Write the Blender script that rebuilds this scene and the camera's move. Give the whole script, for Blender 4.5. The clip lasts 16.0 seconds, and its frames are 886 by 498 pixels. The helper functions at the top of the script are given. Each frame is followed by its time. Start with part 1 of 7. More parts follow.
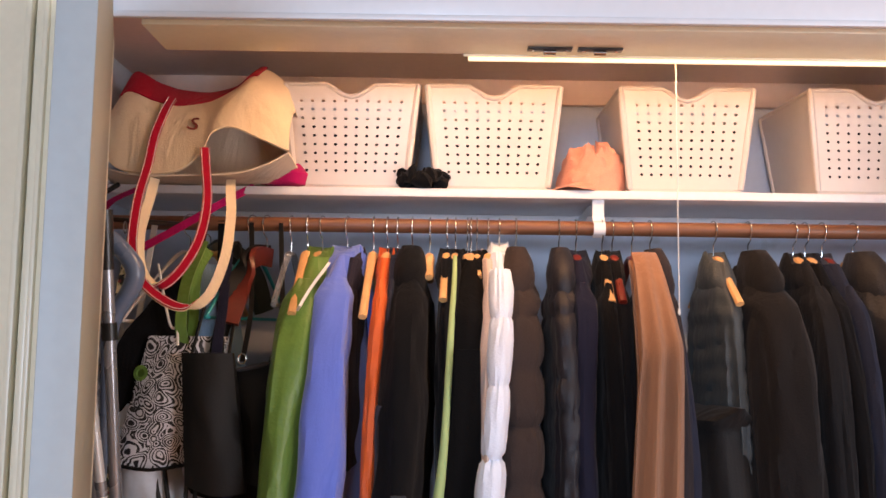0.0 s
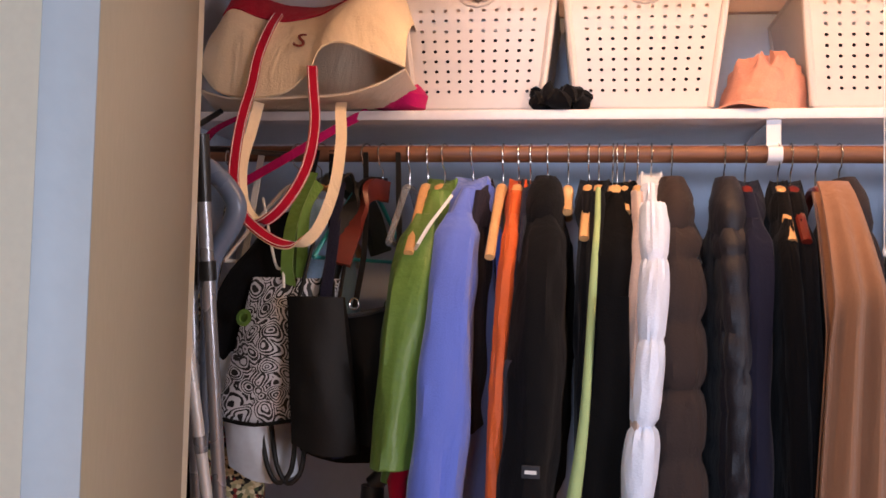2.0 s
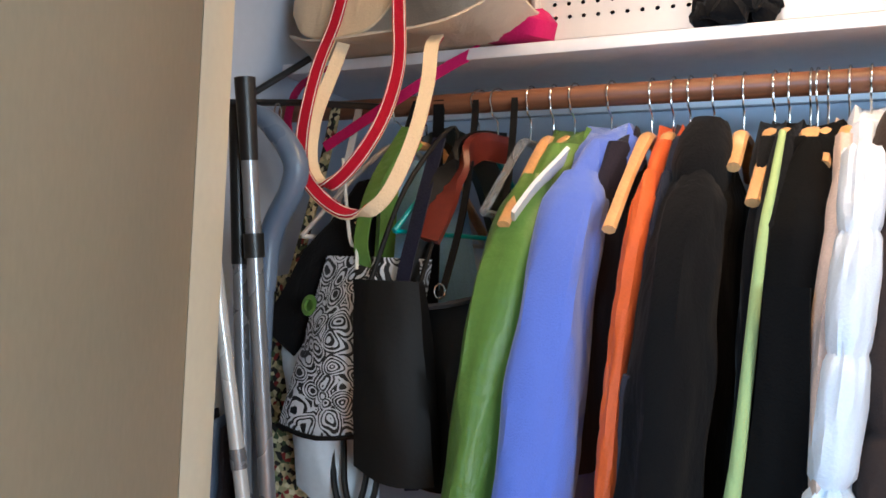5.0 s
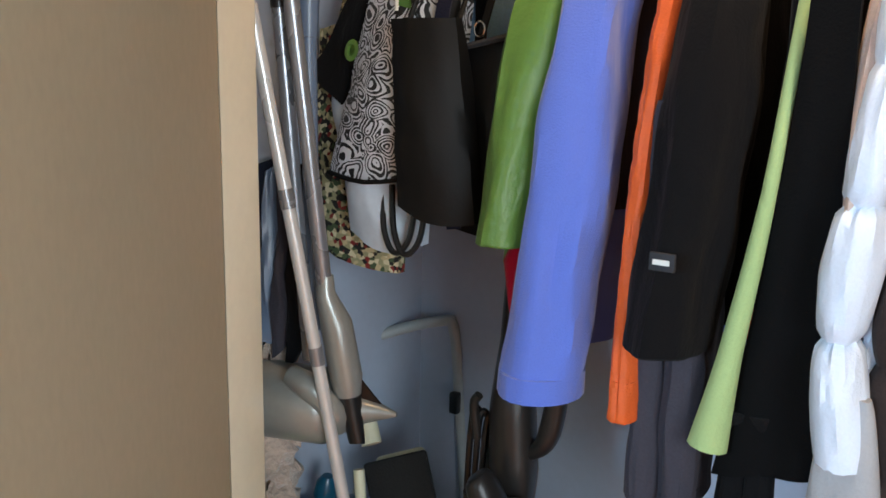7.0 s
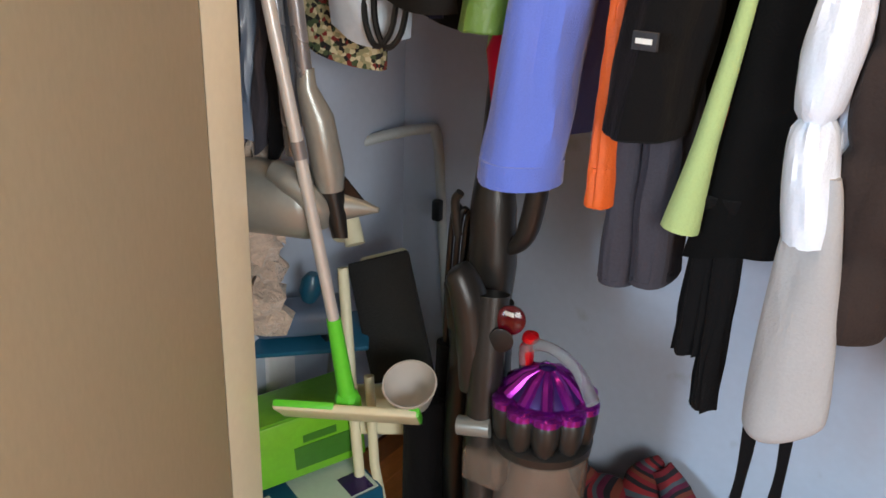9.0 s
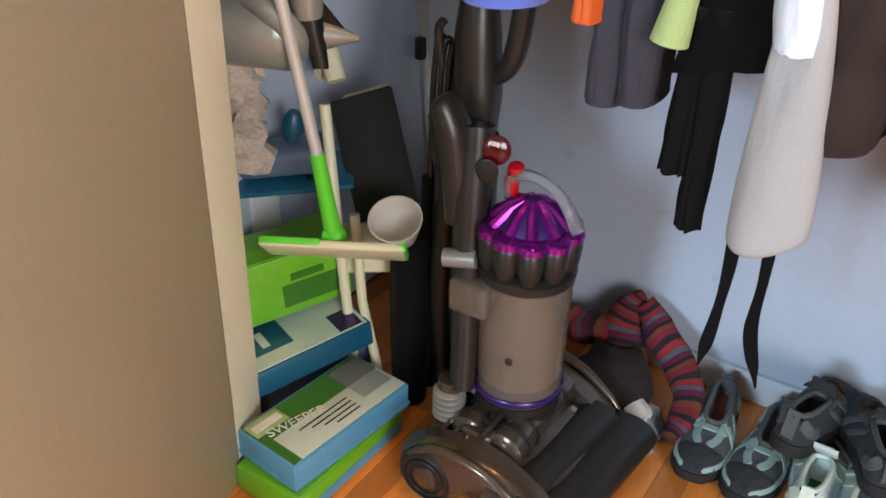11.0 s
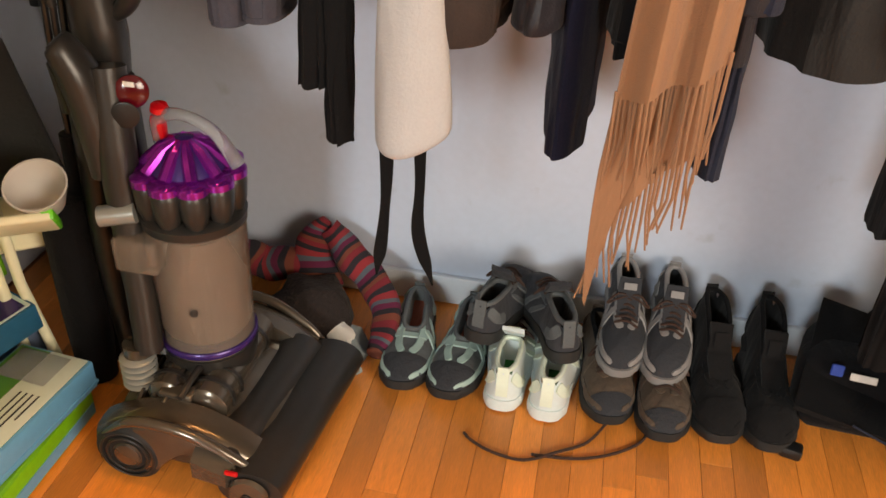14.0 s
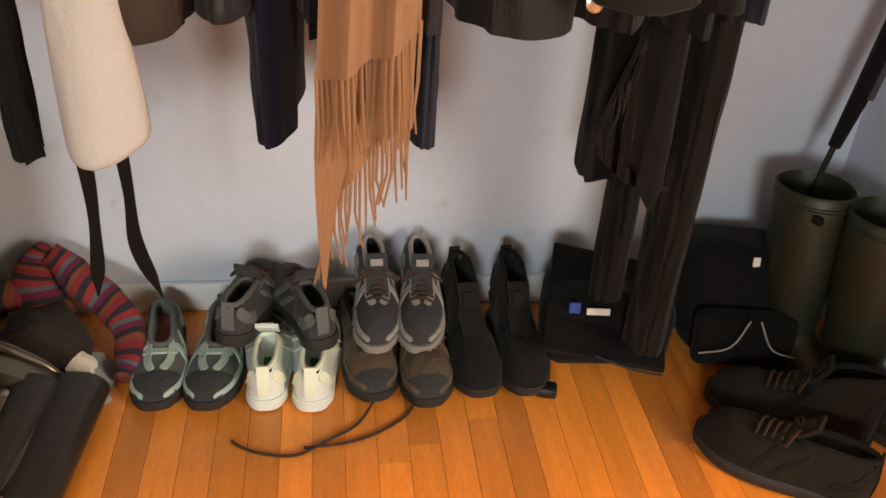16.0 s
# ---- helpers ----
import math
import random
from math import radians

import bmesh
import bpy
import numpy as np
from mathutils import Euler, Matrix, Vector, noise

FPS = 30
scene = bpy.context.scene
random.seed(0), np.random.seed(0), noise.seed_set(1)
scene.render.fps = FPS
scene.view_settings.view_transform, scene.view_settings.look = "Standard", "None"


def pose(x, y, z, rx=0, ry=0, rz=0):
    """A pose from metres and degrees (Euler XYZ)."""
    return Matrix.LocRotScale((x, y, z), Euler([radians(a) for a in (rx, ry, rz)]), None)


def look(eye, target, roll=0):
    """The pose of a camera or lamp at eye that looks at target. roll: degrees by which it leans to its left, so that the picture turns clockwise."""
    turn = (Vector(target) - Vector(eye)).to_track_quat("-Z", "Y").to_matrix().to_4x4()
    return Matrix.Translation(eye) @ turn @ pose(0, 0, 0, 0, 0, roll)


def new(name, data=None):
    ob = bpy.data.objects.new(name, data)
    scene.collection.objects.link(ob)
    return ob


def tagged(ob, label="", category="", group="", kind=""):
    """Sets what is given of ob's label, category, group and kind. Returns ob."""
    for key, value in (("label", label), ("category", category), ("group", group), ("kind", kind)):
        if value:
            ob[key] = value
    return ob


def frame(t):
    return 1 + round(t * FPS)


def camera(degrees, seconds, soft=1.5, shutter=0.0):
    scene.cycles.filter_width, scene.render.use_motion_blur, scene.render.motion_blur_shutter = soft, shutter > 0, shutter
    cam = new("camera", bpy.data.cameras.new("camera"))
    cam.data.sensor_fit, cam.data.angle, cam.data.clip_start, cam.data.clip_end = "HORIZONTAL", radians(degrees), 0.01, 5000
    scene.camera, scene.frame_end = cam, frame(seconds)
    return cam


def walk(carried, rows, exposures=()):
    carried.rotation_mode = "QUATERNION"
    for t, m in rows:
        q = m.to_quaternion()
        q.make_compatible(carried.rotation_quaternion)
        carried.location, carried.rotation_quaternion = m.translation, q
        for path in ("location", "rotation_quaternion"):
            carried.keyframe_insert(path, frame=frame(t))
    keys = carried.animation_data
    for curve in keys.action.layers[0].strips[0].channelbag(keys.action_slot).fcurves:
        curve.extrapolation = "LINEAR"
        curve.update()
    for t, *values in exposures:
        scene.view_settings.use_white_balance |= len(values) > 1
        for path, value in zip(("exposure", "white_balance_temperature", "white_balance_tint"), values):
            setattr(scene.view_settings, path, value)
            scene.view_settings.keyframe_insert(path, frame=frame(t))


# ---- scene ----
# the camera and its walk
cam = camera(53.78, 16.0, soft=1.6)
PATH = [
    (0.0, -0.0017, 0.0336, 1.4539, -0.01, 5.51, 0.78),
    (0.5, -0.0277, 0.0471, 1.4522, 0.62, 4.92, 0.62),
    (1.0, -0.0620, 0.0779, 1.4366, 0.89, 3.76, -0.54),
    (1.5, -0.0630, 0.1709, 1.4208, 4.03, 2.27, 0.55),
    (2.0, -0.0144, 0.3097, 1.4283, 8.67, 2.52, 1.41),
    (2.5, 0.0224, 0.4044, 1.4293, 11.83, 2.60, 1.57),
    (3.0, 0.0345, 0.4848, 1.4340, 12.00, 3.56, 1.20),
    (3.2, 0.0411, 0.5244, 1.4360, 13.25, 3.64, 1.10),
    (5.3, 0.1951, 0.8251, 1.4140, 29.93, 0.70, 2.34),
    (5.5, 0.2155, 0.8389, 1.4121, 31.59, -0.95, 1.94),
    (6.0, 0.2476, 0.8580, 1.3774, 33.71, -4.40, 2.02),
    (6.5, 0.2514, 0.8597, 1.3536, 34.84, -7.28, 1.93),
    (7.0, 0.2618, 0.8597, 1.3244, 34.39, -11.22, 1.13),
    (7.5, 0.2744, 0.8579, 1.3006, 34.36, -14.55, 1.02),
    (8.0, 0.2767, 0.8493, 1.2839, 33.76, -17.37, 1.55),
    (8.5, 0.2840, 0.8486, 1.2708, 32.88, -19.85, 1.92),
    (9.0, 0.2836, 0.8425, 1.2595, 33.14, -21.68, 1.99),
    (9.5, 0.2875, 0.8391, 1.2440, 33.19, -23.43, 1.97),
    (10.0, 0.2925, 0.8374, 1.2294, 32.32, -26.52, 2.10),
    (10.2, 0.2929, 0.8364, 1.2244, 32.25, -27.74, 1.95),
    (12.3, 0.3015, 0.8282, 1.1709, 28.66, -31.54, 3.08),
    (12.5, 0.3073, 0.8347, 1.1697, 27.07, -31.37, 3.09),
    (13.0, 0.3090, 0.8316, 1.1580, 20.57, -31.53, 3.89),
    (13.5, 0.3274, 0.8571, 1.1586, 15.07, -32.54, 2.98),
    (14.0, 0.3464, 0.8756, 1.1598, 9.71, -33.09, 2.85),
    (14.5, 0.3526, 0.8921, 1.1600, 4.43, -33.62, 3.10),
    (15.0, 0.3619, 0.8958, 1.1569, 1.25, -33.55, 3.09),
    (15.5, 0.3820, 0.8951, 1.1564, -3.77, -33.16, 3.62),
    (16.0, 0.3925, 0.8954, 1.1528, -8.47, -33.24, 3.55),
]


def eye_pose(x, y, z, yaw, pitch, roll):
    return pose(x, y, z, 0, 0, yaw) @ pose(0, 0, 0, 90 + pitch) @ pose(0, 0, 0, 0, 0, roll)


EXPOSURES = [(0.0, -0.2, 6900, 21), (1.5, -0.24, 6900, 25), (2.0, -0.34, 6700, 24), (3.0, -0.4, 6000, 15), (5.5, 0.12, 5500, -1), (7.0, 0.1, 6000, 2), (8.0, 0.12, 6700, 5), (9.0, 0.28, 6900, 8), (10.0, 0.34, 6900, 9), (12.5, 0.5, 6900, 11), (13.5, 0.46, 8700, 14), (14.5, 0.52, 10700, 18), (16.0, 0.44, 11300, 19)]
walk(cam, [(r[0], eye_pose(*r[1:])) for r in PATH], EXPOSURES)

# ---- world and light: a window behind the walker, one warm lamp tucked up behind the closet head ----
world = bpy.data.worlds.new("sky")
scene.world = world
world.use_nodes = True
wn = world.node_tree.nodes
sky = wn.new("ShaderNodeTexSky")
sky.sky_type = "NISHITA"
sky.sun_disc = False
sky.sun_elevation, sky.sun_rotation = radians(32), radians(120)
world.node_tree.links.new(sky.outputs["Color"], wn["Background"].inputs["Color"])
wn["Background"].inputs["Strength"].default_value = 0.08


def area_lamp(name, at, target, sx, sy, power, colour):
    d = bpy.data.lights.new(name, "AREA")
    d.shape, d.size, d.size_y, d.energy, d.color = "RECTANGLE", sx, sy, power, colour
    ob = new(name, d)
    ob.matrix_world = look(at, target)
    return ob


area_lamp("window_daylight", (-0.50, -2.93, 1.80), (0.0, 2.0, 0.9), 0.9, 0.75, 120.0, (0.55, 0.76, 1.0))
# unseen fill lamp, added at the right to brighten the door leaf and casing
area_lamp("side_window_daylight", (2.62, -0.6, 1.45), (-0.6, 0.6, 1.0), 1.5, 1.3, 78.0, (0.86, 0.92, 1.0))
area_lamp("closet_lamp", (0.32, 1.785, 2.11), (0.32, 1.82, 0.0), 1.25, 0.03, 8.5, (1.0, 0.58, 0.28))


# ---- materials ----
def lin(r, g, b):
    return tuple((v / 255 / 12.92 if v <= 10 else ((v / 255 + 0.055) / 1.055) ** 2.4) for v in (r, g, b))


def material(name, rgb, rough=0.6, metal=0.0, vary=0.12, scale=6.0, fine=90.0, bump=0.1, depth=0.002, sheen=0.0, coat=0.0, stain=None, stretch=(1, 1, 1), alpha=None, trans=0.0, per_piece=0.0):
    m = bpy.data.materials.new(name)
    m.use_nodes = True
    n, l = m.node_tree.nodes, m.node_tree.links
    b = n["Principled BSDF"]
    co = n.new("ShaderNodeTexCoord")
    mp = n.new("ShaderNodeMapping")
    mp.inputs["Scale"].default_value = stretch
    l.new(co.outputs["Object"], mp.inputs["Vector"])
    big, small = n.new("ShaderNodeTexNoise"), n.new("ShaderNodeTexNoise")
    big.inputs["Scale"].default_value, big.inputs["Detail"].default_value = scale, 4.0
    small.inputs["Scale"].default_value, small.inputs["Detail"].default_value = fine, 3.0
    for t in (big, small):
        l.new(mp.outputs["Vector"], t.inputs["Vector"])
    add = n.new("ShaderNodeMath")
    add.operation = "ADD"
    l.new(big.outputs["Fac"], add.inputs[0])
    l.new(small.outputs["Fac"], add.inputs[1])
    ramp = n.new("ShaderNodeMapRange")
    ramp.inputs["From Min"].default_value, ramp.inputs["From Max"].default_value = 0.6, 1.4
    ramp.inputs["To Min"].default_value, ramp.inputs["To Max"].default_value = 1 - vary, 1 + vary
    l.new(add.outputs[0], ramp.inputs["Value"])
    last = ramp.outputs[0]
    if per_piece:
        info = n.new("ShaderNodeObjectInfo")
        pr = n.new("ShaderNodeMapRange")
        pr.inputs["To Min"].default_value, pr.inputs["To Max"].default_value = 1 - per_piece, 1 + per_piece
        l.new(info.outputs["Random"], pr.inputs["Value"])
        mul = n.new("ShaderNodeMath")
        mul.operation = "MULTIPLY"
        l.new(last, mul.inputs[0])
        l.new(pr.outputs[0], mul.inputs[1])
        last = mul.outputs[0]
    mix = n.new("ShaderNodeVectorMath")
    mix.operation = "SCALE"
    mix.inputs[0].default_value = rgb[:3]
    l.new(last, mix.inputs["Scale"])
    colour = mix.outputs["Vector"]
    if stain:
        st = n.new("ShaderNodeTexNoise")
        st.inputs["Scale"].default_value, st.inputs["Detail"].default_value = stain[1], 6.0
        l.new(mp.outputs["Vector"], st.inputs["Vector"])
        sr = n.new("ShaderNodeMapRange")
        sr.inputs["From Min"].default_value, sr.inputs["From Max"].default_value = stain[2], stain[2] + 0.08
        l.new(st.outputs["Fac"], sr.inputs["Value"])
        mx = n.new("ShaderNodeMix")
        mx.data_type = "RGBA"
        l.new(sr.outputs[0], mx.inputs["Factor"])
        l.new(colour, mx.inputs["A"])
        mx.inputs["B"].default_value = (*stain[0], 1)
        colour = mx.outputs["Result"]
    l.new(colour, b.inputs["Base Color"])
    rr = n.new("ShaderNodeMapRange")
    rr.inputs["To Min"].default_value, rr.inputs["To Max"].default_value = max(0.03, rough - 0.08), min(1.0, rough + 0.08)
    l.new(big.outputs["Fac"], rr.inputs["Value"])
    l.new(rr.outputs[0], b.inputs["Roughness"])
    b.inputs["Metallic"].default_value = metal
    b.inputs["Sheen Weight"].default_value = sheen
    b.inputs["Coat Weight"].default_value = coat
    if trans:
        b.inputs["Transmission Weight"].default_value = trans
        b.inputs["IOR"].default_value = 1.15
    if alpha is not None:
        b.inputs["Alpha"].default_value = alpha
    bp = n.new("ShaderNodeBump")
    bp.inputs["Strength"].default_value, bp.inputs["Distance"].default_value = bump, depth
    l.new(add.outputs[0], bp.inputs["Height"])
    l.new(bp.outputs["Normal"], b.inputs["Normal"])
    return m


def cloth(name, rgb, rough=0.88, sheen=0.06, bump=0.5, vary=0.14, fine=260.0, scale=9.0, depth=0.002, **k):
    """Cloth: a weave, soft hanging creases and a weak gloss."""
    m = material(name, rgb, rough, 0.0, vary, scale, fine, bump, depth, sheen, **k)
    n, l = m.node_tree.nodes, m.node_tree.links
    b = n["Principled BSDF"]
    b.inputs["Specular IOR Level"].default_value = 0.15 if rough > 0.7 else 0.35
    old = b.inputs["Normal"].links[0].from_node
    co, mp, cr = n.new("ShaderNodeTexCoord"), n.new("ShaderNodeMapping"), n.new("ShaderNodeTexNoise")
    mp.inputs["Scale"].default_value = (13, 13, 3.5)
    cr.inputs["Scale"].default_value, cr.inputs["Detail"].default_value, cr.inputs["Distortion"].default_value = 1.0, 3.0, 0.8
    l.new(co.outputs["Object"], mp.inputs["Vector"])
    l.new(mp.outputs["Vector"], cr.inputs["Vector"])
    bp = n.new("ShaderNodeBump")
    bp.inputs["Strength"].default_value, bp.inputs["Distance"].default_value = 0.62, 0.018
    l.new(cr.outputs["Fac"], bp.inputs["Height"])
    l.new(bp.outputs["Normal"], old.inputs["Normal"])
    return m


WALL = material("wall_paint", lin(182, 193, 210), 0.7, vary=0.04, scale=3, fine=60, bump=0.15, depth=0.001, stain=(lin(168, 176, 188), 9.0, 0.66))
ROOM = material("room_paint", lin(150, 147, 134), 0.6, vary=0.04, scale=2, fine=70, bump=0.12, depth=0.001)
CEIL = material("closet_ceiling_paint", lin(222, 200, 190), 0.75, vary=0.05, scale=3, fine=50, bump=0.15, depth=0.001)
CREAM = material("cream_gloss_paint", lin(238, 232, 208), 0.35, vary=0.04, scale=4, fine=60, bump=0.1, depth=0.001)
DOORIN = material("door_inside_paint", lin(174, 161, 134), 0.5, vary=0.06, scale=3, fine=120, bump=0.25, depth=0.0008, stretch=(1, 1, 0.4))
TRIMW = material("white_trim_paint", lin(220, 222, 226), 0.35, vary=0.03, scale=4, fine=50, bump=0.08, depth=0.001)
SHELFM = material("shelf_paint", lin(224, 222, 226), 0.4, vary=0.05, scale=5, fine=60, bump=0.1, depth=0.001)
ROD = material("rod_wood", lin(120, 78, 54), 0.45, vary=0.35, scale=7, fine=40, bump=0.2, depth=0.001, stretch=(0.15, 3, 3))
PLANK = material("oak_strip", lin(228, 138, 66), 0.33, vary=0.22, scale=5, fine=55, bump=0.15, depth=0.0006, stretch=(9, 0.8, 1), per_piece=0.26, stain=(lin(70, 36, 16), 26, 0.80))
GAP = material("floor_gap", lin(140, 84, 46), 0.8)
STEEL = material("bright_wire", lin(190, 190, 190), 0.25, metal=1.0, vary=0.05)
DARKMETAL = material("dark_metal", lin(60, 56, 54), 0.4, metal=0.9, vary=0.2, scale=40)
WOODH = material("beech_hanger", lin(214, 164, 108), 0.35, vary=0.18, scale=9, fine=70, stretch=(3, 3, 0.6), coat=0.3)
REDWOOD = material("mahogany_hanger", lin(110, 34, 24), 0.3, vary=0.2, scale=9, coat=0.4)
PLASTICW = material("white_plastic", lin(200, 193, 187), 0.38, vary=0.03, scale=5, fine=40, bump=0.05)
CLEARP = material("clear_plastic", lin(205, 208, 212), 0.15, vary=0.02, trans=0.8)
TEAL = material("teal_plastic", lin(30, 150, 160), 0.35, vary=0.05)
CANVAS = cloth("tote_canvas", lin(228, 206, 172), 0.9, bump=0.6, fine=320, vary=0.07)
# the same canvas with shade mixed into its colour, for the turned-away sides
CANVASSHADE = cloth("tote_canvas_shaded", lin(206, 190, 170), 0.9, bump=0.6, fine=320, vary=0.07)
REDWEB = cloth("red_webbing", lin(160, 8, 38), 0.8, bump=0.5, fine=400, vary=0.08)
MAGENTA = cloth("magenta_cloth", lin(176, 20, 90), 0.8)
BLACK = cloth("black_cloth", lin(12, 12, 14), 0.95, vary=0.2, sheen=0.04)
BLACKN = cloth("black_nylon", lin(13, 13, 16), 0.85, vary=0.2, sheen=0.05)
CHAR = cloth("charcoal_cloth", lin(62, 60, 68), 0.85)
SLATE = cloth("slate_cloth", lin(36, 40, 54), 0.85)
NAVY = cloth("navy_cloth", lin(20, 22, 40), 0.85)
BROWN = cloth("brown_nylon", lin(52, 42, 39), 0.75, sheen=0.05, vary=0.14)
DKPUFF = cloth("dark_puffer_nylon", lin(27, 26, 33), 0.5, sheen=0.05)
WHITEP = cloth("white_puffer_nylon", lin(222, 231, 245), 0.5, sheen=0.05, vary=0.05)
BEIGE = cloth("beige_wool", lin(206, 184, 172), 0.95)
GREEN = cloth("green_nylon", lin(94, 128, 56), 0.38, sheen=0.05, vary=0.1, fine=60, bump=0.6, depth=0.004)
LIME = cloth("pale_green_piping", lin(166, 188, 128), 0.8, vary=0.06)
BLUE = cloth("periwinkle_fleece", lin(96, 118, 206), 0.95, sheen=0.4, fine=420, vary=0.06)
ORANGE = cloth("orange_quilt_nylon", lin(214, 92, 34), 0.55, sheen=0.05, vary=0.08)
TANW = cloth("camel_wool_shawl", lin(146, 106, 80), 0.95, sheen=0.15, fine=500, vary=0.07)
GREYV = cloth("grey_quilted_nylon", lin(62, 68, 70), 0.5, sheen=0.05)
TAUPE = cloth("taupe_nylon", lin(44, 39, 42), 0.75)
ROYAL = cloth("royal_blue_nylon", lin(30, 66, 150), 0.6)
WHITEC = cloth("white_cotton", lin(228, 226, 220), 0.9, vary=0.05)
GREYW = cloth("grey_wool_panel", lin(168, 168, 170), 0.95, vary=0.06)
SKYBL = cloth("pale_blue_cotton", lin(140, 180, 220), 0.85)
LEATHER = material("black_leather", lin(11, 11, 12), 0.6, vary=0.2, scale=12, fine=140, bump=0.4, depth=0.001)
LEATHER.node_tree.nodes["Principled BSDF"].inputs["Specular IOR Level"].default_value = 0.25
BELT = material("oxblood_leather", lin(96, 36, 26), 0.35, vary=0.2, scale=12)
SILVERP = material("grey_silver_plastic", lin(150, 152, 148), 0.3, metal=0.35, vary=0.06, scale=8)
TUBEG = material("grey_tube", lin(150, 152, 158), 0.28, metal=0.6, vary=0.06, scale=8)
TUBEW = material("white_tube", lin(205, 207, 208), 0.3, metal=0.3, vary=0.05, scale=8)
TUBEB = material("blue_grey_plastic", lin(96, 112, 136), 0.3, vary=0.06)
BLACKP = material("black_plastic", lin(26, 26, 27), 0.35, vary=0.15, scale=20)
GUNMETAL = material("gunmetal_plastic", lin(104, 94, 84), 0.2, metal=0.65, vary=0.1, scale=10)
DKGUN = material("dark_grey_plastic", lin(48, 45, 43), 0.35, metal=0.25, vary=0.12, scale=12)
PURPLE = material("purple_metallic_plastic", lin(150, 40, 160), 0.2, metal=0.75, vary=0.1, scale=10)
VIOLET = material("violet_plastic", lin(62, 38, 104), 0.25, metal=0.3, vary=0.1)
BINM = material("smoky_clear_bin", lin(182, 164, 150), 0.12, vary=0.1, scale=7, trans=0.72, stain=(lin(150, 128, 116), 12, 0.6))
REDP = material("red_plastic", lin(206, 20, 30), 0.3, vary=0.05)
LIMEP = material("lime_plastic", lin(96, 214, 60), 0.35, vary=0.05)
CREAMP = material("cream_plastic", lin(226, 222, 190), 0.4, vary=0.05)
FLUFF = cloth("duster_fluff", lin(196, 176, 160), 1.0, sheen=0.5, bump=1.0, fine=120, depth=0.01, vary=0.25)
BOXG = material("green_carton", lin(110, 186, 44), 0.35, vary=0.1, scale=9, coat=0.3)
BOXDG = material("dark_green_carton", lin(60, 120, 40), 0.35, vary=0.1, coat=0.3)
BOXB = material("blue_carton", lin(90, 160, 200), 0.35, vary=0.06, coat=0.3)
BOXT = material("teal_carton", lin(28, 92, 122), 0.35, vary=0.08, coat=0.3)
BOXW = material("pale_carton", lin(206, 222, 214), 0.35, vary=0.05, coat=0.3)
RUBBER = material("black_rubber", lin(30, 30, 30), 0.7, vary=0.15, scale=20)
GRIT = material("black_grip_rubber", lin(34, 34, 34), 0.85, vary=0.2, fine=200, bump=0.8, stain=(lin(120, 116, 110), 60, 0.76))
SHOEG = cloth("grey_shoe_mesh", lin(86, 90, 92), 0.8, fine=300)
SHOEGD = cloth("dark_grey_shoe_mesh", lin(52, 53, 57), 0.8, fine=300)
MINT = material("mint_trim", lin(146, 172, 166), 0.6, vary=0.08)
SHOEW = material("white_shoe_leather", lin(206, 218, 218), 0.45, vary=0.05)
SHOEB = cloth("brown_shoe_nubuck", lin(88, 74, 64), 0.85, fine=160)
SHOEK = cloth("black_suede", lin(24, 23, 24), 0.9, fine=160)
INSOLE = cloth("rust_insole", lin(120, 62, 46), 0.9)
GREENIN = cloth("green_insole", lin(30, 110, 56), 0.9)
OLIVE = material("olive_rubber", lin(27, 33, 22), 0.5, vary=0.18, scale=9, fine=60, bump=0.3)
GREYTR = material("grey_shoe_trim", lin(132, 128, 127), 0.6, vary=0.08)
SKIRT = material("baseboard_paint", lin(206, 214, 222), 0.5, vary=0.04)
PINK = cloth("dusty_pink_cotton", lin(206, 146, 124), 0.9, fine=300, vary=0.12)
LACE = cloth("dark_lace", lin(64, 46, 40), 0.9)

# ---- geometry helpers ----
def geo():
    return [], []


def join(g, vs, fs):
    o = len(g[0])
    g[0].extend(vs)
    g[1].extend([tuple(i + o for i in f) for f in fs])
    return g


def loft(rings, g=None, closed=True, caps=True):
    """A skin over rings of equal length."""
    g = g or geo()
    n, vs, fs = len(rings[0]), [], []
    for r in rings:
        vs.extend([tuple(p) for p in r])
    for i in range(len(rings) - 1):
        for j in range(n if closed else n - 1):
            k = (j + 1) % n
            fs.append((i * n + j, i * n + k, (i + 1) * n + k, (i + 1) * n + j))
    if caps and closed:
        fs.append(tuple(range(n - 1, -1, -1)))
        fs.append(tuple(range((len(rings) - 1) * n, len(rings) * n)))
    return join(g, vs, fs)


def smooth_path(points, steps=6):
    """Catmull-Rom through the points."""
    p = [Vector(q) for q in points]
    p = [p[0] * 2 - p[1], *p, p[-1] * 2 - p[-2]]
    out = []
    for i in range(1, len(p) - 2):
        for s in range(steps):
            t = s / steps
            a, b, c, d = p[i - 1:i + 3]
            out.append(0.5 * (2 * b + (c - a) * t + (2 * a - 5 * b + 4 * c - d) * t * t + (3 * b - a - 3 * c + d) * t ** 3))
    out.append(p[-2])
    return out


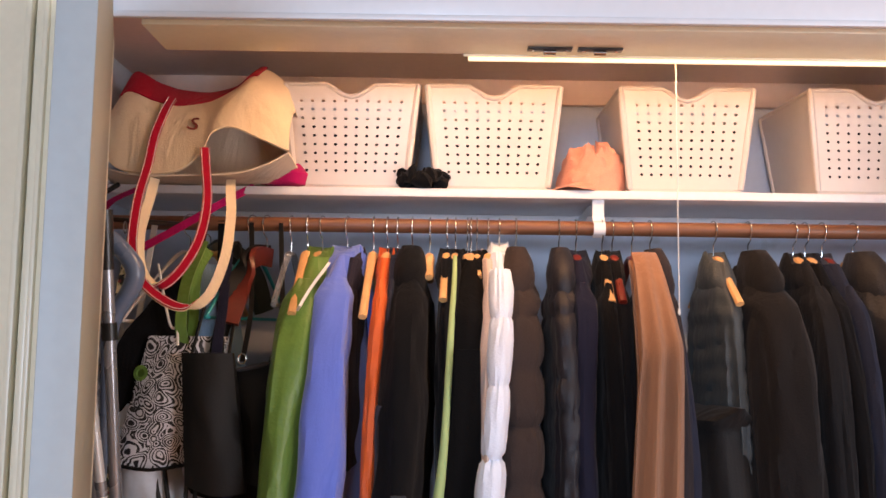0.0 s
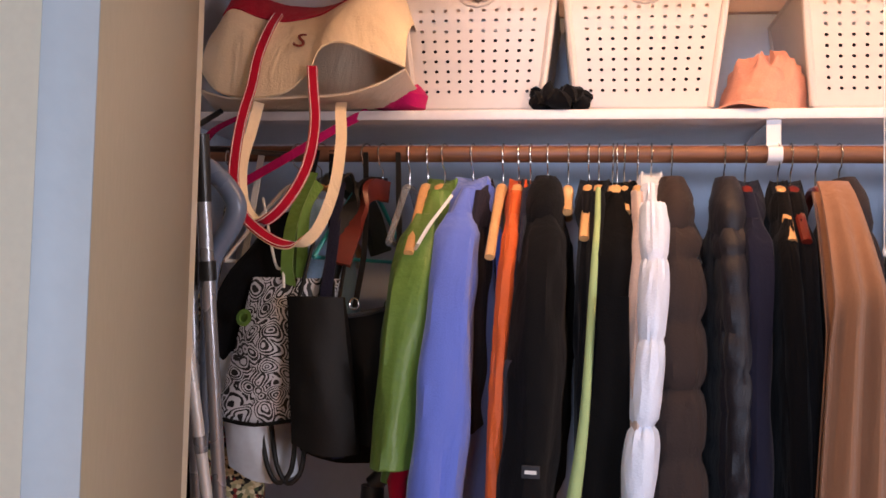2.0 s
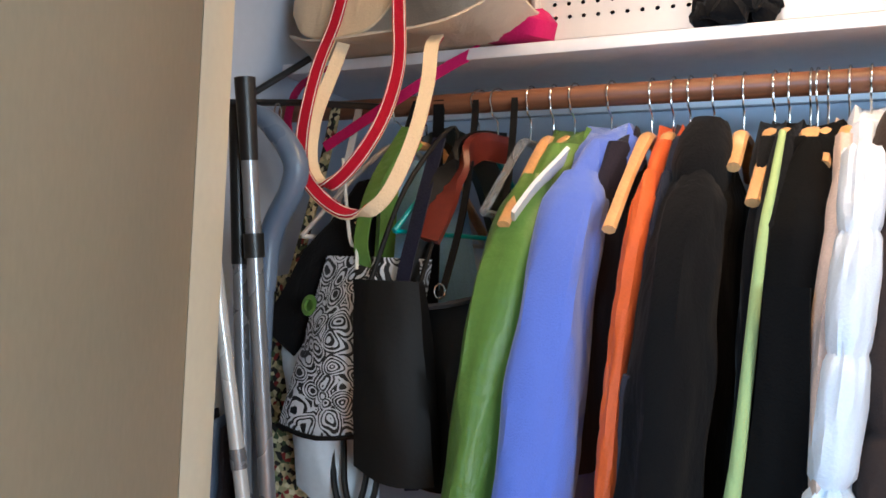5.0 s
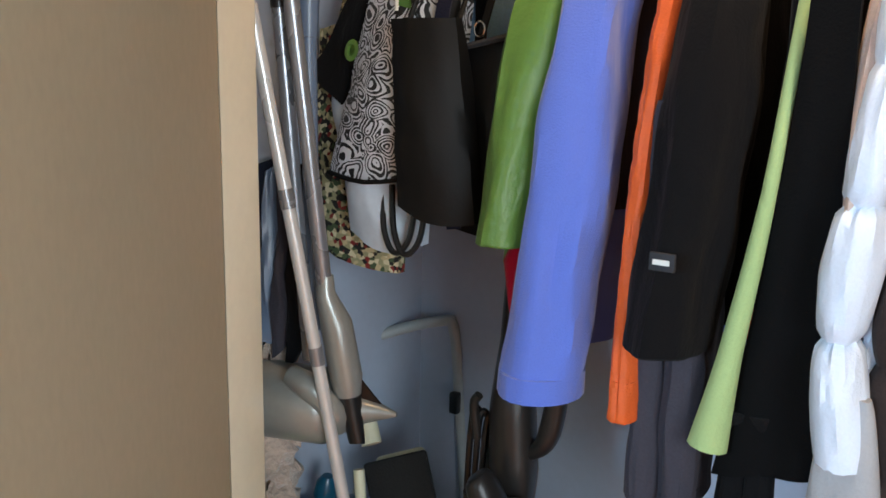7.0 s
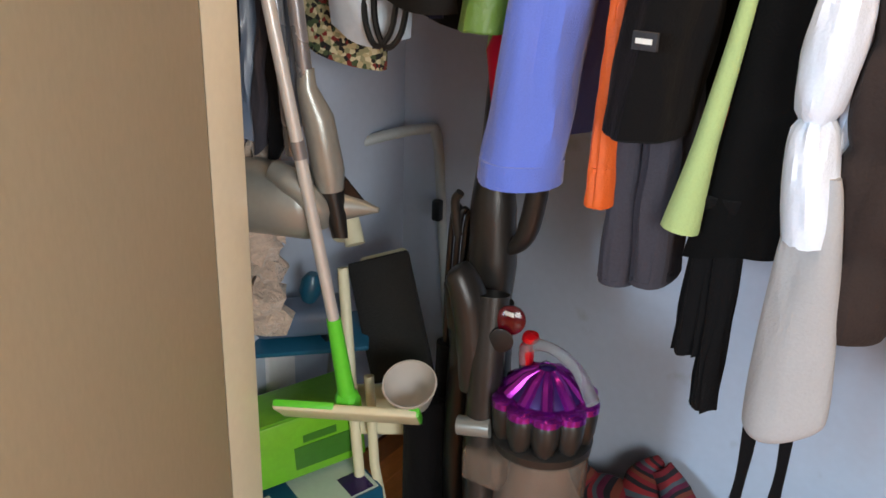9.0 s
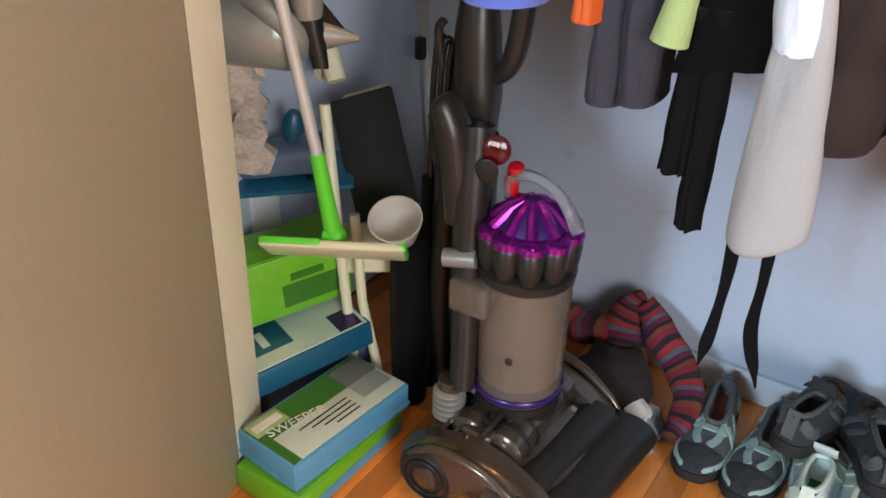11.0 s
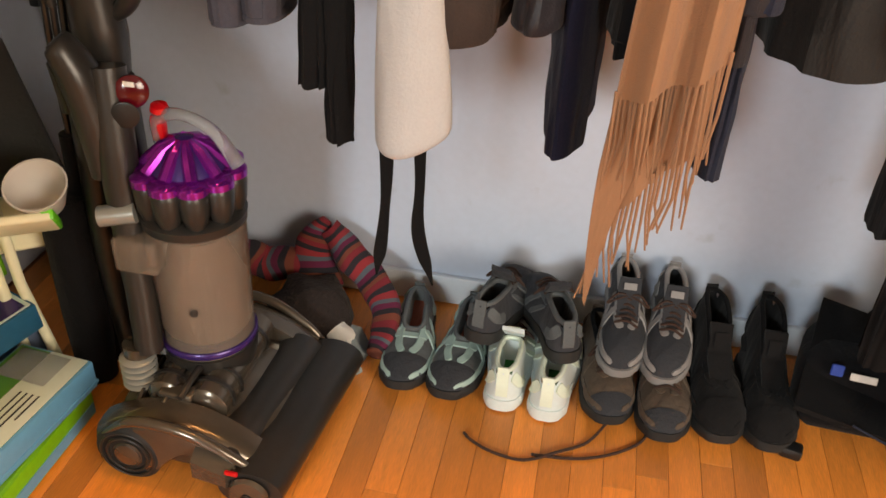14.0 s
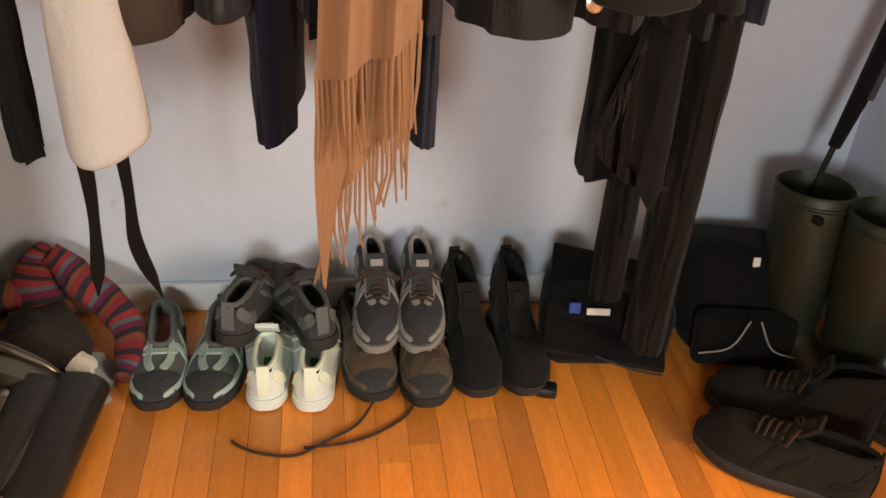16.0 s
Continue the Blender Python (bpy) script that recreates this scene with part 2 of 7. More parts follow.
def tube(points, radius, n=10, g=None, smooth=0, flat=1.0, up=(0, 0, 1), caps=True):
    """A tube along the points. radius: a number or a list; flat squeezes it along its second axis."""
    pts = smooth_path(points, smooth) if smooth else [Vector(q) for q in points]
    rings = []
    side = None
    for i, p in enumerate(pts):
        d = (pts[min(i + 1, len(pts) - 1)] - pts[max(i - 1, 0)]).normalized()
        if side is None:
            side = d.cross(Vector(up))
            if side.length < 0.05:
                side = d.cross(Vector((1, 0, 0)))
        side = (side - d * side.dot(d)).normalized()
        other = d.cross(side)
        if isinstance(radius, (int, float)):
            r = radius
        else:
            f = i / (len(pts) - 1) * (len(radius) - 1)
            k = min(int(f), len(radius) - 2)
            r = radius[k] + (radius[k + 1] - radius[k]) * (f - k)
        rings.append([p + side * (r * math.cos(2 * math.pi * j / n)) + other * (r * flat * math.sin(2 * math.pi * j / n)) for j in range(n)])
    return loft(rings, g, caps=caps)


def ribbon(points, width, thick, across=(1, 0, 0), g=None, smooth=6):
    """A flat strap with a true thickness along the points; across: the way of its width."""
    pts = smooth_path(points, smooth) if smooth else [Vector(q) for q in points]
    rings = []
    for i, p in enumerate(pts):
        d = (pts[min(i + 1, len(pts) - 1)] - pts[max(i - 1, 0)]).normalized()
        w = Vector(across) if across else d.cross(Vector((0, 1, 0))).normalized() * -0.8 + Vector((0, 0.6, 0))
        w = (w - d * w.dot(d)).normalized()
        t = d.cross(w)
        rings.append([p + w * (a * width / 2) + t * (b * thick / 2) for a, b in ((-1, -1), (1, -1), (1, 1), (-1, 1))])
    return loft(rings, g)


def box(cx, cy, cz, sx, sy, sz, bevel=0.0, seg=2, m=None):
    bm = bmesh.new()
    bmesh.ops.create_cube(bm, size=1.0, matrix=Matrix.Translation((cx, cy, cz)) @ Matrix.Diagonal((sx, sy, sz, 1)))
    if bevel:
        bmesh.ops.bevel(bm, geom=list(bm.edges), offset=bevel, segments=seg, affect="EDGES", profile=0.5)
    if m is not None:
        bm.transform(m)
    bm.verts.index_update()
    g = ([tuple(v.co) for v in bm.verts], [tuple(v.index for v in f.verts) for f in bm.faces])
    bm.free()
    return [list(g[0]), list(g[1])]


def disc(profile, at=(0, 0, 0), axis=(0, 0, 1), n=28, g=None):
    """A turned solid: pairs of radius and height along the axis."""
    rot = Vector((0, 0, 1)).rotation_difference(Vector(axis)).to_matrix()
    rings = [[Vector(at) + rot @ Vector((r * math.cos(2 * math.pi * j / n), r * math.sin(2 * math.pi * j / n), h)) for j in range(n)] for r, h in profile]
    return loft(rings, g)


def moved(g, m):
    return [[tuple(m @ Vector(v)) for v in g[0]], g[1]]


def crumple(g, amount, scale, seed=0.0):
    return [[tuple(Vector(v) + noise.noise_vector(Vector(v) * scale + Vector((seed, seed * 0.7, -seed))) * amount) for v in g[0]], g[1]]


def part(name, g, mat, parent=None, label="", flat=False):
    me = bpy.data.meshes.new(name)
    me.from_pydata([tuple(v) for v in g[0]], [], [tuple(f) for f in g[1]])
    bm = bmesh.new()
    bm.from_mesh(me)
    bmesh.ops.recalc_face_normals(bm, faces=list(bm.faces))
    bm.to_mesh(me)
    bm.free()
    me.materials.append(mat)
    if not flat:
        me.polygons.foreach_set("use_smooth", [True] * len(me.polygons))
        me.set_sharp_from_angle(angle=radians(42))
    ob = new(name, me)
    if parent is not None:
        ob.parent = parent
    if label:
        tagged(ob, label)
    return ob


def thing(name, label, category, at=(0, 0, 0), turn=0.0, group="", m=None):
    ob = new(name)
    ob.empty_display_size = 0.02
    ob.matrix_world = m if m is not None else pose(*at, 0, 0, turn)
    return tagged(ob, label, category, group)


def single(name, g, mat, label, category, kind="", flat=False):
    return tagged(part(name, g, mat, None, "", flat), label, category, kind=kind)


# ---- the setting ----
X0, X1, YW, ZC = -0.87, 1.47, 2.43, 2.16       # closet side walls, back wall, ceiling
YF, YB = 1.59, 1.745                            # front partition
FLOOR = single("floor", box(0, -0.4, -0.03, 5.4, 6.0, 0.05), GAP, "dark gaps under a worn orange oak strip floor", "floor", "structure", True)
single("wall_back", box(0.27, YW + 0.05, 1.08, 2.6, 0.1, 2.2), WALL, "pale blue-white painted closet back wall", "wall", "structure", True)
single("wall_left", box(X0 - 0.05, (YB + YW) / 2, 1.08, 0.1, YW - YB, 2.2), WALL, "pale painted closet side wall", "wall", "structure", True)
single("wall_right", box(X1 + 0.05, (YB + YW) / 2, 1.08, 0.1, YW - YB, 2.2), WALL, "pale painted closet side wall", "wall", "structure", True)
single("ceiling", box(0.27, 2.06, ZC + 0.04, 2.6, 1.0, 0.08), CEIL, "low painted closet ceiling lit warm", "ceiling", "structure", True)
single("wall_front", box(-1.73, (YF + YB) / 2, 1.3, 2.0, YB - YF, 2.6), CREAM, "cream painted room wall beside the closet", "wall", "structure", True)
single("wall_front_right", box(2.06, (YF + YB) / 2, 1.3, 1.34, YB - YF, 2.6), CREAM, "cream painted room wall beside the closet", "wall", "structure", True)
single("wall_front_top", box(0.28, 1.68, 2.33, 1.70, 0.17, 0.60, 0.004), TRIMW, "painted wall over the closet opening", "wall", "structure", True)
# room shell
single("room_wall_west", box(-2.75, -0.8, 1.3, 0.1, 4.9, 2.6), ROOM, "cream painted room wall", "wall", "structure", True)
# unseen east wall, left open where the added fill lamp stands
g = geo()
for a in ((-2.3, 1.3, 1.9, 2.6), (0.9, 1.3, 1.5, 2.6), (-0.6, 0.38, 1.5, 0.76), (-0.6, 2.37, 1.5, 0.46)):
    join(g, *box(2.75, a[0], a[1], 0.1, a[2], a[3]))
single("room_wall_east", g, ROOM, "unseen cream painted room wall with an opening for light", "wall", "structure", True)
single("room_ceiling", box(0, -0.7, 2.65, 5.6, 4.9, 0.1), ROOM, "cream painted room ceiling", "ceiling", "structure", True)
g = geo()
for a in ((-2.025, 1.3, 1.45, 2.6), (1.525, 1.3, 2.35, 2.6), (-0.475, 0.25, 1.65, 0.5), (-0.475, 2.45, 1.65, 0.3)):
    join(g, *box(a[0], -3.05, a[1], a[2], 0.1, a[3]))
single("wall_south", g, ROOM, "unseen cream painted room wall with an opening for light", "wall", "structure", True)

# head trim over the opening: flat board with a bead
g = box(0.28, 1.583, 2.075, 1.86, 0.014, 0.105, 0.003)
join(g, *box(0.28, 1.576, 2.024, 1.86, 0.012, 0.012, 0.003))
join(g, *box(0.28, 1.574, 2.132, 1.90, 0.02, 0.014, 0.004))
single("head_trim", g, TRIMW, "white painted head casing with a narrow bead", "trim", "structure")
single("head_soffit", box(0.28, 1.69, 2.026, 1.70, 0.15, 0.012, 0.002), CREAM, "painted underside of the closet head", "trim", "structure")
# side casing left of the opening: flat board, then a stepped moulding
g = box(-0.69, 1.584, 1.02, 0.07, 0.012, 2.10, 0.002)
casing = single("side_casing", g, CREAM, "cream painted casing with a stepped moulding", "trim", "structure")
for cx, w, d in ((-0.726, 0.010, 0.022), (-0.740, 0.014, 0.014), (-0.756, 0.012, 0.026)):
    part("moulding", box(cx, 1.59 - d / 2, 1.02, w, d, 2.10, 0.003), CREAM, casing)
single("jamb", loft([[(-0.634, 1.646, z), (-0.632, 1.6445, z), (-0.6665, 1.741, z), (-0.6695, 1.745, z), (-0.73, 1.745, z), (-0.73, 1.646, z)] for z in (0.0, 2.02)]), CREAM, "cream painted closet jamb edge", "trim", "structure")
single("cleat", box(0.27, YW - 0.01, 2.125, 2.38, 0.02, 0.07, 0.002), CEIL, "painted wooden cleat along the back wall", "trim", "structure")
single("baseboard", box(0.27, YW - 0.007, 0.035, 2.4, 0.014, 0.07, 0.003), SKIRT, "low pale blue-white painted baseboard", "baseboard", "structure")
single("baseboard_side", box(X0 + 0.007, 2.07, 0.035, 0.014, 0.85, 0.07, 0.003), SKIRT, "low pale painted baseboard", "baseboard", "structure")

# the open door leaf at the left: hinge at the jamb, free edge towards the walker
hx, hy, ex, ey = -0.630, 1.6435, -0.343, 0.865
ln = math.hypot(ex - hx, ey - hy)
ang = math.degrees(math.atan2(ey - hy, ex - hx))
door = thing("door_1", "plain tan-painted closet door standing open", "door", (hx, hy, 0.012), ang)
part("leaf", box(ln / 2, -0.019, 1.0, ln, 0.036, 2.0, 0.002), DOORIN, door)
part("edge", box(ln + 0.0015, -0.019, 1.0, 0.003, 0.0375, 2.0, 0.001), material("door_edge_paint", lin(150, 160, 164), 0.5, vary=0.05, scale=3, fine=60, bump=0.2, stain=(lin(222, 222, 216), 30, 0.78)), door, "grey painted door edge with small chips")

# catches on the head
for cx in (0.205, 0.305):
    c = thing("roller_catch", "small dark metal roller catch under the closet head", "door catch", (cx, 1.722, 2.02), group="catches on the closet head")
    part("plate", box(0, 0, -0.002, 0.088, 0.022, 0.004, 0.001), DARKMETAL, c)
    part("roller", tube([(-0.012, 0, -0.008), (0.012, 0, -0.008)], 0.005, 10), STEEL, c)
    for sx in (-0.033, 0.033):
        part("screw", disc([(0.004, -0.006), (0.004, -0.003)], (sx, 0, 0), n=10), STEEL, c)

# the narrow light tucked behind the head
GLOW = bpy.data.materials.new("warm_diffuser")
GLOW.use_nodes = True
gb = GLOW.node_tree.nodes["Principled BSDF"]
gb.inputs["Base Color"].default_value = (0.8, 0.7, 0.55, 1)
gb.inputs["Emission Color"].default_value, gb.inputs["Emission Strength"].default_value = (1.0, 0.70, 0.38, 1), 1.5
cll = thing("closet_light", "narrow warm light strip behind the closet head", "ceiling light", (0.62, 1.771, 2.009))
part("diffuser", box(0, 0, 0.003, 1.15, 0.006, 0.009, 0.002), GLOW, cll, "glowing warm diffuser strip")
part("back_plate", box(0, 0, 0.019, 1.17, 0.008, 0.023, 0.002), CREAM, cll)

# ---- shelf and rod ----
shelf = thing("closet_shelf", "white painted shelf board over the clothes rod", "shelf", (0.30, 2.269, 1.79))
part("board", box(0, 0, 0, 2.336, 0.321, 0.021, 0.003), SHELFM, shelf)
part("support", box(0, 0.151, -0.03, 2.33, 0.018, 0.038, 0.002), SHELFM, shelf)
YR, ZR = 2.125, 1.710
rod = single("clothes_rod", tube([(X0, YR, ZR), (X1, YR, ZR)], 0.0175, 20), ROD, "round brown stained wooden clothes rod", "clothes rod")
br = thing("rod_bracket", "white painted metal rod bracket under the shelf", "bracket", (0.372, 2.125, 1.78))
part("strap", ribbon([(0, -0.002, 0), (0, -0.004, -0.05), (0, -0.021, -0.060), (0, -0.021, -0.082), (0, 0.0, -0.091)], 0.028, 0.003, (1, 0, 0)), TRIMW, br)
part("arm", ribbon([(0, 0.0, -0.005), (0, 0.15, -0.005), (0, 0.29, -0.02)], 0.02, 0.003, (1, 0, 0)), TRIMW, br)
cord = thing("pull_cord", "thin white pull cord hanging from the closet light", "cord", (0.490, 1.85, 0))
part("string", tube([(0, 0, 2.10), (0.0, 0, 1.9), (0.001, 0, 1.512)], 0.0012, 6), WHITEC, cord)
part("knot", disc([(0.0015, 0), (0.0035, 0.006), (0.002, 0.014)], (0.001, 0, 1.498), n=8), WHITEC, cord)

# ---- clothes on the rod ----
def wire_hook(top=ZR + 0.0195, neck=1.635):
    """The bent wire of a hanger over the rod, in the hanger's own frame."""
    pts = [(0, 0.020, ZR - 0.012)]
    for k in range(9):
        a = math.radians(20 + k * 25)
        pts.append((0, 0.0215 * math.cos(a), ZR + 0.0215 * math.sin(a)))
    pts += [(0, -0.014, ZR - 0.026), (0, 0.0, ZR - 0.036), (0, 0, neck)]
    return tube(pts, 0.0016, 6, smooth=2)


def hanger(x, turn, kind="wood", span=0.21, drop=0.14):
    """A coat hanger: hook, neck and two arms."""
    mats = {"wood": (WOODH, "pale beech wooden hanger with a wire hook on the rod", 0.008), "red": (REDWOOD, "dark red wooden hanger with a wire hook on the rod", 0.008), "clear": (CLEARP, "clear plastic clip hanger on the rod", 0.006), "teal": (TEAL, "thin teal plastic hanger on the rod", 0.004), "white": (PLASTICW, "thin white plastic hanger on the rod", 0.004), "wire": (STEEL, "thin wire hanger on the rod", 0.002)}
    mat, label, r = mats[kind]
    h = thing("coat_hanger", label, "hanger", (x, YR, 0), turn, "hangers on the rod")
    part("hook", wire_hook(), STEEL, h)
    for s in (-1, 1):
        pts = [(0, 0, 1.638), (0, s * 0.03, 1.632), (0, s * span * 0.55, 1.632 - drop * 0.42), (0, s * span, 1.632 - drop)]
        part("arm", tube(pts, [r, r * 1.25, r, r * 1.05], 8, smooth=4, flat=1.2, up=(1, 0, 0)), mat, h)
    if kind in ("clear", "teal", "white"):
        part("bar", tube([(0, -span, 1.632 - drop), (0, span, 1.632 - drop)], r, 8), mat, h)
    return h


def fold(v, k, seed):
    return noise.noise(Vector((v * 5 + seed, k * 3.1 - seed, seed * 1.7)))


def drape(t, z, seed, around=1.5, along=2.2):
    """Folds round a hanging cloth: long and mostly upright, the same on both sides of the seam."""
    return noise.noise(Vector((math.cos(t) * around + seed, math.sin(t) * around * 1.2 - seed, z * along + seed)))


def body_skin(hw, th, zt, zb, neck=0.06, drop=0.13, flare=1.06, puff=0.0, pitch=0.12, rag=0.0, seed=0.0, lean=0.0, n=64, front=0.0, soft=1.0):
    """The hanging body of a garment: narrow at the neck, sloping to the shoulder, straight to the hem."""
    rings = []
    steps = 72 if puff else 50
    for i in range(steps + 4):
        f = min(1.0, i / steps)
        z = zt + (zb - zt) * f
        d = zt - z
        if d < drop:
            u = d / drop
            a = neck + (hw * 0.8 - neck) * (u ** 0.9)
            b = 0.016 + (th - 0.016) * min(1, u * 1.5)
        else:
            u = (d - drop) / max(1e-3, (zt - zb - drop))
            a = hw * (0.8 + 0.2 * min(1, u * 2.2) + (flare - 1) * u)
            b = th * (1 + 0.10 * math.sin(u * 5 + seed))
        ring = []
        for j in range(n):
            t = 2 * math.pi * j / n
            c, s = math.cos(t), math.sin(t)
            aa, bb = a, b
            pin = 0.0
            if puff:
                q = abs(math.sin(math.pi * ((d + 0.012 * drape(t, 0, seed + 3)) / pitch)))
                pin = 1 - q
                bb *= 1 - puff + puff * 1.12 * q ** 0.32
                aa *= 1 - puff * 0.06 + puff * 0.07 * q ** 0.4
            y = aa * math.copysign(abs(c) ** 0.85, c)
            xx = bb * math.copysign(abs(s) ** 0.8, s)
            grow = min(1, d / 0.25)
            w1, w2 = drape(t, z, seed, 2.2, 1.4), drape(t, z, seed + 5, 4.5, 3.5)
            xx += soft * th * grow * (0.42 * w1 + 0.20 * w2) * (0.35 + 0.65 * abs(s))
            y += soft * grow * (0.012 * w1 + 0.006 * w2)
            if puff:
                k = noise.noise(Vector((c * 7 + seed, s * 7, z * 22)))
                xx += 0.0035 * k * (0.3 + 1.6 * pin) * puff * 2
                y += 0.003 * k * (0.4 + pin)
            else:
                k = drape(t, z, seed + 9, 3.0, 11.0)
                xx += 0.006 * k * grow
                y += 0.005 * k * grow
            zz = z + rag * drape(t, 0, seed, 1.3) * (f ** 6)
            if i > steps:
                e = (i - steps) * 0.10
                xx, y, zz = xx * (1 - e), y * (1 - e * 0.5), zz + 0.02 * (i - steps - 0.7)
            ring.append((xx + lean * f, y + front * f, zz))
        rings.append(ring)
    return loft(rings)


def sleeve_skin(hw, th, zs, ze, side=-1, fwd=0.03, r0=0.062, r1=0.05, puff=0.0, pitch=0.1, lean=0.0, seed=0.0, inward=0.03, n=32):
    """One sleeve from the shoulder down; side -1 hangs at the front."""
    y1, y2 = hw * 0.80 - 0.035, hw + fwd
    bend = 0.012 * math.sin(seed * 3)
    path = [(0, side * (hw * 0.55 - 0.03), zs + 0.075), (0, side * y1, zs - 0.01)]
    path += [(lean * u + bend * math.sin(math.pi * u), side * (y1 + (y2 - y1) * u ** 0.75), zs - 0.01 + (ze - zs + 0.01) * u) for u in (0.33, 0.66, 1.0)]
    pts = smooth_path(path, 18 if puff else 14)
    rings = []
    for i, p in enumerate(pts):
        f = i / (len(pts) - 1)
        r = (0.042 + (r0 - 0.042) * f / 0.4) if f < 0.4 else r0 + (r1 - r0) * (f - 0.4) / 0.6
        bx = th * (1.0 if f > 0.15 else 0.5 + 3.3 * f)
        ring = []
        for j in range(n):
            t = 2 * math.pi * j / n
            rr_, bb, pin = r, bx, 0
            if puff:
                q = abs(math.sin(math.pi * ((zs - p.z + 0.008 * drape(t, 0, seed)) / pitch)))
                pin = 1 - q
                rr_ *= 1 - puff * 0.50 + puff * 0.56 * q ** 0.36
                bb *= 1 - puff * 0.75 + puff * 0.85 * q ** 0.36
            w1, w2 = drape(t, p.z, seed + side, 1.3, 2.4), drape(t, p.z, seed + side + 4, 2.4, 9.0)
            k = noise.noise(Vector((math.cos(t) * 5 + seed, math.sin(t) * 5, p.z * 20))) if puff else 0
            m_ = 1 + (0.10 * w1 + 0.06 * w2 if puff > 0.3 else 0.26 * w1 + 0.20 * w2) + 0.10 * k * (0.3 + pin)
            ring.append(p + Vector((bb * math.sin(t) * m_, rr_ * math.cos(t) * (1 + 0.15 * w1 + 0.10 * w2 + 0.06 * k), 0.004 * w1)))
        rings.append(ring)
    last = rings[-1]
    c = sum((Vector(q) for q in last), Vector()) / n
    rings.append([c + (Vector(q) - c) * 0.95 + Vector((0, 0, -0.003)) for q in last])
    rings.append([c + (Vector(q) - c) * 0.86 + Vector((0, 0, 0.004)) for q in last])
    rings.append([c + (Vector(q) - c) * 0.8 + Vector((0, 0, 0.05)) for q in last])
    return loft(rings)


def collar_skin(kind, zt, th, seed=0.0):
    """A stand collar, or a hood that falls behind the neck."""
    rings = []
    if kind == "hood":
        for i in range(11):
            f = i / 10
            z = zt + 0.03 - 0.15 * f
            w = 0.02 + 0.058 * math.sin(math.pi * min(1, 0.12 + f * 0.8))
            b = min(th, 0.034) * (0.45 + 0.75 * math.sin(math.pi * min(1, 0.1 + f * 0.85)))
            rings.append([(b * math.sin(2 * math.pi * j / 20) * (1 + 0.2 * fold(j, f * 3, seed)), w * math.cos(2 * math.pi * j / 20) - 0.025 - 0.06 * f, z) for j in range(20)])
    else:
        for i in range(8):
            f = i / 7
            z = zt + 0.03 - 0.105 * f
            w = 0.045 + 0.045 * f
            b = th * (0.75 + 0.45 * math.sin(math.pi * f))
            rings.append([(b * math.sin(2 * math.pi * j / 20) * (1 + 0.12 * fold(j, f * 2, seed)), w * math.cos(2 * math.pi * j / 20) - 0.012, z - 0.03 * (math.cos(2 * math.pi * j / 20) < -0.3) * (1 - f)) for j in range(20)])
    return loft(rings)


def garment(name, label, x, turn, mat, zb, th=0.03, hw=0.215, zt=1.628, sleeve=None, collar="stand", puff=0.0, pitch=0.12, seed=None, hang="wood", sleeve_mat=None, lean=0.0, drop=0.13, neck=0.06, flare=1.04, r0=0.062, r1=0.052, fwd=0.03, cuff=None, rag=0.004, collar_mat=None, span=0.13, front=0.0, body_th=None, soft=1.0):
    """A garment on its hanger; sleeve is the height of the cuff."""
    seed = seed if seed is not None else x * 17.3
    if x > 0.15:  # the coats past the white puffer are cut slimmer
        hw, fwd = hw * 0.88, fwd - 0.025
    g_ = thing(name, label, name.replace("_", " ").split()[-1], (x, YR, 0), turn, "clothes on the rod")
    part("body", body_skin(hw, body_th or th, zt, zb, neck, drop, flare, puff, pitch, rag, seed, lean, front=front, soft=soft), mat, g_)
    if collar:
        part("hood" if collar == "hood" else "collar", collar_skin(collar, zt, max(0.022, th * 0.9), seed), collar_mat or mat, g_)
    if sleeve:
        for s in (-1, 1):
            slv = part("sleeve", sleeve_skin(hw, th, zt - drop, sleeve, s, fwd, r0, r1, puff, pitch, lean, seed), sleeve_mat or mat, g_)
            if cuff:
                yy = s * (hw + fwd)
                part("cuff", tube([(lean, yy, sleeve + 0.03), (lean, yy, sleeve - 0.004)], r1 + 0.003, 18, flat=(th + 0.003) / (r1 + 0.003), up=(1, 0, 0)), cuff, slv)
    if hang:
        hanger(x, turn, hang, span, drop * 0.8)
    return g_


# green rain jacket, periwinkle fleece, orange quilt
garment("rain_jacket", "shiny green nylon rain jacket hanging on the rod", -0.291, -13, GREEN, 1.06, 0.044, 0.205, sleeve=1.10, r0=0.066, r1=0.056, fwd=0.02, front=0.0, seed=2.2)
part("lining", ribbon([(-0.268, 2.02, 1.60), (-0.295, 1.98, 1.55), (-0.318, 1.95, 1.50)], 0.05, 0.006, (0, 1, 0.3)), WHITEC, bpy.data.objects["rain_jacket"]).matrix_parent_inverse = bpy.data.objects["rain_jacket"].matrix_world.inverted()
garment("fleece_jacket", "periwinkle blue fleece jacket with a wide sleeve on the rod", -0.231, -9, BLUE, 0.96, 0.052, 0.21, body_th=0.036, zt=1.632, sleeve=0.905, r0=0.072, r1=0.064, fwd=0.035, seed=5.1, cuff=BLUE)
garment("dark_cardigan", "dark plum knitted cardigan squeezed on the rod", -0.205, -6, cloth("plum_knit", lin(40, 34, 44)), 1.15, 0.012, 0.175, hang=None)
hanger(-0.168, -2, "wood", 0.185, 0.145)
garment("quilted_jacket", "orange quilted nylon jacket on a wooden hanger", -0.135, -3, ORANGE, 0.99, 0.018, 0.215, sleeve=0.895, r0=0.045, r1=0.025, puff=0.11, pitch=0.045)
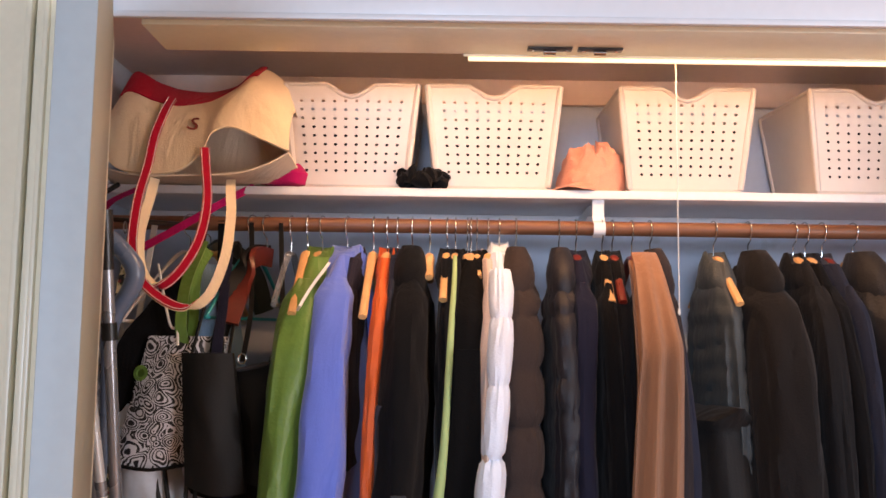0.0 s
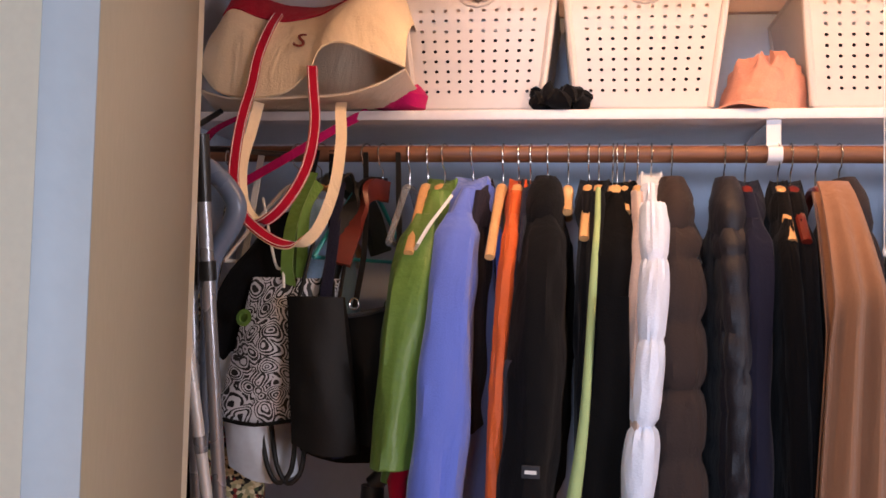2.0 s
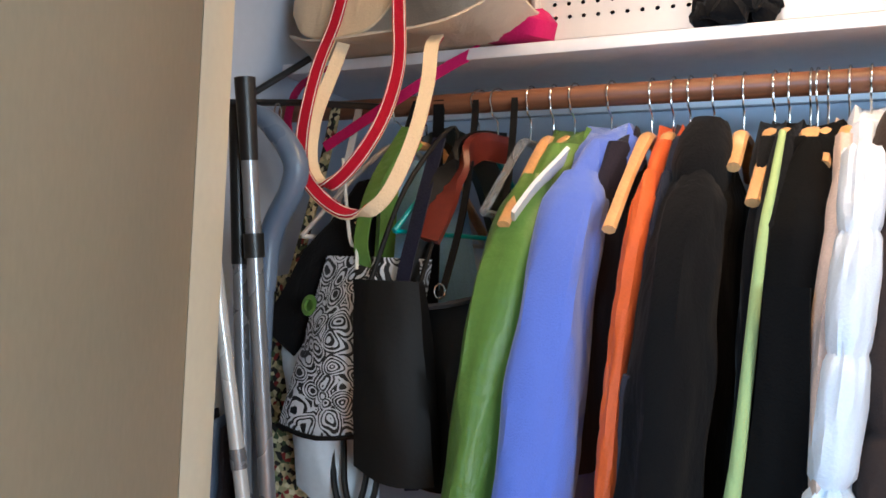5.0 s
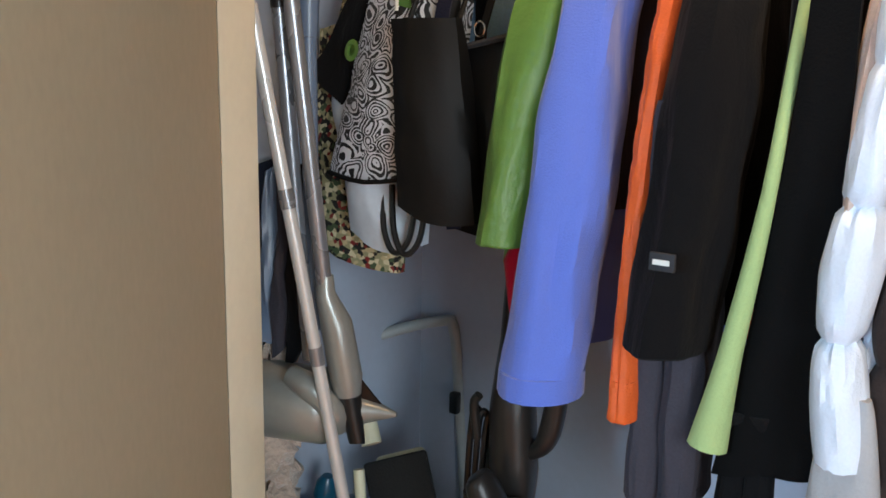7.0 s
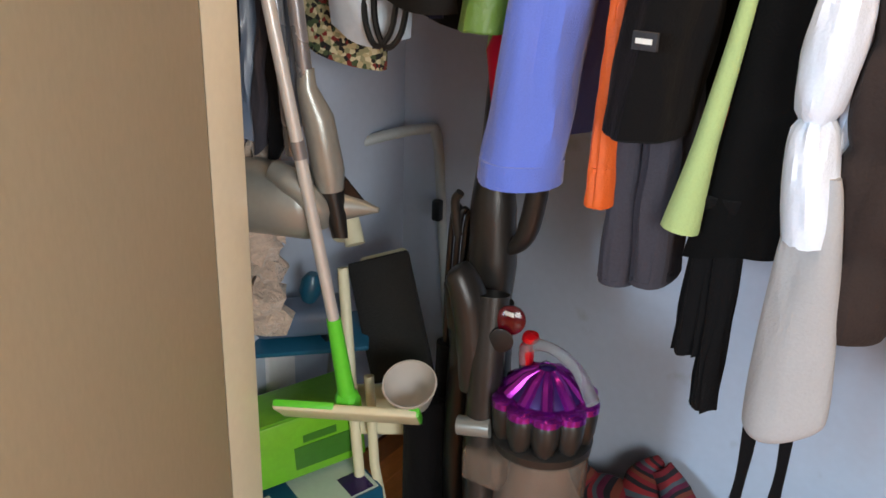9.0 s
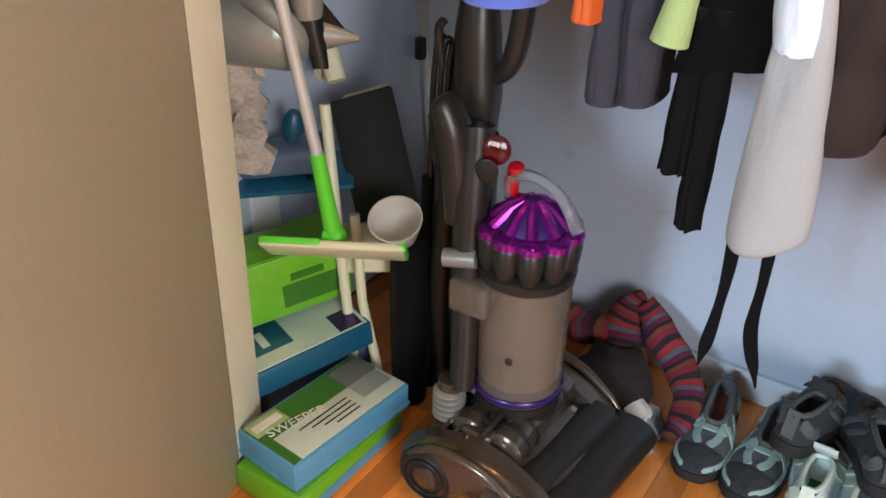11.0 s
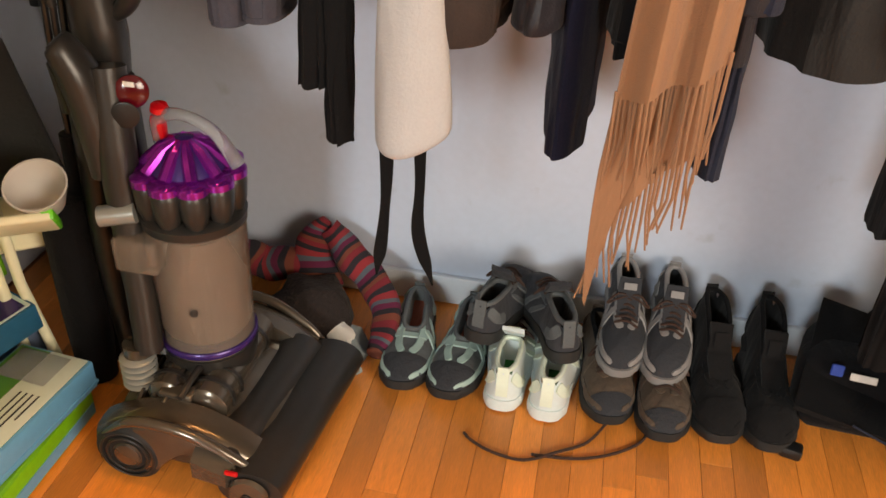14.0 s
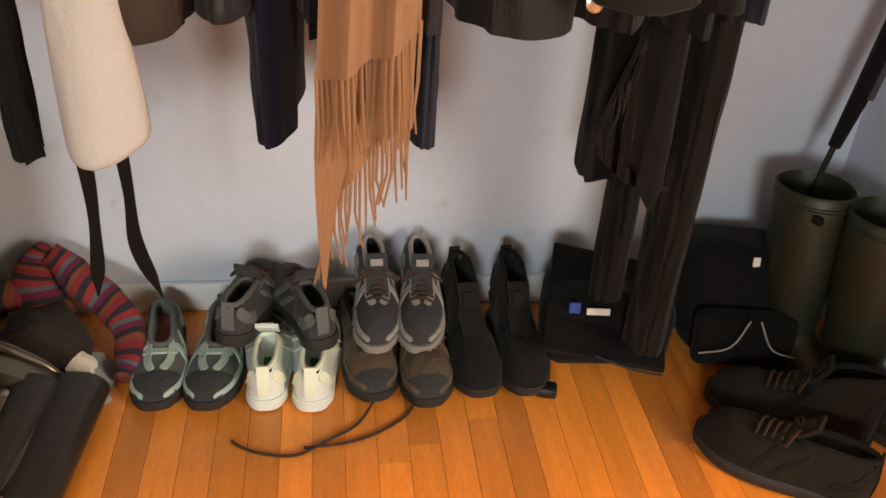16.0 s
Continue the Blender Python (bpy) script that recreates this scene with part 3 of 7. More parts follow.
garment("wool_jacket", "slim slate grey wool jacket on the rod", -0.11, -4, SLATE, 0.98, 0.012, 0.205, sleeve=1.02, hang="wire", r0=0.045, r1=0.04)
garment("work_jacket", "black jacket with a dark hood and a small sleeve patch", -0.075, -3, BLACK, 1.01, 0.046, 0.215, sleeve=1.0, r0=0.085, r1=0.078, fwd=0.02, collar="hood", lean=-0.012)
hanger(-0.033, 0, "wood", 0.08, 0.05)
gt = thing("grey_trousers", "dark grey folded trousers under a black jacket", "trousers", (-0.103, 1.94, 0), 0, "clothes on the rod")
for xo in (-0.022, 0.023):
    part("leg", moved(body_skin(0.055, 0.025, 1.30, 0.785 + xo * 0.2, neck=0.05, drop=0.03, flare=1.0, seed=3 + xo * 40, soft=0.4), pose(xo, 0, 0)), CHAR, gt)
    part("hem", moved(body_skin(0.056, 0.026, 0.80 + xo * 0.2, 0.782 + xo * 0.2, neck=0.05, drop=0.004, flare=1.0, seed=3 + xo * 40, soft=0.4), pose(xo, 0, 0)), CHAR, gt)
garment("black_blazer", "plain black blazer on a wooden hanger", 0.009, -4, BLACKN, 1.08, 0.016, 0.17)
garment("green_trim_coat", "long black coat with a pale green front edge", 0.029, -2, BLACK, 0.90, 0.030, 0.215, sleeve=None)
garment("velvet_coat", "long plain black velvet coat on the rod", 0.066, -4, cloth("black_velvet", lin(9, 9, 10), 0.98, sheen=0.0), 0.88, 0.054, 0.222, zt=1.625, collar="stand", soft=0.5, lean=-0.012)
hanger(0.057, 0, "wood", 0.08, 0.05)
hanger(0.080, 0, "wood", 0.08, 0.05)
garment("beige_cardigan", "pale beige wool cardigan on a wooden hanger", 0.107, -2, BEIGE, 0.95, 0.016, 0.20, sleeve=1.16, r0=0.05, fwd=0.01)
garment("puffer_vest", "white shiny puffer coat pinched into baffles", 0.134, -2, WHITEP, 0.95, 0.030, 0.205, zt=1.645, puff=0.42, pitch=0.1485, hang="wire", body_th=0.02)


def puffer_sleeve(side):
    """A down-filled sleeve: fat baffles between tight, wrinkled seams, gathered at the wrist."""
    seams = (1.60, 1.49, 1.345, 1.195, 1.045, 0.905)
    path = smooth_path([(0, side * 0.10, 1.60), (0, side * 0.165, 1.49), (-0.006, side * 0.205, 1.345), (-0.018, side * 0.225, 1.195), (-0.027, side * 0.235, 1.045), (-0.010, side * 0.238, 0.905)], 14)
    rings = []
    for p in path:
        k = max(i for i in range(5) if p.z <= seams[i] + 1e-4)
        u = min(1.0, max(0.0, (seams[k] - p.z) / (seams[k] - seams[k + 1])))
        q = max(0.0, math.sin(math.pi * (u ** 0.8 if k < 4 else 0.74 * u))) ** 0.42
        if k < 3:
            q = 0.30 + 0.45 * q
        ring = []
        for j in range(36):
            t = 2 * math.pi * j / 36
            crease = noise.noise(Vector((math.cos(t) * 4.5, math.sin(t) * 4.5 + side, p.z * 9)))
            fine_ = noise.noise(Vector((math.cos(t) * 9, math.sin(t) * 9 + side, p.z * 26)))
            m_ = 1 + 0.07 * crease + (0.05 + 0.08 * (1 - q)) * fine_
            ring.append(p + Vector(((0.018 + 0.014 * q) * math.sin(t) * m_, (0.031 + 0.017 * q) * math.cos(t) * m_, 0.005 * crease)))
        rings.append(ring)
    c = sum((Vector(v) for v in rings[-1]), Vector()) / 36
    rings.append([c + (Vector(v) - c) * 0.75 + Vector((0, 0, 0.012)) for v in rings[-1]])
    return loft(rings)


for side in (-1, 1):
    part("sleeve", puffer_sleeve(side), WHITEP, bpy.data.objects["puffer_vest"])
garment("puffer_jacket", "dark brown nylon puffer jacket with a hood", 0.174, -2, BROWN, 0.775, 0.054, 0.215, sleeve=0.79, puff=0.44, pitch=0.12, r0=0.072, r1=0.066, collar="hood", hang="wire")
garment("narrow_puffer_jacket", "dark charcoal puffer jacket with narrow baffles", 0.277, -2, DKPUFF, 0.80, 0.032, 0.215, sleeve=0.815, puff=0.3, pitch=0.07, r0=0.062, r1=0.06, hang="red", collar="hood")
garment("navy_jacket", "navy blue cloth jacket on a red hanger", 0.318, -2, NAVY, 0.62, 0.034, 0.21, sleeve=0.9, hang="red", flare=0.95, soft=0.5)
garment("black_jacket", "black cloth jacket on a wooden hanger", 0.381, -1, BLACK, 0.77, 0.024, 0.19, sleeve=0.80, fwd=0.01, r0=0.052, r1=0.048)
garment("black_coat", "heavy black wool coat on a red hanger", 0.405, 0, BLACKN, 0.76, 0.024, 0.18, sleeve=0.80, hang="red", fwd=0.0, r0=0.05, r1=0.045)
garment("grey_jacket", "taupe grey nylon jacket with a high collar", 0.496, 4, TAUPE, 0.78, 0.028, 0.21, sleeve=0.86, hang="wire", collar="hood")
garment("blue_jacket", "dark slate blue jacket hanging behind a shawl", 0.51, 5, SLATE, 0.6, 0.02, 0.20, zt=1.60, sleeve=0.86, hang=None, flare=0.85)
garment("quilted_vest", "grey quilted nylon vest on a wooden hanger", 0.649, 8, GREYV, 0.86, 0.034, 0.17, puff=0.28, pitch=0.05, span=0.13)
garment("hooded_parka", "heavy dark brown-black hooded parka on the rod", 0.732, 8, cloth("parka_cotton", lin(25, 23, 23), 0.85), 0.79, 0.062, 0.22, sleeve=0.84, r0=0.085, r1=0.07, collar="hood", hang="wire", fwd=0.04)
garment("dark_anorak", "plain dark anorak packed tightly on the rod", 0.841, 8, cloth("anorak_cotton", lin(22, 22, 24), 0.8), 0.78, 0.03, 0.215, sleeve=0.83)
garment("dark_overcoat", "dark overcoat on a wooden hanger", 0.87, 8, BLACK, 0.80, 0.026, 0.21, sleeve=0.86)
garment("slate_jacket", "slate blue jacket on a dark red hanger", 0.91, 9, SLATE, 0.80, 0.022, 0.21, sleeve=0.86, hang="red")
sk = garment("ski_jacket", "dark ski jacket with a royal blue lower half", 0.985, 12, cloth("ski_nylon", lin(30, 28, 29), 0.6), 1.20, 0.055, 0.215, sleeve=1.2, r0=0.08, r1=0.075, collar="hood")
part("lower_half", body_skin(0.223, 0.056, 1.19, 0.92, neck=0.223, drop=0.01, seed=2.0), ROYAL, sk, "royal blue nylon lower half")
part("stripe", body_skin(0.226, 0.058, 1.215, 1.175, neck=0.226, drop=0.005, seed=2.0), WHITEC, sk, "white stripe band")
garment("long_coat", "long black coat with an uneven pointed hem", 0.855, 4, BLACK, 0.50, 0.05, 0.13, zt=1.2, collar=None, hang=None, neck=0.13, drop=0.05, rag=0.09, soft=0.5)
garment("short_black_coat", "short black coat with a metal snap on the pocket", 0.635, 6, cloth("wax_cotton", lin(19, 18, 18), 0.7), 0.775, 0.085, 0.205, zt=1.3, collar=None, hang=None, neck=0.18, drop=0.05, soft=0.4)

# the front of the velvet coat falls open and widens towards its hem
o = bpy.data.objects["velvet_coat"]
rings = []
for i in range(30):
    f = i / 29
    mid, half, z = 0.004 - 0.028 * f * f, 0.026 + 0.034 * f ** 1.4, 1.42 - 0.565 * f
    us = [-1 + 2 * k / 16 for k in range(17)]
    rings.append([(mid + u * half, -0.222 - 0.016 * f + w + 0.005 * f * math.sin(u * 5 + 1), z + 0.014 * f * u) for w, row in ((0, us), (0.010, us[::-1])) for u in row])
part("front_panel", loft(rings), o.children[0].data.materials[0], o, "open black velvet coat front")

# pale green front edge of the long black coat
o = bpy.data.objects["green_trim_coat"]
part("front_edge", tube([(0.0, -0.06, 1.632), (0.0, -0.12, 1.56), (-0.004, -0.18, 1.46), (-0.016, -0.226, 1.2), (-0.040, -0.244, 1.0), (-0.056, -0.25, 0.885)], [0.005, 0.006, 0.007, 0.009, 0.015, 0.025], 12, smooth=5), LIME, o, "pale green turned-back front edge")
o = bpy.data.objects["work_jacket"]
patch_ = part("sleeve_patch", box(0.008, -0.316, 1.12, 0.031, 0.006, 0.021, 0.001), SHOEGD, o, "small woven sleeve patch")
part("patch_bar", box(0.008, -0.320, 1.12, 0.020, 0.002, 0.006), WHITEC, patch_, "pale bar on the sleeve patch")
o = bpy.data.objects["short_black_coat"]
lcoat = bpy.data.objects["long_coat"]
part("flap", crumple(loft([[(x, y, z) for x, y, z in ((-0.02, -0.10, 0.80 + q), (-0.095, -0.11, 0.585 + q * 0.3), (-0.035, -0.11, 0.525), (0.05, -0.10, 0.50))] + [(x, y + 0.018, z) for x, y, z in ((0.05, -0.10, 0.50), (-0.035, -0.11, 0.525), (-0.095, -0.11, 0.585), (-0.02, -0.10, 0.80))] for q in (0.0, 0.004)]), 0.004, 12), BLACK, lcoat, "pointed turned-out coat front")
part("snap", disc([(0.011, 0), (0.012, 0.002), (0.008, 0.004)], (0.055, -0.215, 0.83), (0, -1, 0.1), 16), STEEL, o, "bright metal snap")

# camel shawl over a red hanger, with a fringe at its ends
hanger(0.452, 0, "red", 0.2, 0.12)
sh = thing("wool_shawl", "camel brown wool shawl with a knotted fringe", "shawl", (0.456, YR, 0), 2, "clothes on the rod")
rings = []
for i in range(40):
    f = i / 39
    z = 1.645 - 0.865 * f
    half = 0.028 + 0.016 * min(1, f * 3) + 0.016 * f
    yy = -0.095 - 0.18 * min(1, f * 4) ** 0.8
    ring = []
    for w, js in ((0, range(22)), (0.010, range(21, -1, -1))):
        for j in js:
            u = -1 + 2 * j / 21
            ring.append((u * half - 0.03 * f, yy + w + 0.014 * math.sin(u * 7 + 1.5 * f) * min(1, f * 3) - 0.01 * (1 - u * u), z + 0.03 * f * u))
    rings.append(ring)
part("front_fall", loft(rings), TANW, sh)
rings = []
for i in range(30):
    f = i / 29
    z = 1.63 - 1.02 * f
    yy = -0.06 - 0.15 * min(1, f * 4) ** 0.8
    half = 0.026 + 0.034 * f
    rings.append([(u * half - 0.032 * f, yy + 0.010 * math.sin(u * 6) + w, z + 0.07 * f * u) for w, us in ((0, [-1 + k / 5 for k in range(11)]), (0.008, [1 - k / 5 for k in range(11)])) for u in us])
part("back_fall", loft(rings), TANW, sh)
rr = random.Random(3)
for k in range(22):
    u = -1 + 2 * k / 21
    x_, z_ = u * 0.06 - 0.03, 0.782 + 0.03 * u
    l_ = 0.10 + 0.04 * rr.random()
    y_ = -0.275 + 0.014 * math.sin(u * 7 + 1.5)
    part("fringe", tube([(x_, y_, z_ + 0.012), (x_ + rr.uniform(-0.004, 0.004), y_ - 0.004, z_ - l_ * 0.5), (x_ + rr.uniform(-0.008, 0.008), y_, z_ - l_)], [0.0026, 0.0022, 0.0014], 6), TANW, sh)
for k in range(22):
    u = -1 + 2 * k / 21
    x_, z_ = u * 0.06 - 0.032, 0.612 + 0.07 * u
    l_ = 0.08 + 0.05 * rr.random()
    part("fringe", tube([(x_, -0.206, z_ + 0.012), (x_ + rr.uniform(-0.005, 0.005), -0.208, z_ - l_ * 0.5), (x_ + rr.uniform(-0.010, 0.010), -0.204, z_ - l_)], [0.0026, 0.0022, 0.0014], 6), TANW, sh)
part("corner", loft([[(x0, y, z), (x1, y, z - 0.01), (x1, y + 0.007, z - 0.01), (x0, y + 0.007, z)] for z, x0, x1, y in ((0.80, -0.085, -0.015, -0.262), (0.72, -0.091, -0.035, -0.25), (0.64, -0.095, -0.052, -0.232), (0.57, -0.095, -0.066, -0.22), (0.50, -0.093, -0.076, -0.212), (0.42, -0.088, -0.084, -0.208))]), TANW, sh)

# white and grey apron rolled at the hem, with two black tie ends
ap = thing("apron_dress", "white and grey wool panel hanging with black ties", "apron", (0.122, 1.872, 0), -4, "clothes on the rod")
rings = []
for i in range(34):
    f = min(1.0, i / 28)
    k = max(0, i - 28) / 5
    z = 0.985 - 0.32 * f - 0.016 * math.sin(k * math.pi / 2)
    a, b = (0.022 + 0.032 * f ** 0.7 - 0.004 * f ** 8) * (1 - 0.20 * k * k), (0.010 + 0.032 * f) * (1 - 0.3 * k * k)
    rings.append([((a * math.cos(t)) - 0.004 + 0.012 * f, b * math.sin(t) * (1 + 0.12 * math.sin(2 * t + 1)) + 0.003 * math.sin(3 * t + f * 4), z + (0.012 * math.cos(t) + 0.012 * math.cos(t) ** 2) * f * f) for t in [2 * math.pi * j / 32 for j in range(32)]])
part("panel", loft(rings), GREYW, ap)
for s, xo in ((0, -0.035), (1, 0.012)):
    bm_ = [(xo, 0.01, 0.72), (xo + 0.004, 0.008, 0.60), (xo + 0.002 + 0.004 * s, 0.0, 0.52), (xo - 0.004 + 0.036 * s, -0.01, 0.445)]
    pts = smooth_path(bm_, 8)
    rings = []
    for i, v in enumerate(pts):
        f = i / (len(pts) - 1)
        w = 0.0055 + 0.003 * math.sin(math.pi * f) + 0.002 * math.sin(f * 9 + s)
        w *= 1 if f < 0.86 else (1.02 - f) / 0.16
        rings.append([v + Vector((-w, 0, 0)), v + Vector((w, 0.002, 0)), v + Vector((w, 0.005, 0)), v + Vector((-w, 0.003, 0))])
    part("tie", loft(rings), BLACK, ap, "black tie end")
bs = thing("black_skirt", "black pleated skirt hanging behind the apron", "skirt", (0.008, 1.928, 0), -4, "clothes on the rod")
part("cloth", moved(body_skin(0.036, 0.024, 0.93, 0.71, neck=0.05, drop=0.03, rag=0.012, seed=4.1, flare=1.25), pose(-0.014, 0.0, 0)), BLACK, bs)
part("sash", moved(body_skin(0.024, 0.017, 0.93, 0.63, neck=0.03, drop=0.03, rag=0.01, seed=7.7, flare=1.1), pose(0.012, -0.012, 0)), BLACK, bs)
tr = thing("dark_trousers", "long black trousers hanging to the floor bag", "trousers", (0.955, 2.1, 0), 4, "clothes on the rod")
part("leg", body_skin(0.055, 0.034, 1.2, 0.14, neck=0.06, drop=0.03, seed=6.3, flare=0.85, soft=0.5), cloth("dark_twill", lin(15, 14, 13), 0.95), tr)
part("leg", moved(body_skin(0.045, 0.026, 1.2, 0.24, neck=0.08, drop=0.03, seed=8.3, flare=0.8, soft=0.5), pose(-0.08, 0.03, 0)), BLACK, tr)

# ---- things on the shelf ----
ZS = 1.8005


def basket(x, y, turn=0.0, wb=0.27, wt=0.325, depth=0.30, h=0.255):
    """A tapered plastic basket: floor, four thick walls with rows of round holes, a rolled rim with a finger notch."""
    b = thing("storage_basket", "white perforated plastic storage basket on the shelf", "basket", (x, y, ZS), turn, "baskets on the shelf")

    def wall(p0, p1, q0, q1, nx, nz, notch):
        """A wall between its bottom corners p and top corners q, with nx by nz round holes cut through."""
        p0, p1, q0, q1 = (Vector(v) for v in (p0, p1, q0, q1))
        out = (p1 - p0).cross(q0 - p0).normalized()

        def at(u, v):
            bot, top = p0.lerp(p1, u), q0.lerp(q1, u)
            w = bot.lerp(top, v)
            if notch and v > 0.9 and abs(u - 0.5) < 0.17:
                w.z -= 0.030 * math.cos((u - 0.5) / 0.17 * math.pi / 2) * (v - 0.9) / 0.1
            return w
        vs, fs = [], []
        us = [0, 0.07] + [0.07 + 0.86 * (i + 1) / nx for i in range(nx)] + [1]
        zs = [0, 0.10] + [0.10 + 0.78 * (i + 1) / nz for i in range(nz)] + [0.94, 1]
        for side in (0, 1):
            off = out * (0.0028 * side)
            idx = {}
            for i, u in enumerate(us):
                for k, v in enumerate(zs):
                    idx[i, k] = len(vs)
                    vs.append(at(u, v) + off)
            for i in range(len(us) - 1):
                for k in range(len(zs) - 1):
                    quad = [idx[i, k], idx[i + 1, k], idx[i + 1, k + 1], idx[i, k + 1]]
                    if 1 <= i <= nx and 1 <= k <= nz:
                        cu, cv = (us[i] + us[i + 1]) / 2, (zs[k] + zs[k + 1]) / 2
                        ru, rv = (us[i + 1] - us[i]) * 0.17, (zs[k + 1] - zs[k]) * 0.17
                        ring = []
                        for a in range(8):
                            t = math.radians(225 + a * 45)
                            ring.append(len(vs))
                            vs.append(at(cu + ru * math.cos(t) * 1.0, cv + rv * math.sin(t)) + off)
                        for c in range(4):
                            fs.append((quad[c], quad[(c + 1) % 4], ring[(c * 2 + 2) % 8], ring[c * 2 + 1], ring[c * 2]))
                    else:
                        fs.append(tuple(quad))
        return vs, fs
    hb, ht, db, dt = wb / 2, wt / 2, depth / 2 - 0.03, depth / 2
    P = [(-hb, -db, 0.012), (hb, -db, 0.012), (hb, db, 0.012), (-hb, db, 0.012)]
    Q = [(-ht, -dt, h), (ht, -dt, h), (ht, dt, h), (-ht, dt, h)]
    for i, (nm, nx, notch) in enumerate((("front_wall", 10, True), ("side_wall", 12, False), ("back_wall", 10, True), ("side_wall", 12, False))):
        vs, fs = wall(P[i], P[(i + 1) % 4], Q[i], Q[(i + 1) % 4], nx, 9, notch)
        part(nm, (vs, fs), PLASTICW, b)
    part("bottom", box(0, 0, 0.007, wb + 0.004, db * 2 + 0.004, 0.014, 0.005), PLASTICW, b)
    for i in range(4):
        a, c = Vector(Q[i]), Vector(Q[(i + 1) % 4])
        pts = []
        for k in range(17):
            u = k / 16
            p = a.lerp(c, u)
            if i in (0, 2) and abs(u - 0.5) < 0.17:
                p.z -= 0.030 * math.cos((u - 0.5) / 0.17 * math.pi / 2)
            pts.append(p)
        part("rim", tube(pts, 0.006, 8, up=(0, 0, 1)), PLASTICW, b)
        e = Vector(P[i])
        part("corner", tube([e, e.lerp(a, 0.5), a], [0.008, 0.009, 0.008], 8), PLASTICW, b)
    return b


basket(-0.23, 2.27, 0)
basket(0.118, 2.27, 0)
basket(0.59, 2.27, 0)
basket(1.045, 2.27, 2)
for k, xx in enumerate((-0.230, 0.118, 0.590, 1.045)):
    q = thing("folded_cloths", "dark folded cloths showing through the basket holes", "cloths", (xx, 2.27, ZS + 0.0145), group="cloths in the baskets")
    for j in range(3):
        part("fold", crumple(box(0, 0, 0.028 + 0.056 * j, 0.235 + 0.012 * j, 0.225 + 0.01 * j, 0.052, 0.018, 3), 0.006, 14, k * 3 + j), (CHAR, BROWN, TAUPE)[(j + k) % 3], q)

# canvas tote lying on its side with red straps hanging over the shelf edge
tote = thing("tote_bag", "cream canvas tote bag with red straps slumped on the shelf", "bag", (-0.016, 0, 0))
def spline(pts, n):
    q = smooth_path(pts, 12)
    return [q[round(i * (len(q) - 1) / (n - 1))] for i in range(n)]


NU, NV = 41, 15
back_c = spline([(-0.80, 2.17, 2.0), (-0.76, 2.16, 2.08), (-0.69, 2.15, 2.05), (-0.62, 2.14, 2.03), (-0.55, 2.14, 2.03), (-0.48, 2.14, 2.055), (-0.435, 2.14, 2.095), (-0.38, 2.13, 2.06), (-0.345, 2.10, 1.98)], NU)
lip_c = spline([(-0.80, 2.07, 1.875), (-0.745, 2.03, 1.825), (-0.66, 2.005, 1.806), (-0.59, 1.995, 1.812), (-0.54, 1.99, 1.85), (-0.515, 1.99, 1.90), (-0.465, 1.99, 1.912), (-0.40, 1.985, 1.885), (-0.338, 1.985, 1.858)], NU)


def canvas_at(i, v, lift=0.0):
    """A point of the tote's upper panel: v runs from the red base at the back to the lip."""
    a, c = back_c[i], lip_c[i]
    m = a.lerp(c, 0.5) + Vector((0, -0.045, 0.03))
    p = a.lerp(m, v).lerp(m.lerp(c, v), v)
    p += Vector((0, -0.6, 0.8)) * (lift + 0.004 * noise.noise(Vector((i * 0.2, v * 3, 1.0))))
    return p


def patch(i0, i1, v0, v1, lift, thick, nv=NV):
    top = [[canvas_at(i, v0 + (v1 - v0) * k / (nv - 1), lift + thick) for k in range(nv)] for i in range(i0, i1 + 1)]
    low = [[canvas_at(i, v0 + (v1 - v0) * k / (nv - 1), lift) for k in range(nv)] for i in range(i0, i1 + 1)]
    return loft([r + list(reversed(q)) for r, q in zip(top, low)])


part("upper_panel", patch(0, NU - 1, 0.0, 1.0, 0.0, 0.004), CANVAS, tote)
part("red_band", patch(3, 31, -0.04, 0.27, 0.0045, 0.003), REDWEB, tote, "red canvas band")
low_c = spline([(-0.80, 2.06, 1.835), (-0.70, 2.0, 1.803), (-0.58, 1.985, 1.80), (-0.46, 1.98, 1.805), (-0.39, 1.98, 1.825), (-0.338, 1.985, 1.855)], NU)
rings = []
for i in range(NU):
    p = low_c[i]
    q = Vector((p.x, 2.26, 1.806 + 0.06 * (i / NU) ** 6))
    m = p.lerp(q, 0.4) + Vector((0, 0, -0.012))
    m.z = max(m.z, ZS + 0.004)
    up = [p, p.lerp(m, 0.5), m, m.lerp(q, 0.5), q]
    up = [Vector((v.x, v.y, max(v.z, ZS + 0.003 if v.y > 2.1 else 1.79))) for v in up]
    rings.append([v + Vector((0, 0, 0.004)) for v in up] + list(reversed(up)))
part("lower_panel", loft(rings), CANVASSHADE, tote, "lower side of the tote, toned darker for shade")
part("base_panel", loft([[back_c[i] + Vector((0, 0.002, 0)), back_c[i] + Vector((0, 0.09, -0.01)), Vector((back_c[i].x, 2.27, 1.81)), Vector((back_c[i].x, 2.262, 1.81)), back_c[i] + Vector((0, 0.08, -0.02))] for i in range(NU)]), CANVASSHADE, tote)


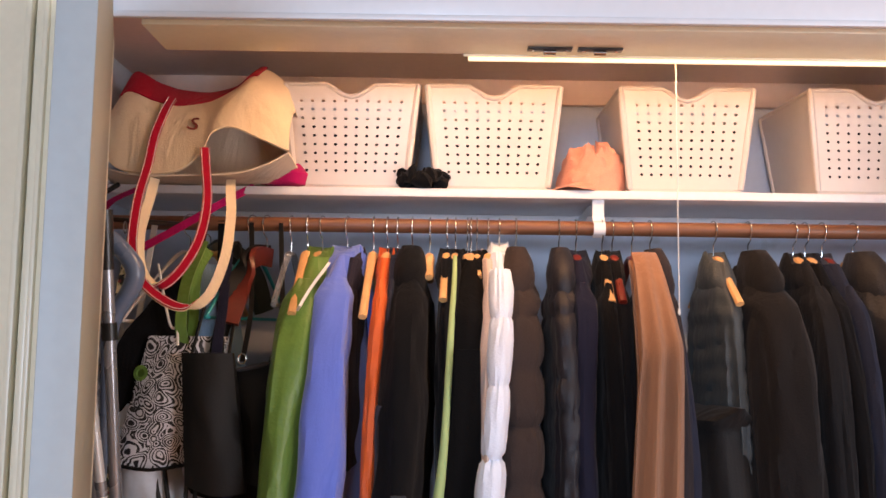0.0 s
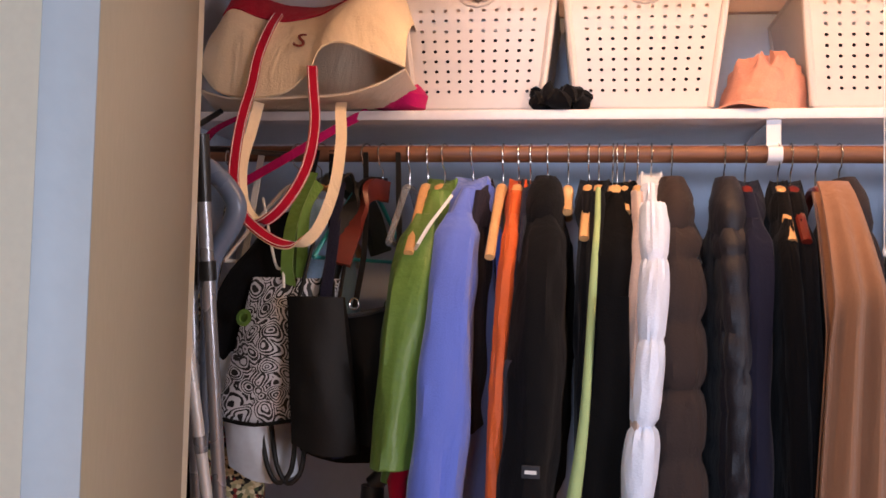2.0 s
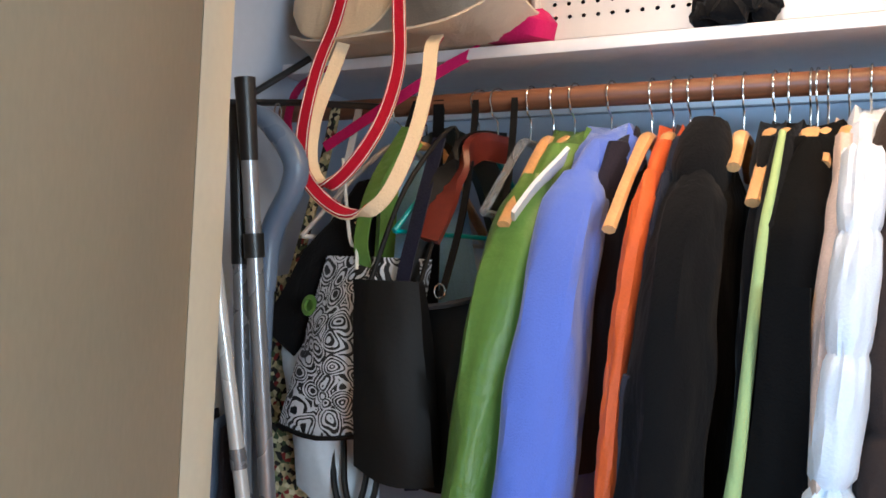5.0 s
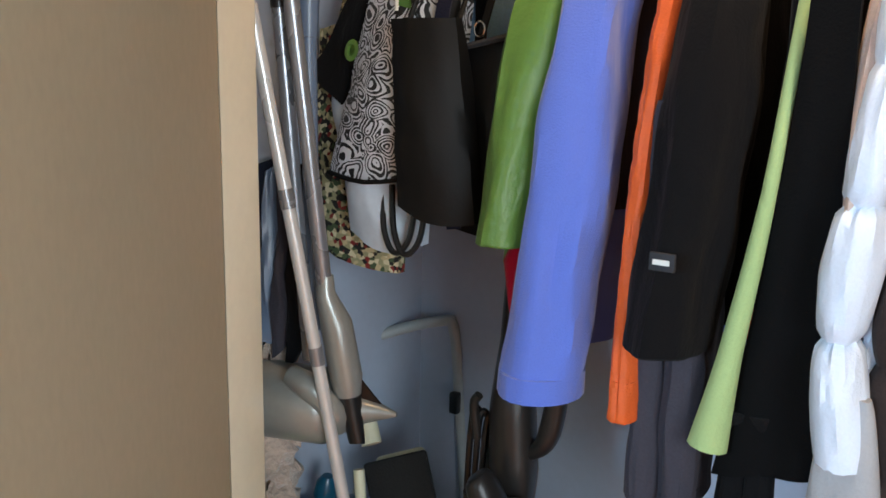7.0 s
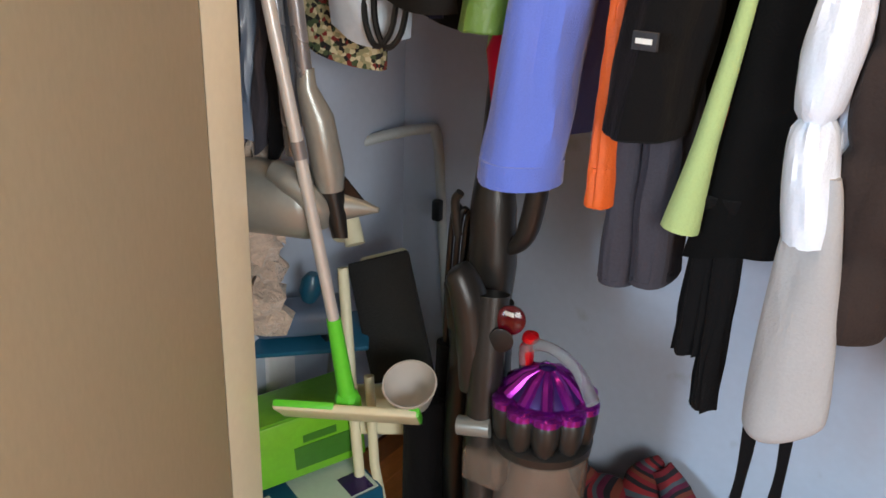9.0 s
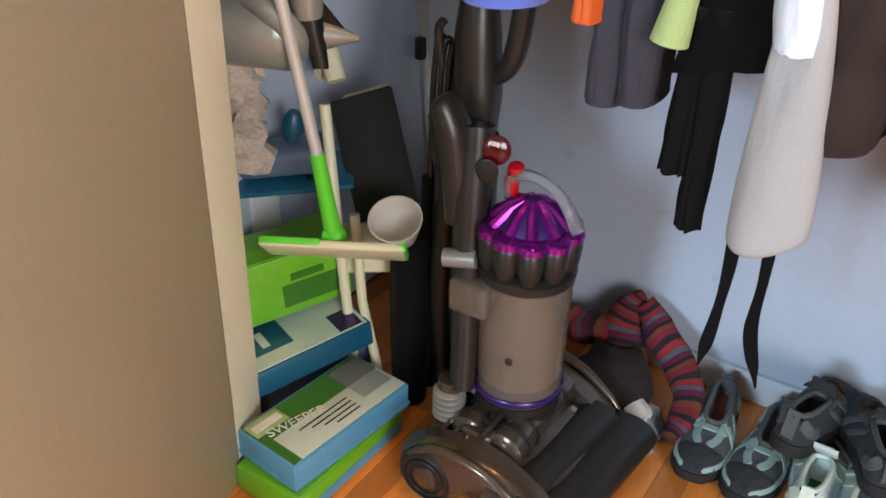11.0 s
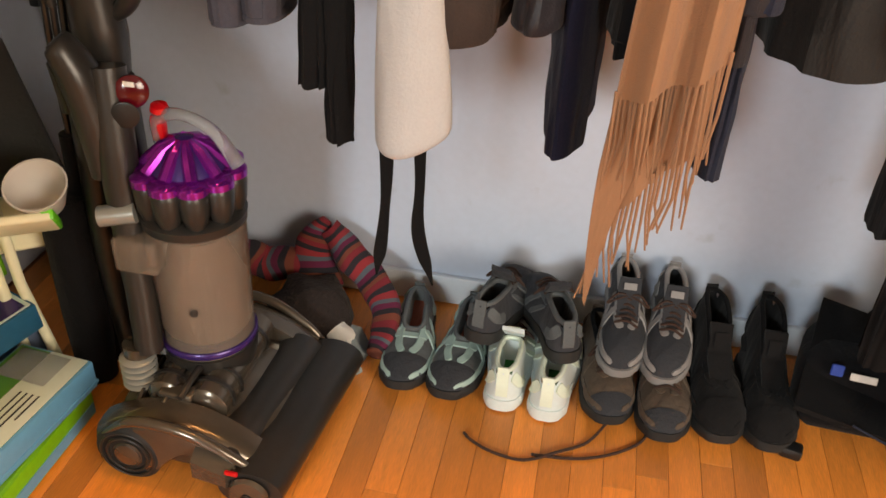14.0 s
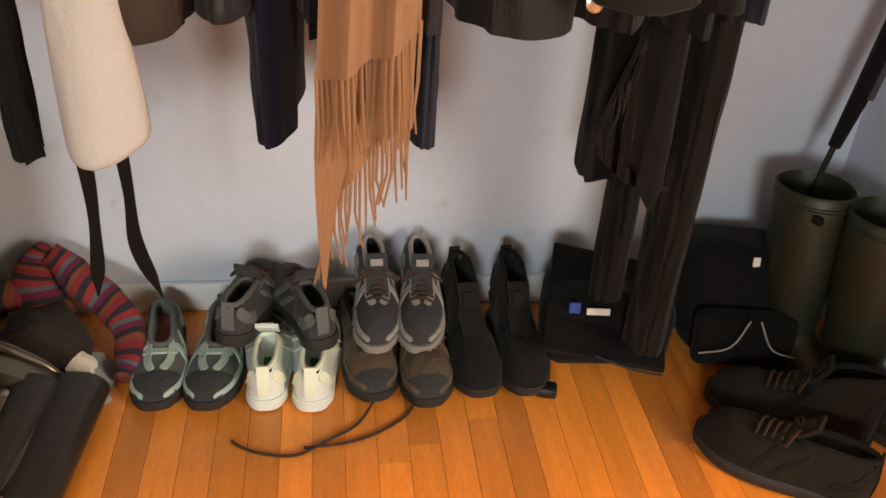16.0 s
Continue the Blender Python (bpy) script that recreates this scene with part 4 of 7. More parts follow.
def two_sided_strap(pts, tip, width=0.021):
    """A webbing loop, red on its outer face and cream on its inner one."""
    across = Vector((-1, -0.45, tip))
    q = smooth_path(pts, 7)
    red, cream, seam = [], [], ([], [])
    for i, v in enumerate(q):
        d = (q[min(i + 1, len(q) - 1)] - q[max(i - 1, 0)]).normalized()
        w = (across - d * across.dot(d)).normalized()
        nn = w.cross(d)
        red.append(v + nn * 0.0016)
        cream.append(v - nn * 0.0016)
        for k, s in enumerate((-0.40, 0.40)):
            seam[k].append(v + nn * 0.0034 + w * width * s)
    part("strap", ribbon(red, width, 0.003, across, smooth=0), REDWEB, tote, "red webbing strap")
    part("strap_back", ribbon(cream, width * 1.04, 0.003, across, smooth=0), CANVAS, tote, "cream back of a strap")
    for s in seam:
        part("stitching", tube(s, 0.0007, 5), WHITEC, tote)


two_sided_strap([canvas_at(13, 0.20, 0.010), canvas_at(12, 0.42, 0.010), canvas_at(11, 0.70, 0.010), canvas_at(10, 0.96, 0.012), (-0.668, 1.965, 1.74), (-0.663, 1.93, 1.632), (-0.630, 1.90, 1.558), (-0.548, 1.885, 1.503), (-0.489, 1.895, 1.52), (-0.460, 1.925, 1.607), (-0.459, 1.965, 1.704), (-0.468, 1.99, 1.77), (-0.475, 2.02, 1.797)], -0.26)
two_sided_strap([(-0.647, 2.01, 1.797), (-0.650, 1.985, 1.74), (-0.655, 1.95, 1.656), (-0.635, 1.92, 1.577), (-0.591, 1.905, 1.547), (-0.549, 1.915, 1.585), (-0.520, 1.94, 1.655), (-0.514, 1.968, 1.74), (-0.524, 1.98, 1.825), (-0.528, 1.982, 1.865)][::-1], 0.26)


def lettering(text, size, m, mat, parent, label):
    c = bpy.data.curves.new("letters", "FONT")
    c.body, c.size, c.extrude, c.align_x, c.align_y = text, size, 0.0006, "CENTER", "CENTER"
    tmp = new("letters", c)
    me = bpy.data.meshes.new_from_object(tmp.evaluated_get(bpy.context.evaluated_depsgraph_get()))
    bpy.data.objects.remove(tmp)
    me.materials.clear()
    me.materials.append(mat)
    ob = new("lettering", me)
    ob.parent = parent
    ob.matrix_basis = m
    return tagged(ob, label)


lettering("S", 0.062, Matrix.Translation(canvas_at(18, 0.62, 0.0085)) @ Euler((radians(52), radians(14), radians(-4))).to_matrix().to_4x4(), cloth("brown_thread", lin(110, 40, 26)), tote, "dark red stitched letter S")
pb = thing("magenta_bundle", "crumpled magenta cloth with hanging straps behind the tote", "cloth bundle", (-0.02, 0, 0))
part("cloth", crumple(disc([(0.02, 0), (0.075, 0.008), (0.085, 0.03), (0.06, 0.05), (0.01, 0.056)], (-0.39, 2.16, 1.802), n=24), 0.014, 22), MAGENTA, pb)
part("strap", ribbon([(-0.44, 2.12, 1.80), (-0.50, 2.092, 1.76), (-0.60, 2.06, 1.69), (-0.70, 2.05, 1.63)], 0.018, 0.003, (0.3, 0, 1)), MAGENTA, pb)
part("strap", ribbon([(-0.70, 2.085, 1.79), (-0.77, 2.06, 1.74), (-0.78, 2.05, 1.66), (-0.72, 2.05, 1.63)], 0.016, 0.003, (1, 0, 0.2)), MAGENTA, pb)
sc = thing("hair_scrunchie", "dark brown crumpled velvet scrunchie on the shelf edge", "scrunchie", (-0.052, 2.135, ZS))
ringp = [(0.045 * math.cos(t), 0.028 * math.sin(t), 0.026 + 0.008 * math.sin(5 * t)) for t in [2 * math.pi * k / 40 for k in range(41)]]
part("ring", crumple(tube(ringp, [0.018 + 0.006 * math.sin(9 * k) for k in range(41)], 12), 0.010, 45), BLACK, sc)


def cap(x, y, turn, mat, label, r=0.085):
    """A slouched cloth cap: a dented crown of six panels and a curved brim."""
    c = thing("baseball_cap", label, "cap", (x, y, ZS), turn, "caps on the shelf")
    rings = []
    for i in range(22):
        f = i / 21
        e = math.sin(f * math.pi / 2)
        ring = []
        for j in range(48):
            t = 2 * math.pi * j / 48
            rad = r * math.cos(f * math.pi / 2) ** 0.6 + 0.001
            ridge = 0.0035 * abs(math.sin(3 * t)) ** 0.4
            w = noise.noise(Vector((math.cos(t) * 2.2 + x * 9, math.sin(t) * 2.2, f * 2.4)))
            w2 = noise.noise(Vector((math.cos(t) * 5 + x * 9, math.sin(t) * 5, f * 7)))
            rad *= 1 + 0.26 * w * f + 0.12 * w2 + ridge * 4
            zz = 0.004 + 0.112 * e + (0.036 * w + 0.022 * w2) * f - 0.026 * f * f * max(0, math.cos(t - 2.6))
            ring.append((rad * math.cos(t) + 0.018 * f, rad * 1.02 * math.sin(t), max(0.003, zz)))
        rings.append(ring)
    part("crown", loft(rings), mat, c)
    rings = []
    for i in range(13):
        u = -1 + i / 6
        depth = 0.064 * math.sqrt(max(0.02, 1 - u * u * 0.96))
        row = []
        for k in range(6):
            v = k / 5
            row.append((u * r * (0.96 - 0.10 * v), -r * 0.86 * math.sqrt(max(0, 1 - u * u * 0.55)) - depth * v, 0.026 - 0.016 * v - 0.012 * u * u + 0.003 * math.sin(u * 4)))
        rings.append(row + [(p_[0], p_[1], max(0.001, p_[2] - 0.005)) for p_ in reversed(row)])
    part("brim", loft(rings), mat, c)
    part("button", disc([(0.006, 0), (0.006, 0.003), (0.003, 0.005)], (0.02, 0, 0.110), n=12), mat, c)
    return c


cap(0.365, 2.215, -38, PINK, "faded dusty pink cotton cap resting on the shelf")
cap(0.40, 2.30, 14, BLACK, "dark cap half hidden behind a pink cap")

# ---- bags and odds hung at the left end ----
PATT = bpy.data.materials.new("black_silver_scroll_print")
PATT.use_nodes = True
n_, l_ = PATT.node_tree.nodes, PATT.node_tree.links
co = n_.new("ShaderNodeTexCoord")
warp = n_.new("ShaderNodeTexNoise")
warp.inputs["Scale"].default_value = 9
mixv = n_.new("ShaderNodeVectorMath")
mixv.operation = "MULTIPLY_ADD"
mixv.inputs[1].default_value = (0.09, 0.09, 0.09)
l_.new(co.outputs["Object"], warp.inputs["Vector"])
l_.new(warp.outputs["Color"], mixv.inputs[0])
l_.new(co.outputs["Object"], mixv.inputs[2])
vor = n_.new("ShaderNodeTexVoronoi")
vor.inputs["Scale"].default_value = 30
l_.new(mixv.outputs[0], vor.inputs["Vector"])
sn = n_.new("ShaderNodeMath")
sn.operation = "MULTIPLY"
sn.inputs[1].default_value = 40
l_.new(vor.outputs["Distance"], sn.inputs[0])
si = n_.new("ShaderNodeMath")
si.operation = "SINE"
l_.new(sn.outputs[0], si.inputs[0])
nz = n_.new("ShaderNodeTexNoise")
nz.inputs["Scale"].default_value = 55
l_.new(co.outputs["Object"], nz.inputs["Vector"])
ad = n_.new("ShaderNodeMath")
ad.operation = "MULTIPLY_ADD"
ad.inputs[1].default_value, ad.inputs[2].default_value = 3.4, -1.7
l_.new(nz.outputs["Fac"], ad.inputs[0])
sm = n_.new("ShaderNodeMath")
l_.new(si.outputs[0], sm.inputs[0])
l_.new(ad.outputs[0], sm.inputs[1])
rp = n_.new("ShaderNodeMapRange")
rp.inputs["From Min"].default_value, rp.inputs["From Max"].default_value = -0.08, 0.12
l_.new(sm.outputs[0], rp.inputs["Value"])
mx = n_.new("ShaderNodeMix")
mx.data_type = "RGBA"
mx.inputs["A"].default_value, mx.inputs["B"].default_value = (*lin(18, 18, 20), 1), (*lin(206, 208, 214), 1)
l_.new(rp.outputs[0], mx.inputs["Factor"])
bs_ = n_["Principled BSDF"]
l_.new(mx.outputs["Result"], bs_.inputs["Base Color"])
bs_.inputs["Roughness"].default_value = 0.32
FLOR = bpy.data.materials.new("floral_tapestry")
FLOR.use_nodes = True
n_, l_ = FLOR.node_tree.nodes, FLOR.node_tree.links
co = n_.new("ShaderNodeTexCoord")
vo = n_.new("ShaderNodeTexVoronoi")
vo.inputs["Scale"].default_value = 130
l_.new(co.outputs["Object"], vo.inputs["Vector"])
cr = n_.new("ShaderNodeValToRGB")
cr.color_ramp.interpolation = "CONSTANT"
els = [(0.0, (30, 30, 28)), (0.3, (150, 146, 110)), (0.5, (206, 196, 160)), (0.68, (120, 40, 36)), (0.78, (70, 84, 56)), (0.9, (186, 170, 130))]
for k, (p_, c_) in enumerate(els):
    e_ = cr.color_ramp.elements[k] if k < 2 else cr.color_ramp.elements.new(p_)
    e_.position, e_.color = p_, (*lin(*c_), 1)
sp = n_.new("ShaderNodeSeparateColor")
l_.new(vo.outputs["Color"], sp.inputs[0])
l_.new(sp.outputs[0], cr.inputs["Fac"])
l_.new(cr.outputs["Color"], n_["Principled BSDF"].inputs["Base Color"])
n_["Principled BSDF"].inputs["Roughness"].default_value = 0.9


def bag_skin(tl, tr_, bl, brr, depth, sag=0.012, n=10, seed=0.0):
    """A soft flat bag between four corners of its front, with a given depth backwards."""
    tl, tr_, bl, brr = (Vector(v) for v in (tl, tr_, bl, brr))
    rings = []
    for i in range(n + 1):
        f = i / n
        l, r = tl.lerp(bl, f), tr_.lerp(brr, f)
        d = depth * (0.25 + 0.75 * math.sin(math.pi * min(1, 0.1 + f * 0.8)))
        ring = []
        for j in range(9):
            u = j / 8
            p = l.lerp(r, u)
            bulge = math.sin(math.pi * u) * d * 0.4
            ring.append(p + Vector((0, -bulge + 0.008 * noise.noise(Vector((u * 4, f * 5, seed))), -sag * math.sin(math.pi * u) * (f > 0.9))))
        for j in range(8, -1, -1):
            u = j / 8
            p = l.lerp(r, u)
            ring.append(p + Vector((0, d * (0.5 + 0.5 * math.sin(math.pi * u)), 0)))
        rings.append(ring)
    return loft(rings)


sb = thing("scroll_print_bag", "black and silver scroll-print shopping bag with green handles", "bag", (0, 0, 0), group="bags at the rod's end")
part("body", bag_skin((-0.645, 1.965, 1.44), (-0.475, 1.985, 1.44), (-0.70, 1.93, 1.165), (-0.53, 1.955, 1.168), 0.09, seed=1), PATT, sb)
part("hem", tube([(-0.70, 1.928, 1.167), (-0.615, 1.915, 1.158), (-0.53, 1.953, 1.168)], 0.004, 6, smooth=3), LEATHER, sb)
part("handle", ribbon([(-0.565, 1.955, 1.42), (-0.572, 1.95, 1.47), (-0.575, 1.99, 1.56), (-0.56, 2.06, 1.66)], 0.024, 0.004, (1, 0, 0)), GREEN, sb, "lime green webbing handle")
part("eyelet", disc([(0.014, 0), (0.017, 0.003), (0.010, 0.004), (0.009, 0)], (-0.645, 1.926, 1.36), (-0.2, -1, 0.15), 18), GREEN, sb, "green eyelet")
part("eyelet_cord", tube([(-0.575, 1.945, 1.42), (-0.58, 1.95, 1.455), (-0.60, 1.96, 1.47), (-0.64, 1.99, 1.60)], 0.003, 6, smooth=4), WHITEC, sb)
pu = thing("black_tote", "tall smooth black leather bag hanging from the rod", "bag", (0, 0, 0), group="bags at the rod's end")
part("body", bag_skin((-0.555, 1.905, 1.405), (-0.45, 1.92, 1.405), (-0.535, 1.90, 1.13), (-0.415, 1.93, 1.11), 0.07, seed=3), LEATHER, pu)
part("handle", tube([(-0.54, 1.93, 1.40), (-0.52, 1.99, 1.55), (-0.49, 2.08, 1.66), (-0.47, 2.06, 1.6), (-0.465, 1.95, 1.40)], 0.004, 6, smooth=5), LEATHER, pu)
hb = thing("black_handbag", "black leather handbag with thin straps and rings", "bag", (0, 0, 0), group="bags at the rod's end")
part("body", bag_skin((-0.475, 1.965, 1.365), (-0.335, 2.0, 1.40), (-0.43, 1.96, 1.13), (-0.34, 2.0, 1.13), 0.08, seed=5), LEATHER, hb)
part("top_trim", tube([(-0.475, 1.962, 1.365), (-0.41, 1.955, 1.375), (-0.335, 1.998, 1.40)], 0.005, 6, smooth=4), SHOEGD, hb)
for xo in (-0.44, -0.37):
    part("strap", ribbon([(xo, 1.975, 1.385), (xo + 0.005, 2.02, 1.5), (xo - 0.01, 2.08, 1.62), (xo - 0.02, 2.11, 1.712)], 0.011, 0.004, (1, 0, 0)), LEATHER, hb)
    part("ring", tube([(xo + 0.009 * math.cos(t), 1.968, 1.392 + 0.011 * math.sin(t)) for t in [2 * math.pi * k / 14 for k in range(15)]], 0.0017, 6), STEEL, hb)
pr = thing("printed_strap", "dark strap printed with white flowers beside a handbag", "strap", (0, 0, 0))
part("web", ribbon([(-0.50, 2.06, 1.64), (-0.49, 1.98, 1.5), (-0.488, 1.935, 1.38), (-0.472, 1.925, 1.25), (-0.452, 1.93, 1.10)], 0.022, 0.004, (1, 0.2, 0)), NAVY, pr)
for k, (xx, yy, zz) in enumerate(((-0.486, 1.927, 1.325), (-0.476, 1.921, 1.26), (-0.472, 1.92, 1.235), (-0.463, 1.924, 1.18), (-0.482, 1.923, 1.295), (-0.458, 1.925, 1.15))):
    part("flower", crumple(disc([(0.005, 0), (0.006 + 0.002 * (k % 2), 0.001), (0.003, 0.002)], (xx, yy, zz), (0, -1, 0), 9), 0.003, 90, k), WHITEC, pr)
dk = thing("black_shawl", "black cloth draped over a hanger end", "cloth", (0, 0, 0))
part("cloth", crumple(bag_skin((-0.64, 2.03, 1.56), (-0.57, 2.06, 1.58), (-0.77, 1.96, 1.335), (-0.60, 1.97, 1.22), 0.04, seed=9), 0.012, 9), BLACK, dk)
part("strap", ribbon([(-0.58, 2.05, 1.57), (-0.57, 2.11, 1.715)], 0.02, 0.004, (1, 0, 0)), BLACK, dk)
bl = thing("blue_shirt", "pale blue cotton shirt with a green edge on a hanger", "shirt", (-0.56, YR, 0), -30, "clothes on the rod")
part("body", body_skin(0.125, 0.03, 1.61, 1.15, seed=12.0), SKYBL, bl)
part("edge", ribbon([(0.03, -0.04, 1.64), (0.045, -0.09, 1.58), (0.05, -0.10, 1.45), (0.045, -0.10, 1.30)], 0.03, 0.012, (0, 1, 0.3)), GREEN, bl, "green edging")
part("dark_band", ribbon([(-0.02, -0.0, 1.645), (0.0, 0.05, 1.655), (0.05, 0.09, 1.60), (0.07, 0.12, 1.50)], 0.05, 0.02, (0, 1, 0.3)), OLIVE, bl, "dark green band")
hanger(-0.56, -30, "wood", 0.13)
hanger(-0.61, -40, "white", 0.17, 0.16)
hanger(-0.46, -22, "teal", 0.17, 0.15)
hanger(-0.366, -4, "clear", 0.15, 0.12)
hanger(-0.327, -1, "wood", 0.18, 0.14)
be = thing("leather_belts", "folded oxblood and black leather belts on a hanger", "belt", (-0.425, YR, 0), -20, "clothes on the rod")
part("hook", wire_hook(), STEEL, be)
part("belt", ribbon([(0, 0.02, 1.63), (0, -0.05, 1.625), (0.0, -0.10, 1.56), (0.0, -0.15, 1.47)], 0.045, 0.012, (0.1, 0.6, 1)), BELT, be)
part("belt", ribbon([(-0.012, 0.03, 1.645), (-0.012, -0.045, 1.635), (-0.012, -0.10, 1.58), (-0.014, -0.17, 1.40), (-0.014, -0.16, 1.25)], 0.035, 0.010, (0.1, 0.6, 1)), LEATHER, be)
fb = thing("floral_bag", "floral tapestry bag hanging behind the mop poles", "bag", (0, 0, 0), group="bags at the rod's end")
part("body", bag_skin((-0.80, 2.02, 1.40), (-0.69, 2.06, 1.42), (-0.80, 1.99, 1.04), (-0.64, 2.04, 0.985), 0.08, seed=13), FLOR, fb)
part("strap", ribbon([(-0.76, 2.03, 1.40), (-0.75, 2.09, 1.6), (-0.74, 2.11, 1.715)], 0.02, 0.004, (1, 0, 0)), FLOR, fb)
wb = thing("pale_blue_bag", "white and pale blue cloth bag with black cord handles", "bag", (0, 0, 0), group="bags at the rod's end")
part("body", crumple(bag_skin((-0.74, 1.985, 1.30), (-0.66, 2.0, 1.33), (-0.68, 1.96, 1.07), (-0.55, 1.99, 1.05), 0.10, seed=15), 0.014, 11), material("pale_blue_sheet", lin(206, 218, 230), 0.5, vary=0.08, scale=8), wb)
for o_ in (0, 0.02):
    part("cord", tube([(-0.62 + o_, 1.97, 1.15), (-0.60 + o_, 1.95, 1.08), (-0.575 + o_, 1.945, 1.045), (-0.55 + o_, 1.95, 1.07), (-0.55 + o_, 1.97, 1.14)], 0.005, 7, smooth=5), BLACKP, wb)
part("strap", ribbon([(-0.70, 1.99, 1.31), (-0.70, 2.06, 1.5), (-0.69, 2.11, 1.715)], 0.014, 0.003, (1, 0, 0)), WHITEC, wb)
bt = thing("dark_bundle", "dark crumpled cloth bag under the other bags", "bag", (0, 0, 0), group="bags at the rod's end")
part("cloth", crumple(bag_skin((-0.62, 2.08, 1.30), (-0.42, 2.10, 1.30), (-0.57, 2.06, 1.09), (-0.40, 2.08, 1.07), 0.08, seed=17), 0.02, 10), BLACK, bt)
part("strap", ribbon([(-0.52, 2.1, 1.3), (-0.53, 2.11, 1.715)], 0.02, 0.004, (1, 0, 0)), BLACK, bt)
rh = thing("red_strap", "short red webbing strap hanging under the rain jacket", "strap", (-0.335, 1.915, 0))
part("web", crumple(tube([(0.02, 0.01, 1.14), (0.0, 0, 1.07), (0.008, 0, 1.0)], [0.012, 0.018, 0.016], 10), 0.006, 40), REDWEB, rh)

# hooks on the left wall
hk = thing("wall_hooks", "black metal hook rail on the closet side wall", "hook rail", (-0.80, 1.95, 1.70))
part("rail", tube([(-0.12, 0.0, 0.0), (0.06, 0.05, 0.0), (0.2, 0.13, 0.0)], 0.006, 8), BLACKP, hk)
part("strut", tube([(-0.05, 0.02, 0.0), (0.04, 0.1, 0.09)], 0.006, 8), BLACKP, hk)
for k in range(3):
    part("ring", tube([(-0.02 + k * 0.05, 0.015 + k * 0.015 + 0.010 * math.cos(t), -0.018 + 0.014 * math.sin(t)) for t in [2 * math.pi * i / 12 for i in range(13)]], 0.0016, 6), STEEL, hk)

# ---- mop, poles, tools at the left ----
mp_ = thing("sweeper_mop", "flat sweeper mop with a white pole and lime green neck", "mop", (0, 0, 0))
top, mid, jn = Vector((-0.705, 1.77, 1.42)), Vector((-0.611, 1.875, 0.585)), Vector((-0.598, 1.895, 0.42))
part("pole", tube([top, top.lerp(mid, 0.5), mid], 0.0105, 14), TUBEW, mp_)
for f in (0.32, 0.62):
    q = top.lerp(mid, f)
    part("joint", tube([q, q + (mid - top).normalized() * 0.03], 0.0118, 14), TUBEG, mp_)
part("neck", tube([mid, mid.lerp(jn, 0.5), jn], [0.0125, 0.0145, 0.016], 14), LIMEP, mp_)
part("knuckle", disc([(0.012, -0.02), (0.02, -0.012), (0.02, 0.012), (0.012, 0.02)], jn, (1, 0.2, 0), 18), LIMEP, mp_)
mh = Matrix.Translation((-0.60, 1.90, 0.387)) @ Euler((radians(-40), radians(0), radians(30))).to_matrix().to_4x4()
part("head", box(0, 0, 0, 0.262, 0.105, 0.016, 0.006, 3, mh), CREAMP, mp_)
part("edge", box(-0.075, -0.049, 0.0035, 0.11, 0.012, 0.014, 0.004, 2, mh), LIMEP, mp_, "lime green rubber edge")
part("edge", box(0.122, -0.0, 0.002, 0.022, 0.104, 0.0175, 0.004, 2, mh), LIMEP, mp_, "lime green rubber edge")
du = thing("duster_wand", "grey tubular wand with black grips and a brush head", "cleaning wand", (0, 0, 0))
a_, b_ = Vector((-0.692, 1.80, 1.695)), Vector((-0.655, 1.87, 0.98))
part("grip", tube([a_, a_.lerp(b_, 0.17)], [0.016, 0.0135], 14), BLACKP, du)
part("upper_tube", tube([a_.lerp(b_, 0.17), a_.lerp(b_, 0.32)], 0.0125, 14), TUBEG, du)
part("collar", tube([a_.lerp(b_, 0.32), a_.lerp(b_, 0.37)], 0.0155, 14), BLACKP, du)
part("tube", tube([a_.lerp(b_, 0.37), b_], 0.0125, 14), TUBEG, du)
c_ = b_ + Vector((0.012, 0.012, -0.05))
part("head", tube([b_ + Vector((0, 0, 0.03)), b_, c_, c_ + Vector((0.012, 0.01, -0.09)), c_ + Vector((0.014, 0.012, -0.12))], [0.013, 0.016, 0.026, 0.027, 0.022], 16), SILVERP, du)
part("bristles", crumple(tube([c_ + Vector((0.014, 0.012, -0.118)), c_ + Vector((0.03, 0.016, -0.20))], [0.021, 0.014], 14), 0.005, 60), BLACKP, du)
d2 = thing("extension_wand", "second grey tube wand standing behind the first", "cleaning wand", (0, 0, 0))
a2, b2 = Vector((-0.722, 1.82, 1.66)), Vector((-0.70, 1.88, 0.86))
part("grip", tube([a2, a2.lerp(b2, 0.3)], [0.012, 0.013], 12), BLACKP, d2)
part("tube", tube([a2.lerp(b2, 0.3), b2], 0.0115, 12), TUBEG, d2)
hs = thing("bent_hose_handle", "blue-grey bent plastic hose handle on a long tube", "hose handle", (0, 0, 0))
part("handle", tube([(-0.735, 1.87, 1.66), (-0.70, 1.875, 1.64), (-0.655, 1.88, 1.585), (-0.66, 1.885, 1.54), (-0.70, 1.89, 1.47), (-0.705, 1.89, 1.38)], [0.014, 0.018, 0.02, 0.02, 0.019, 0.015], 14, smooth=5), TUBEB, hs)
part("tube", tube([(-0.705, 1.89, 1.38), (-0.72, 1.91, 0.9)], 0.013, 12), TUBEB, hs)
sv = thing("silver_hand_vacuum", "silver cylinder hand vacuum with a pointed nozzle", "hand vacuum", (0, 0, 0))
part("barrel", disc([(0.03, 0), (0.062, 0.01), (0.066, 0.04), (0.064, 0.15), (0.05, 0.165)], (-0.82, 1.86, 0.775), (1, 0.25, 0.02), 28), SILVERP, sv)
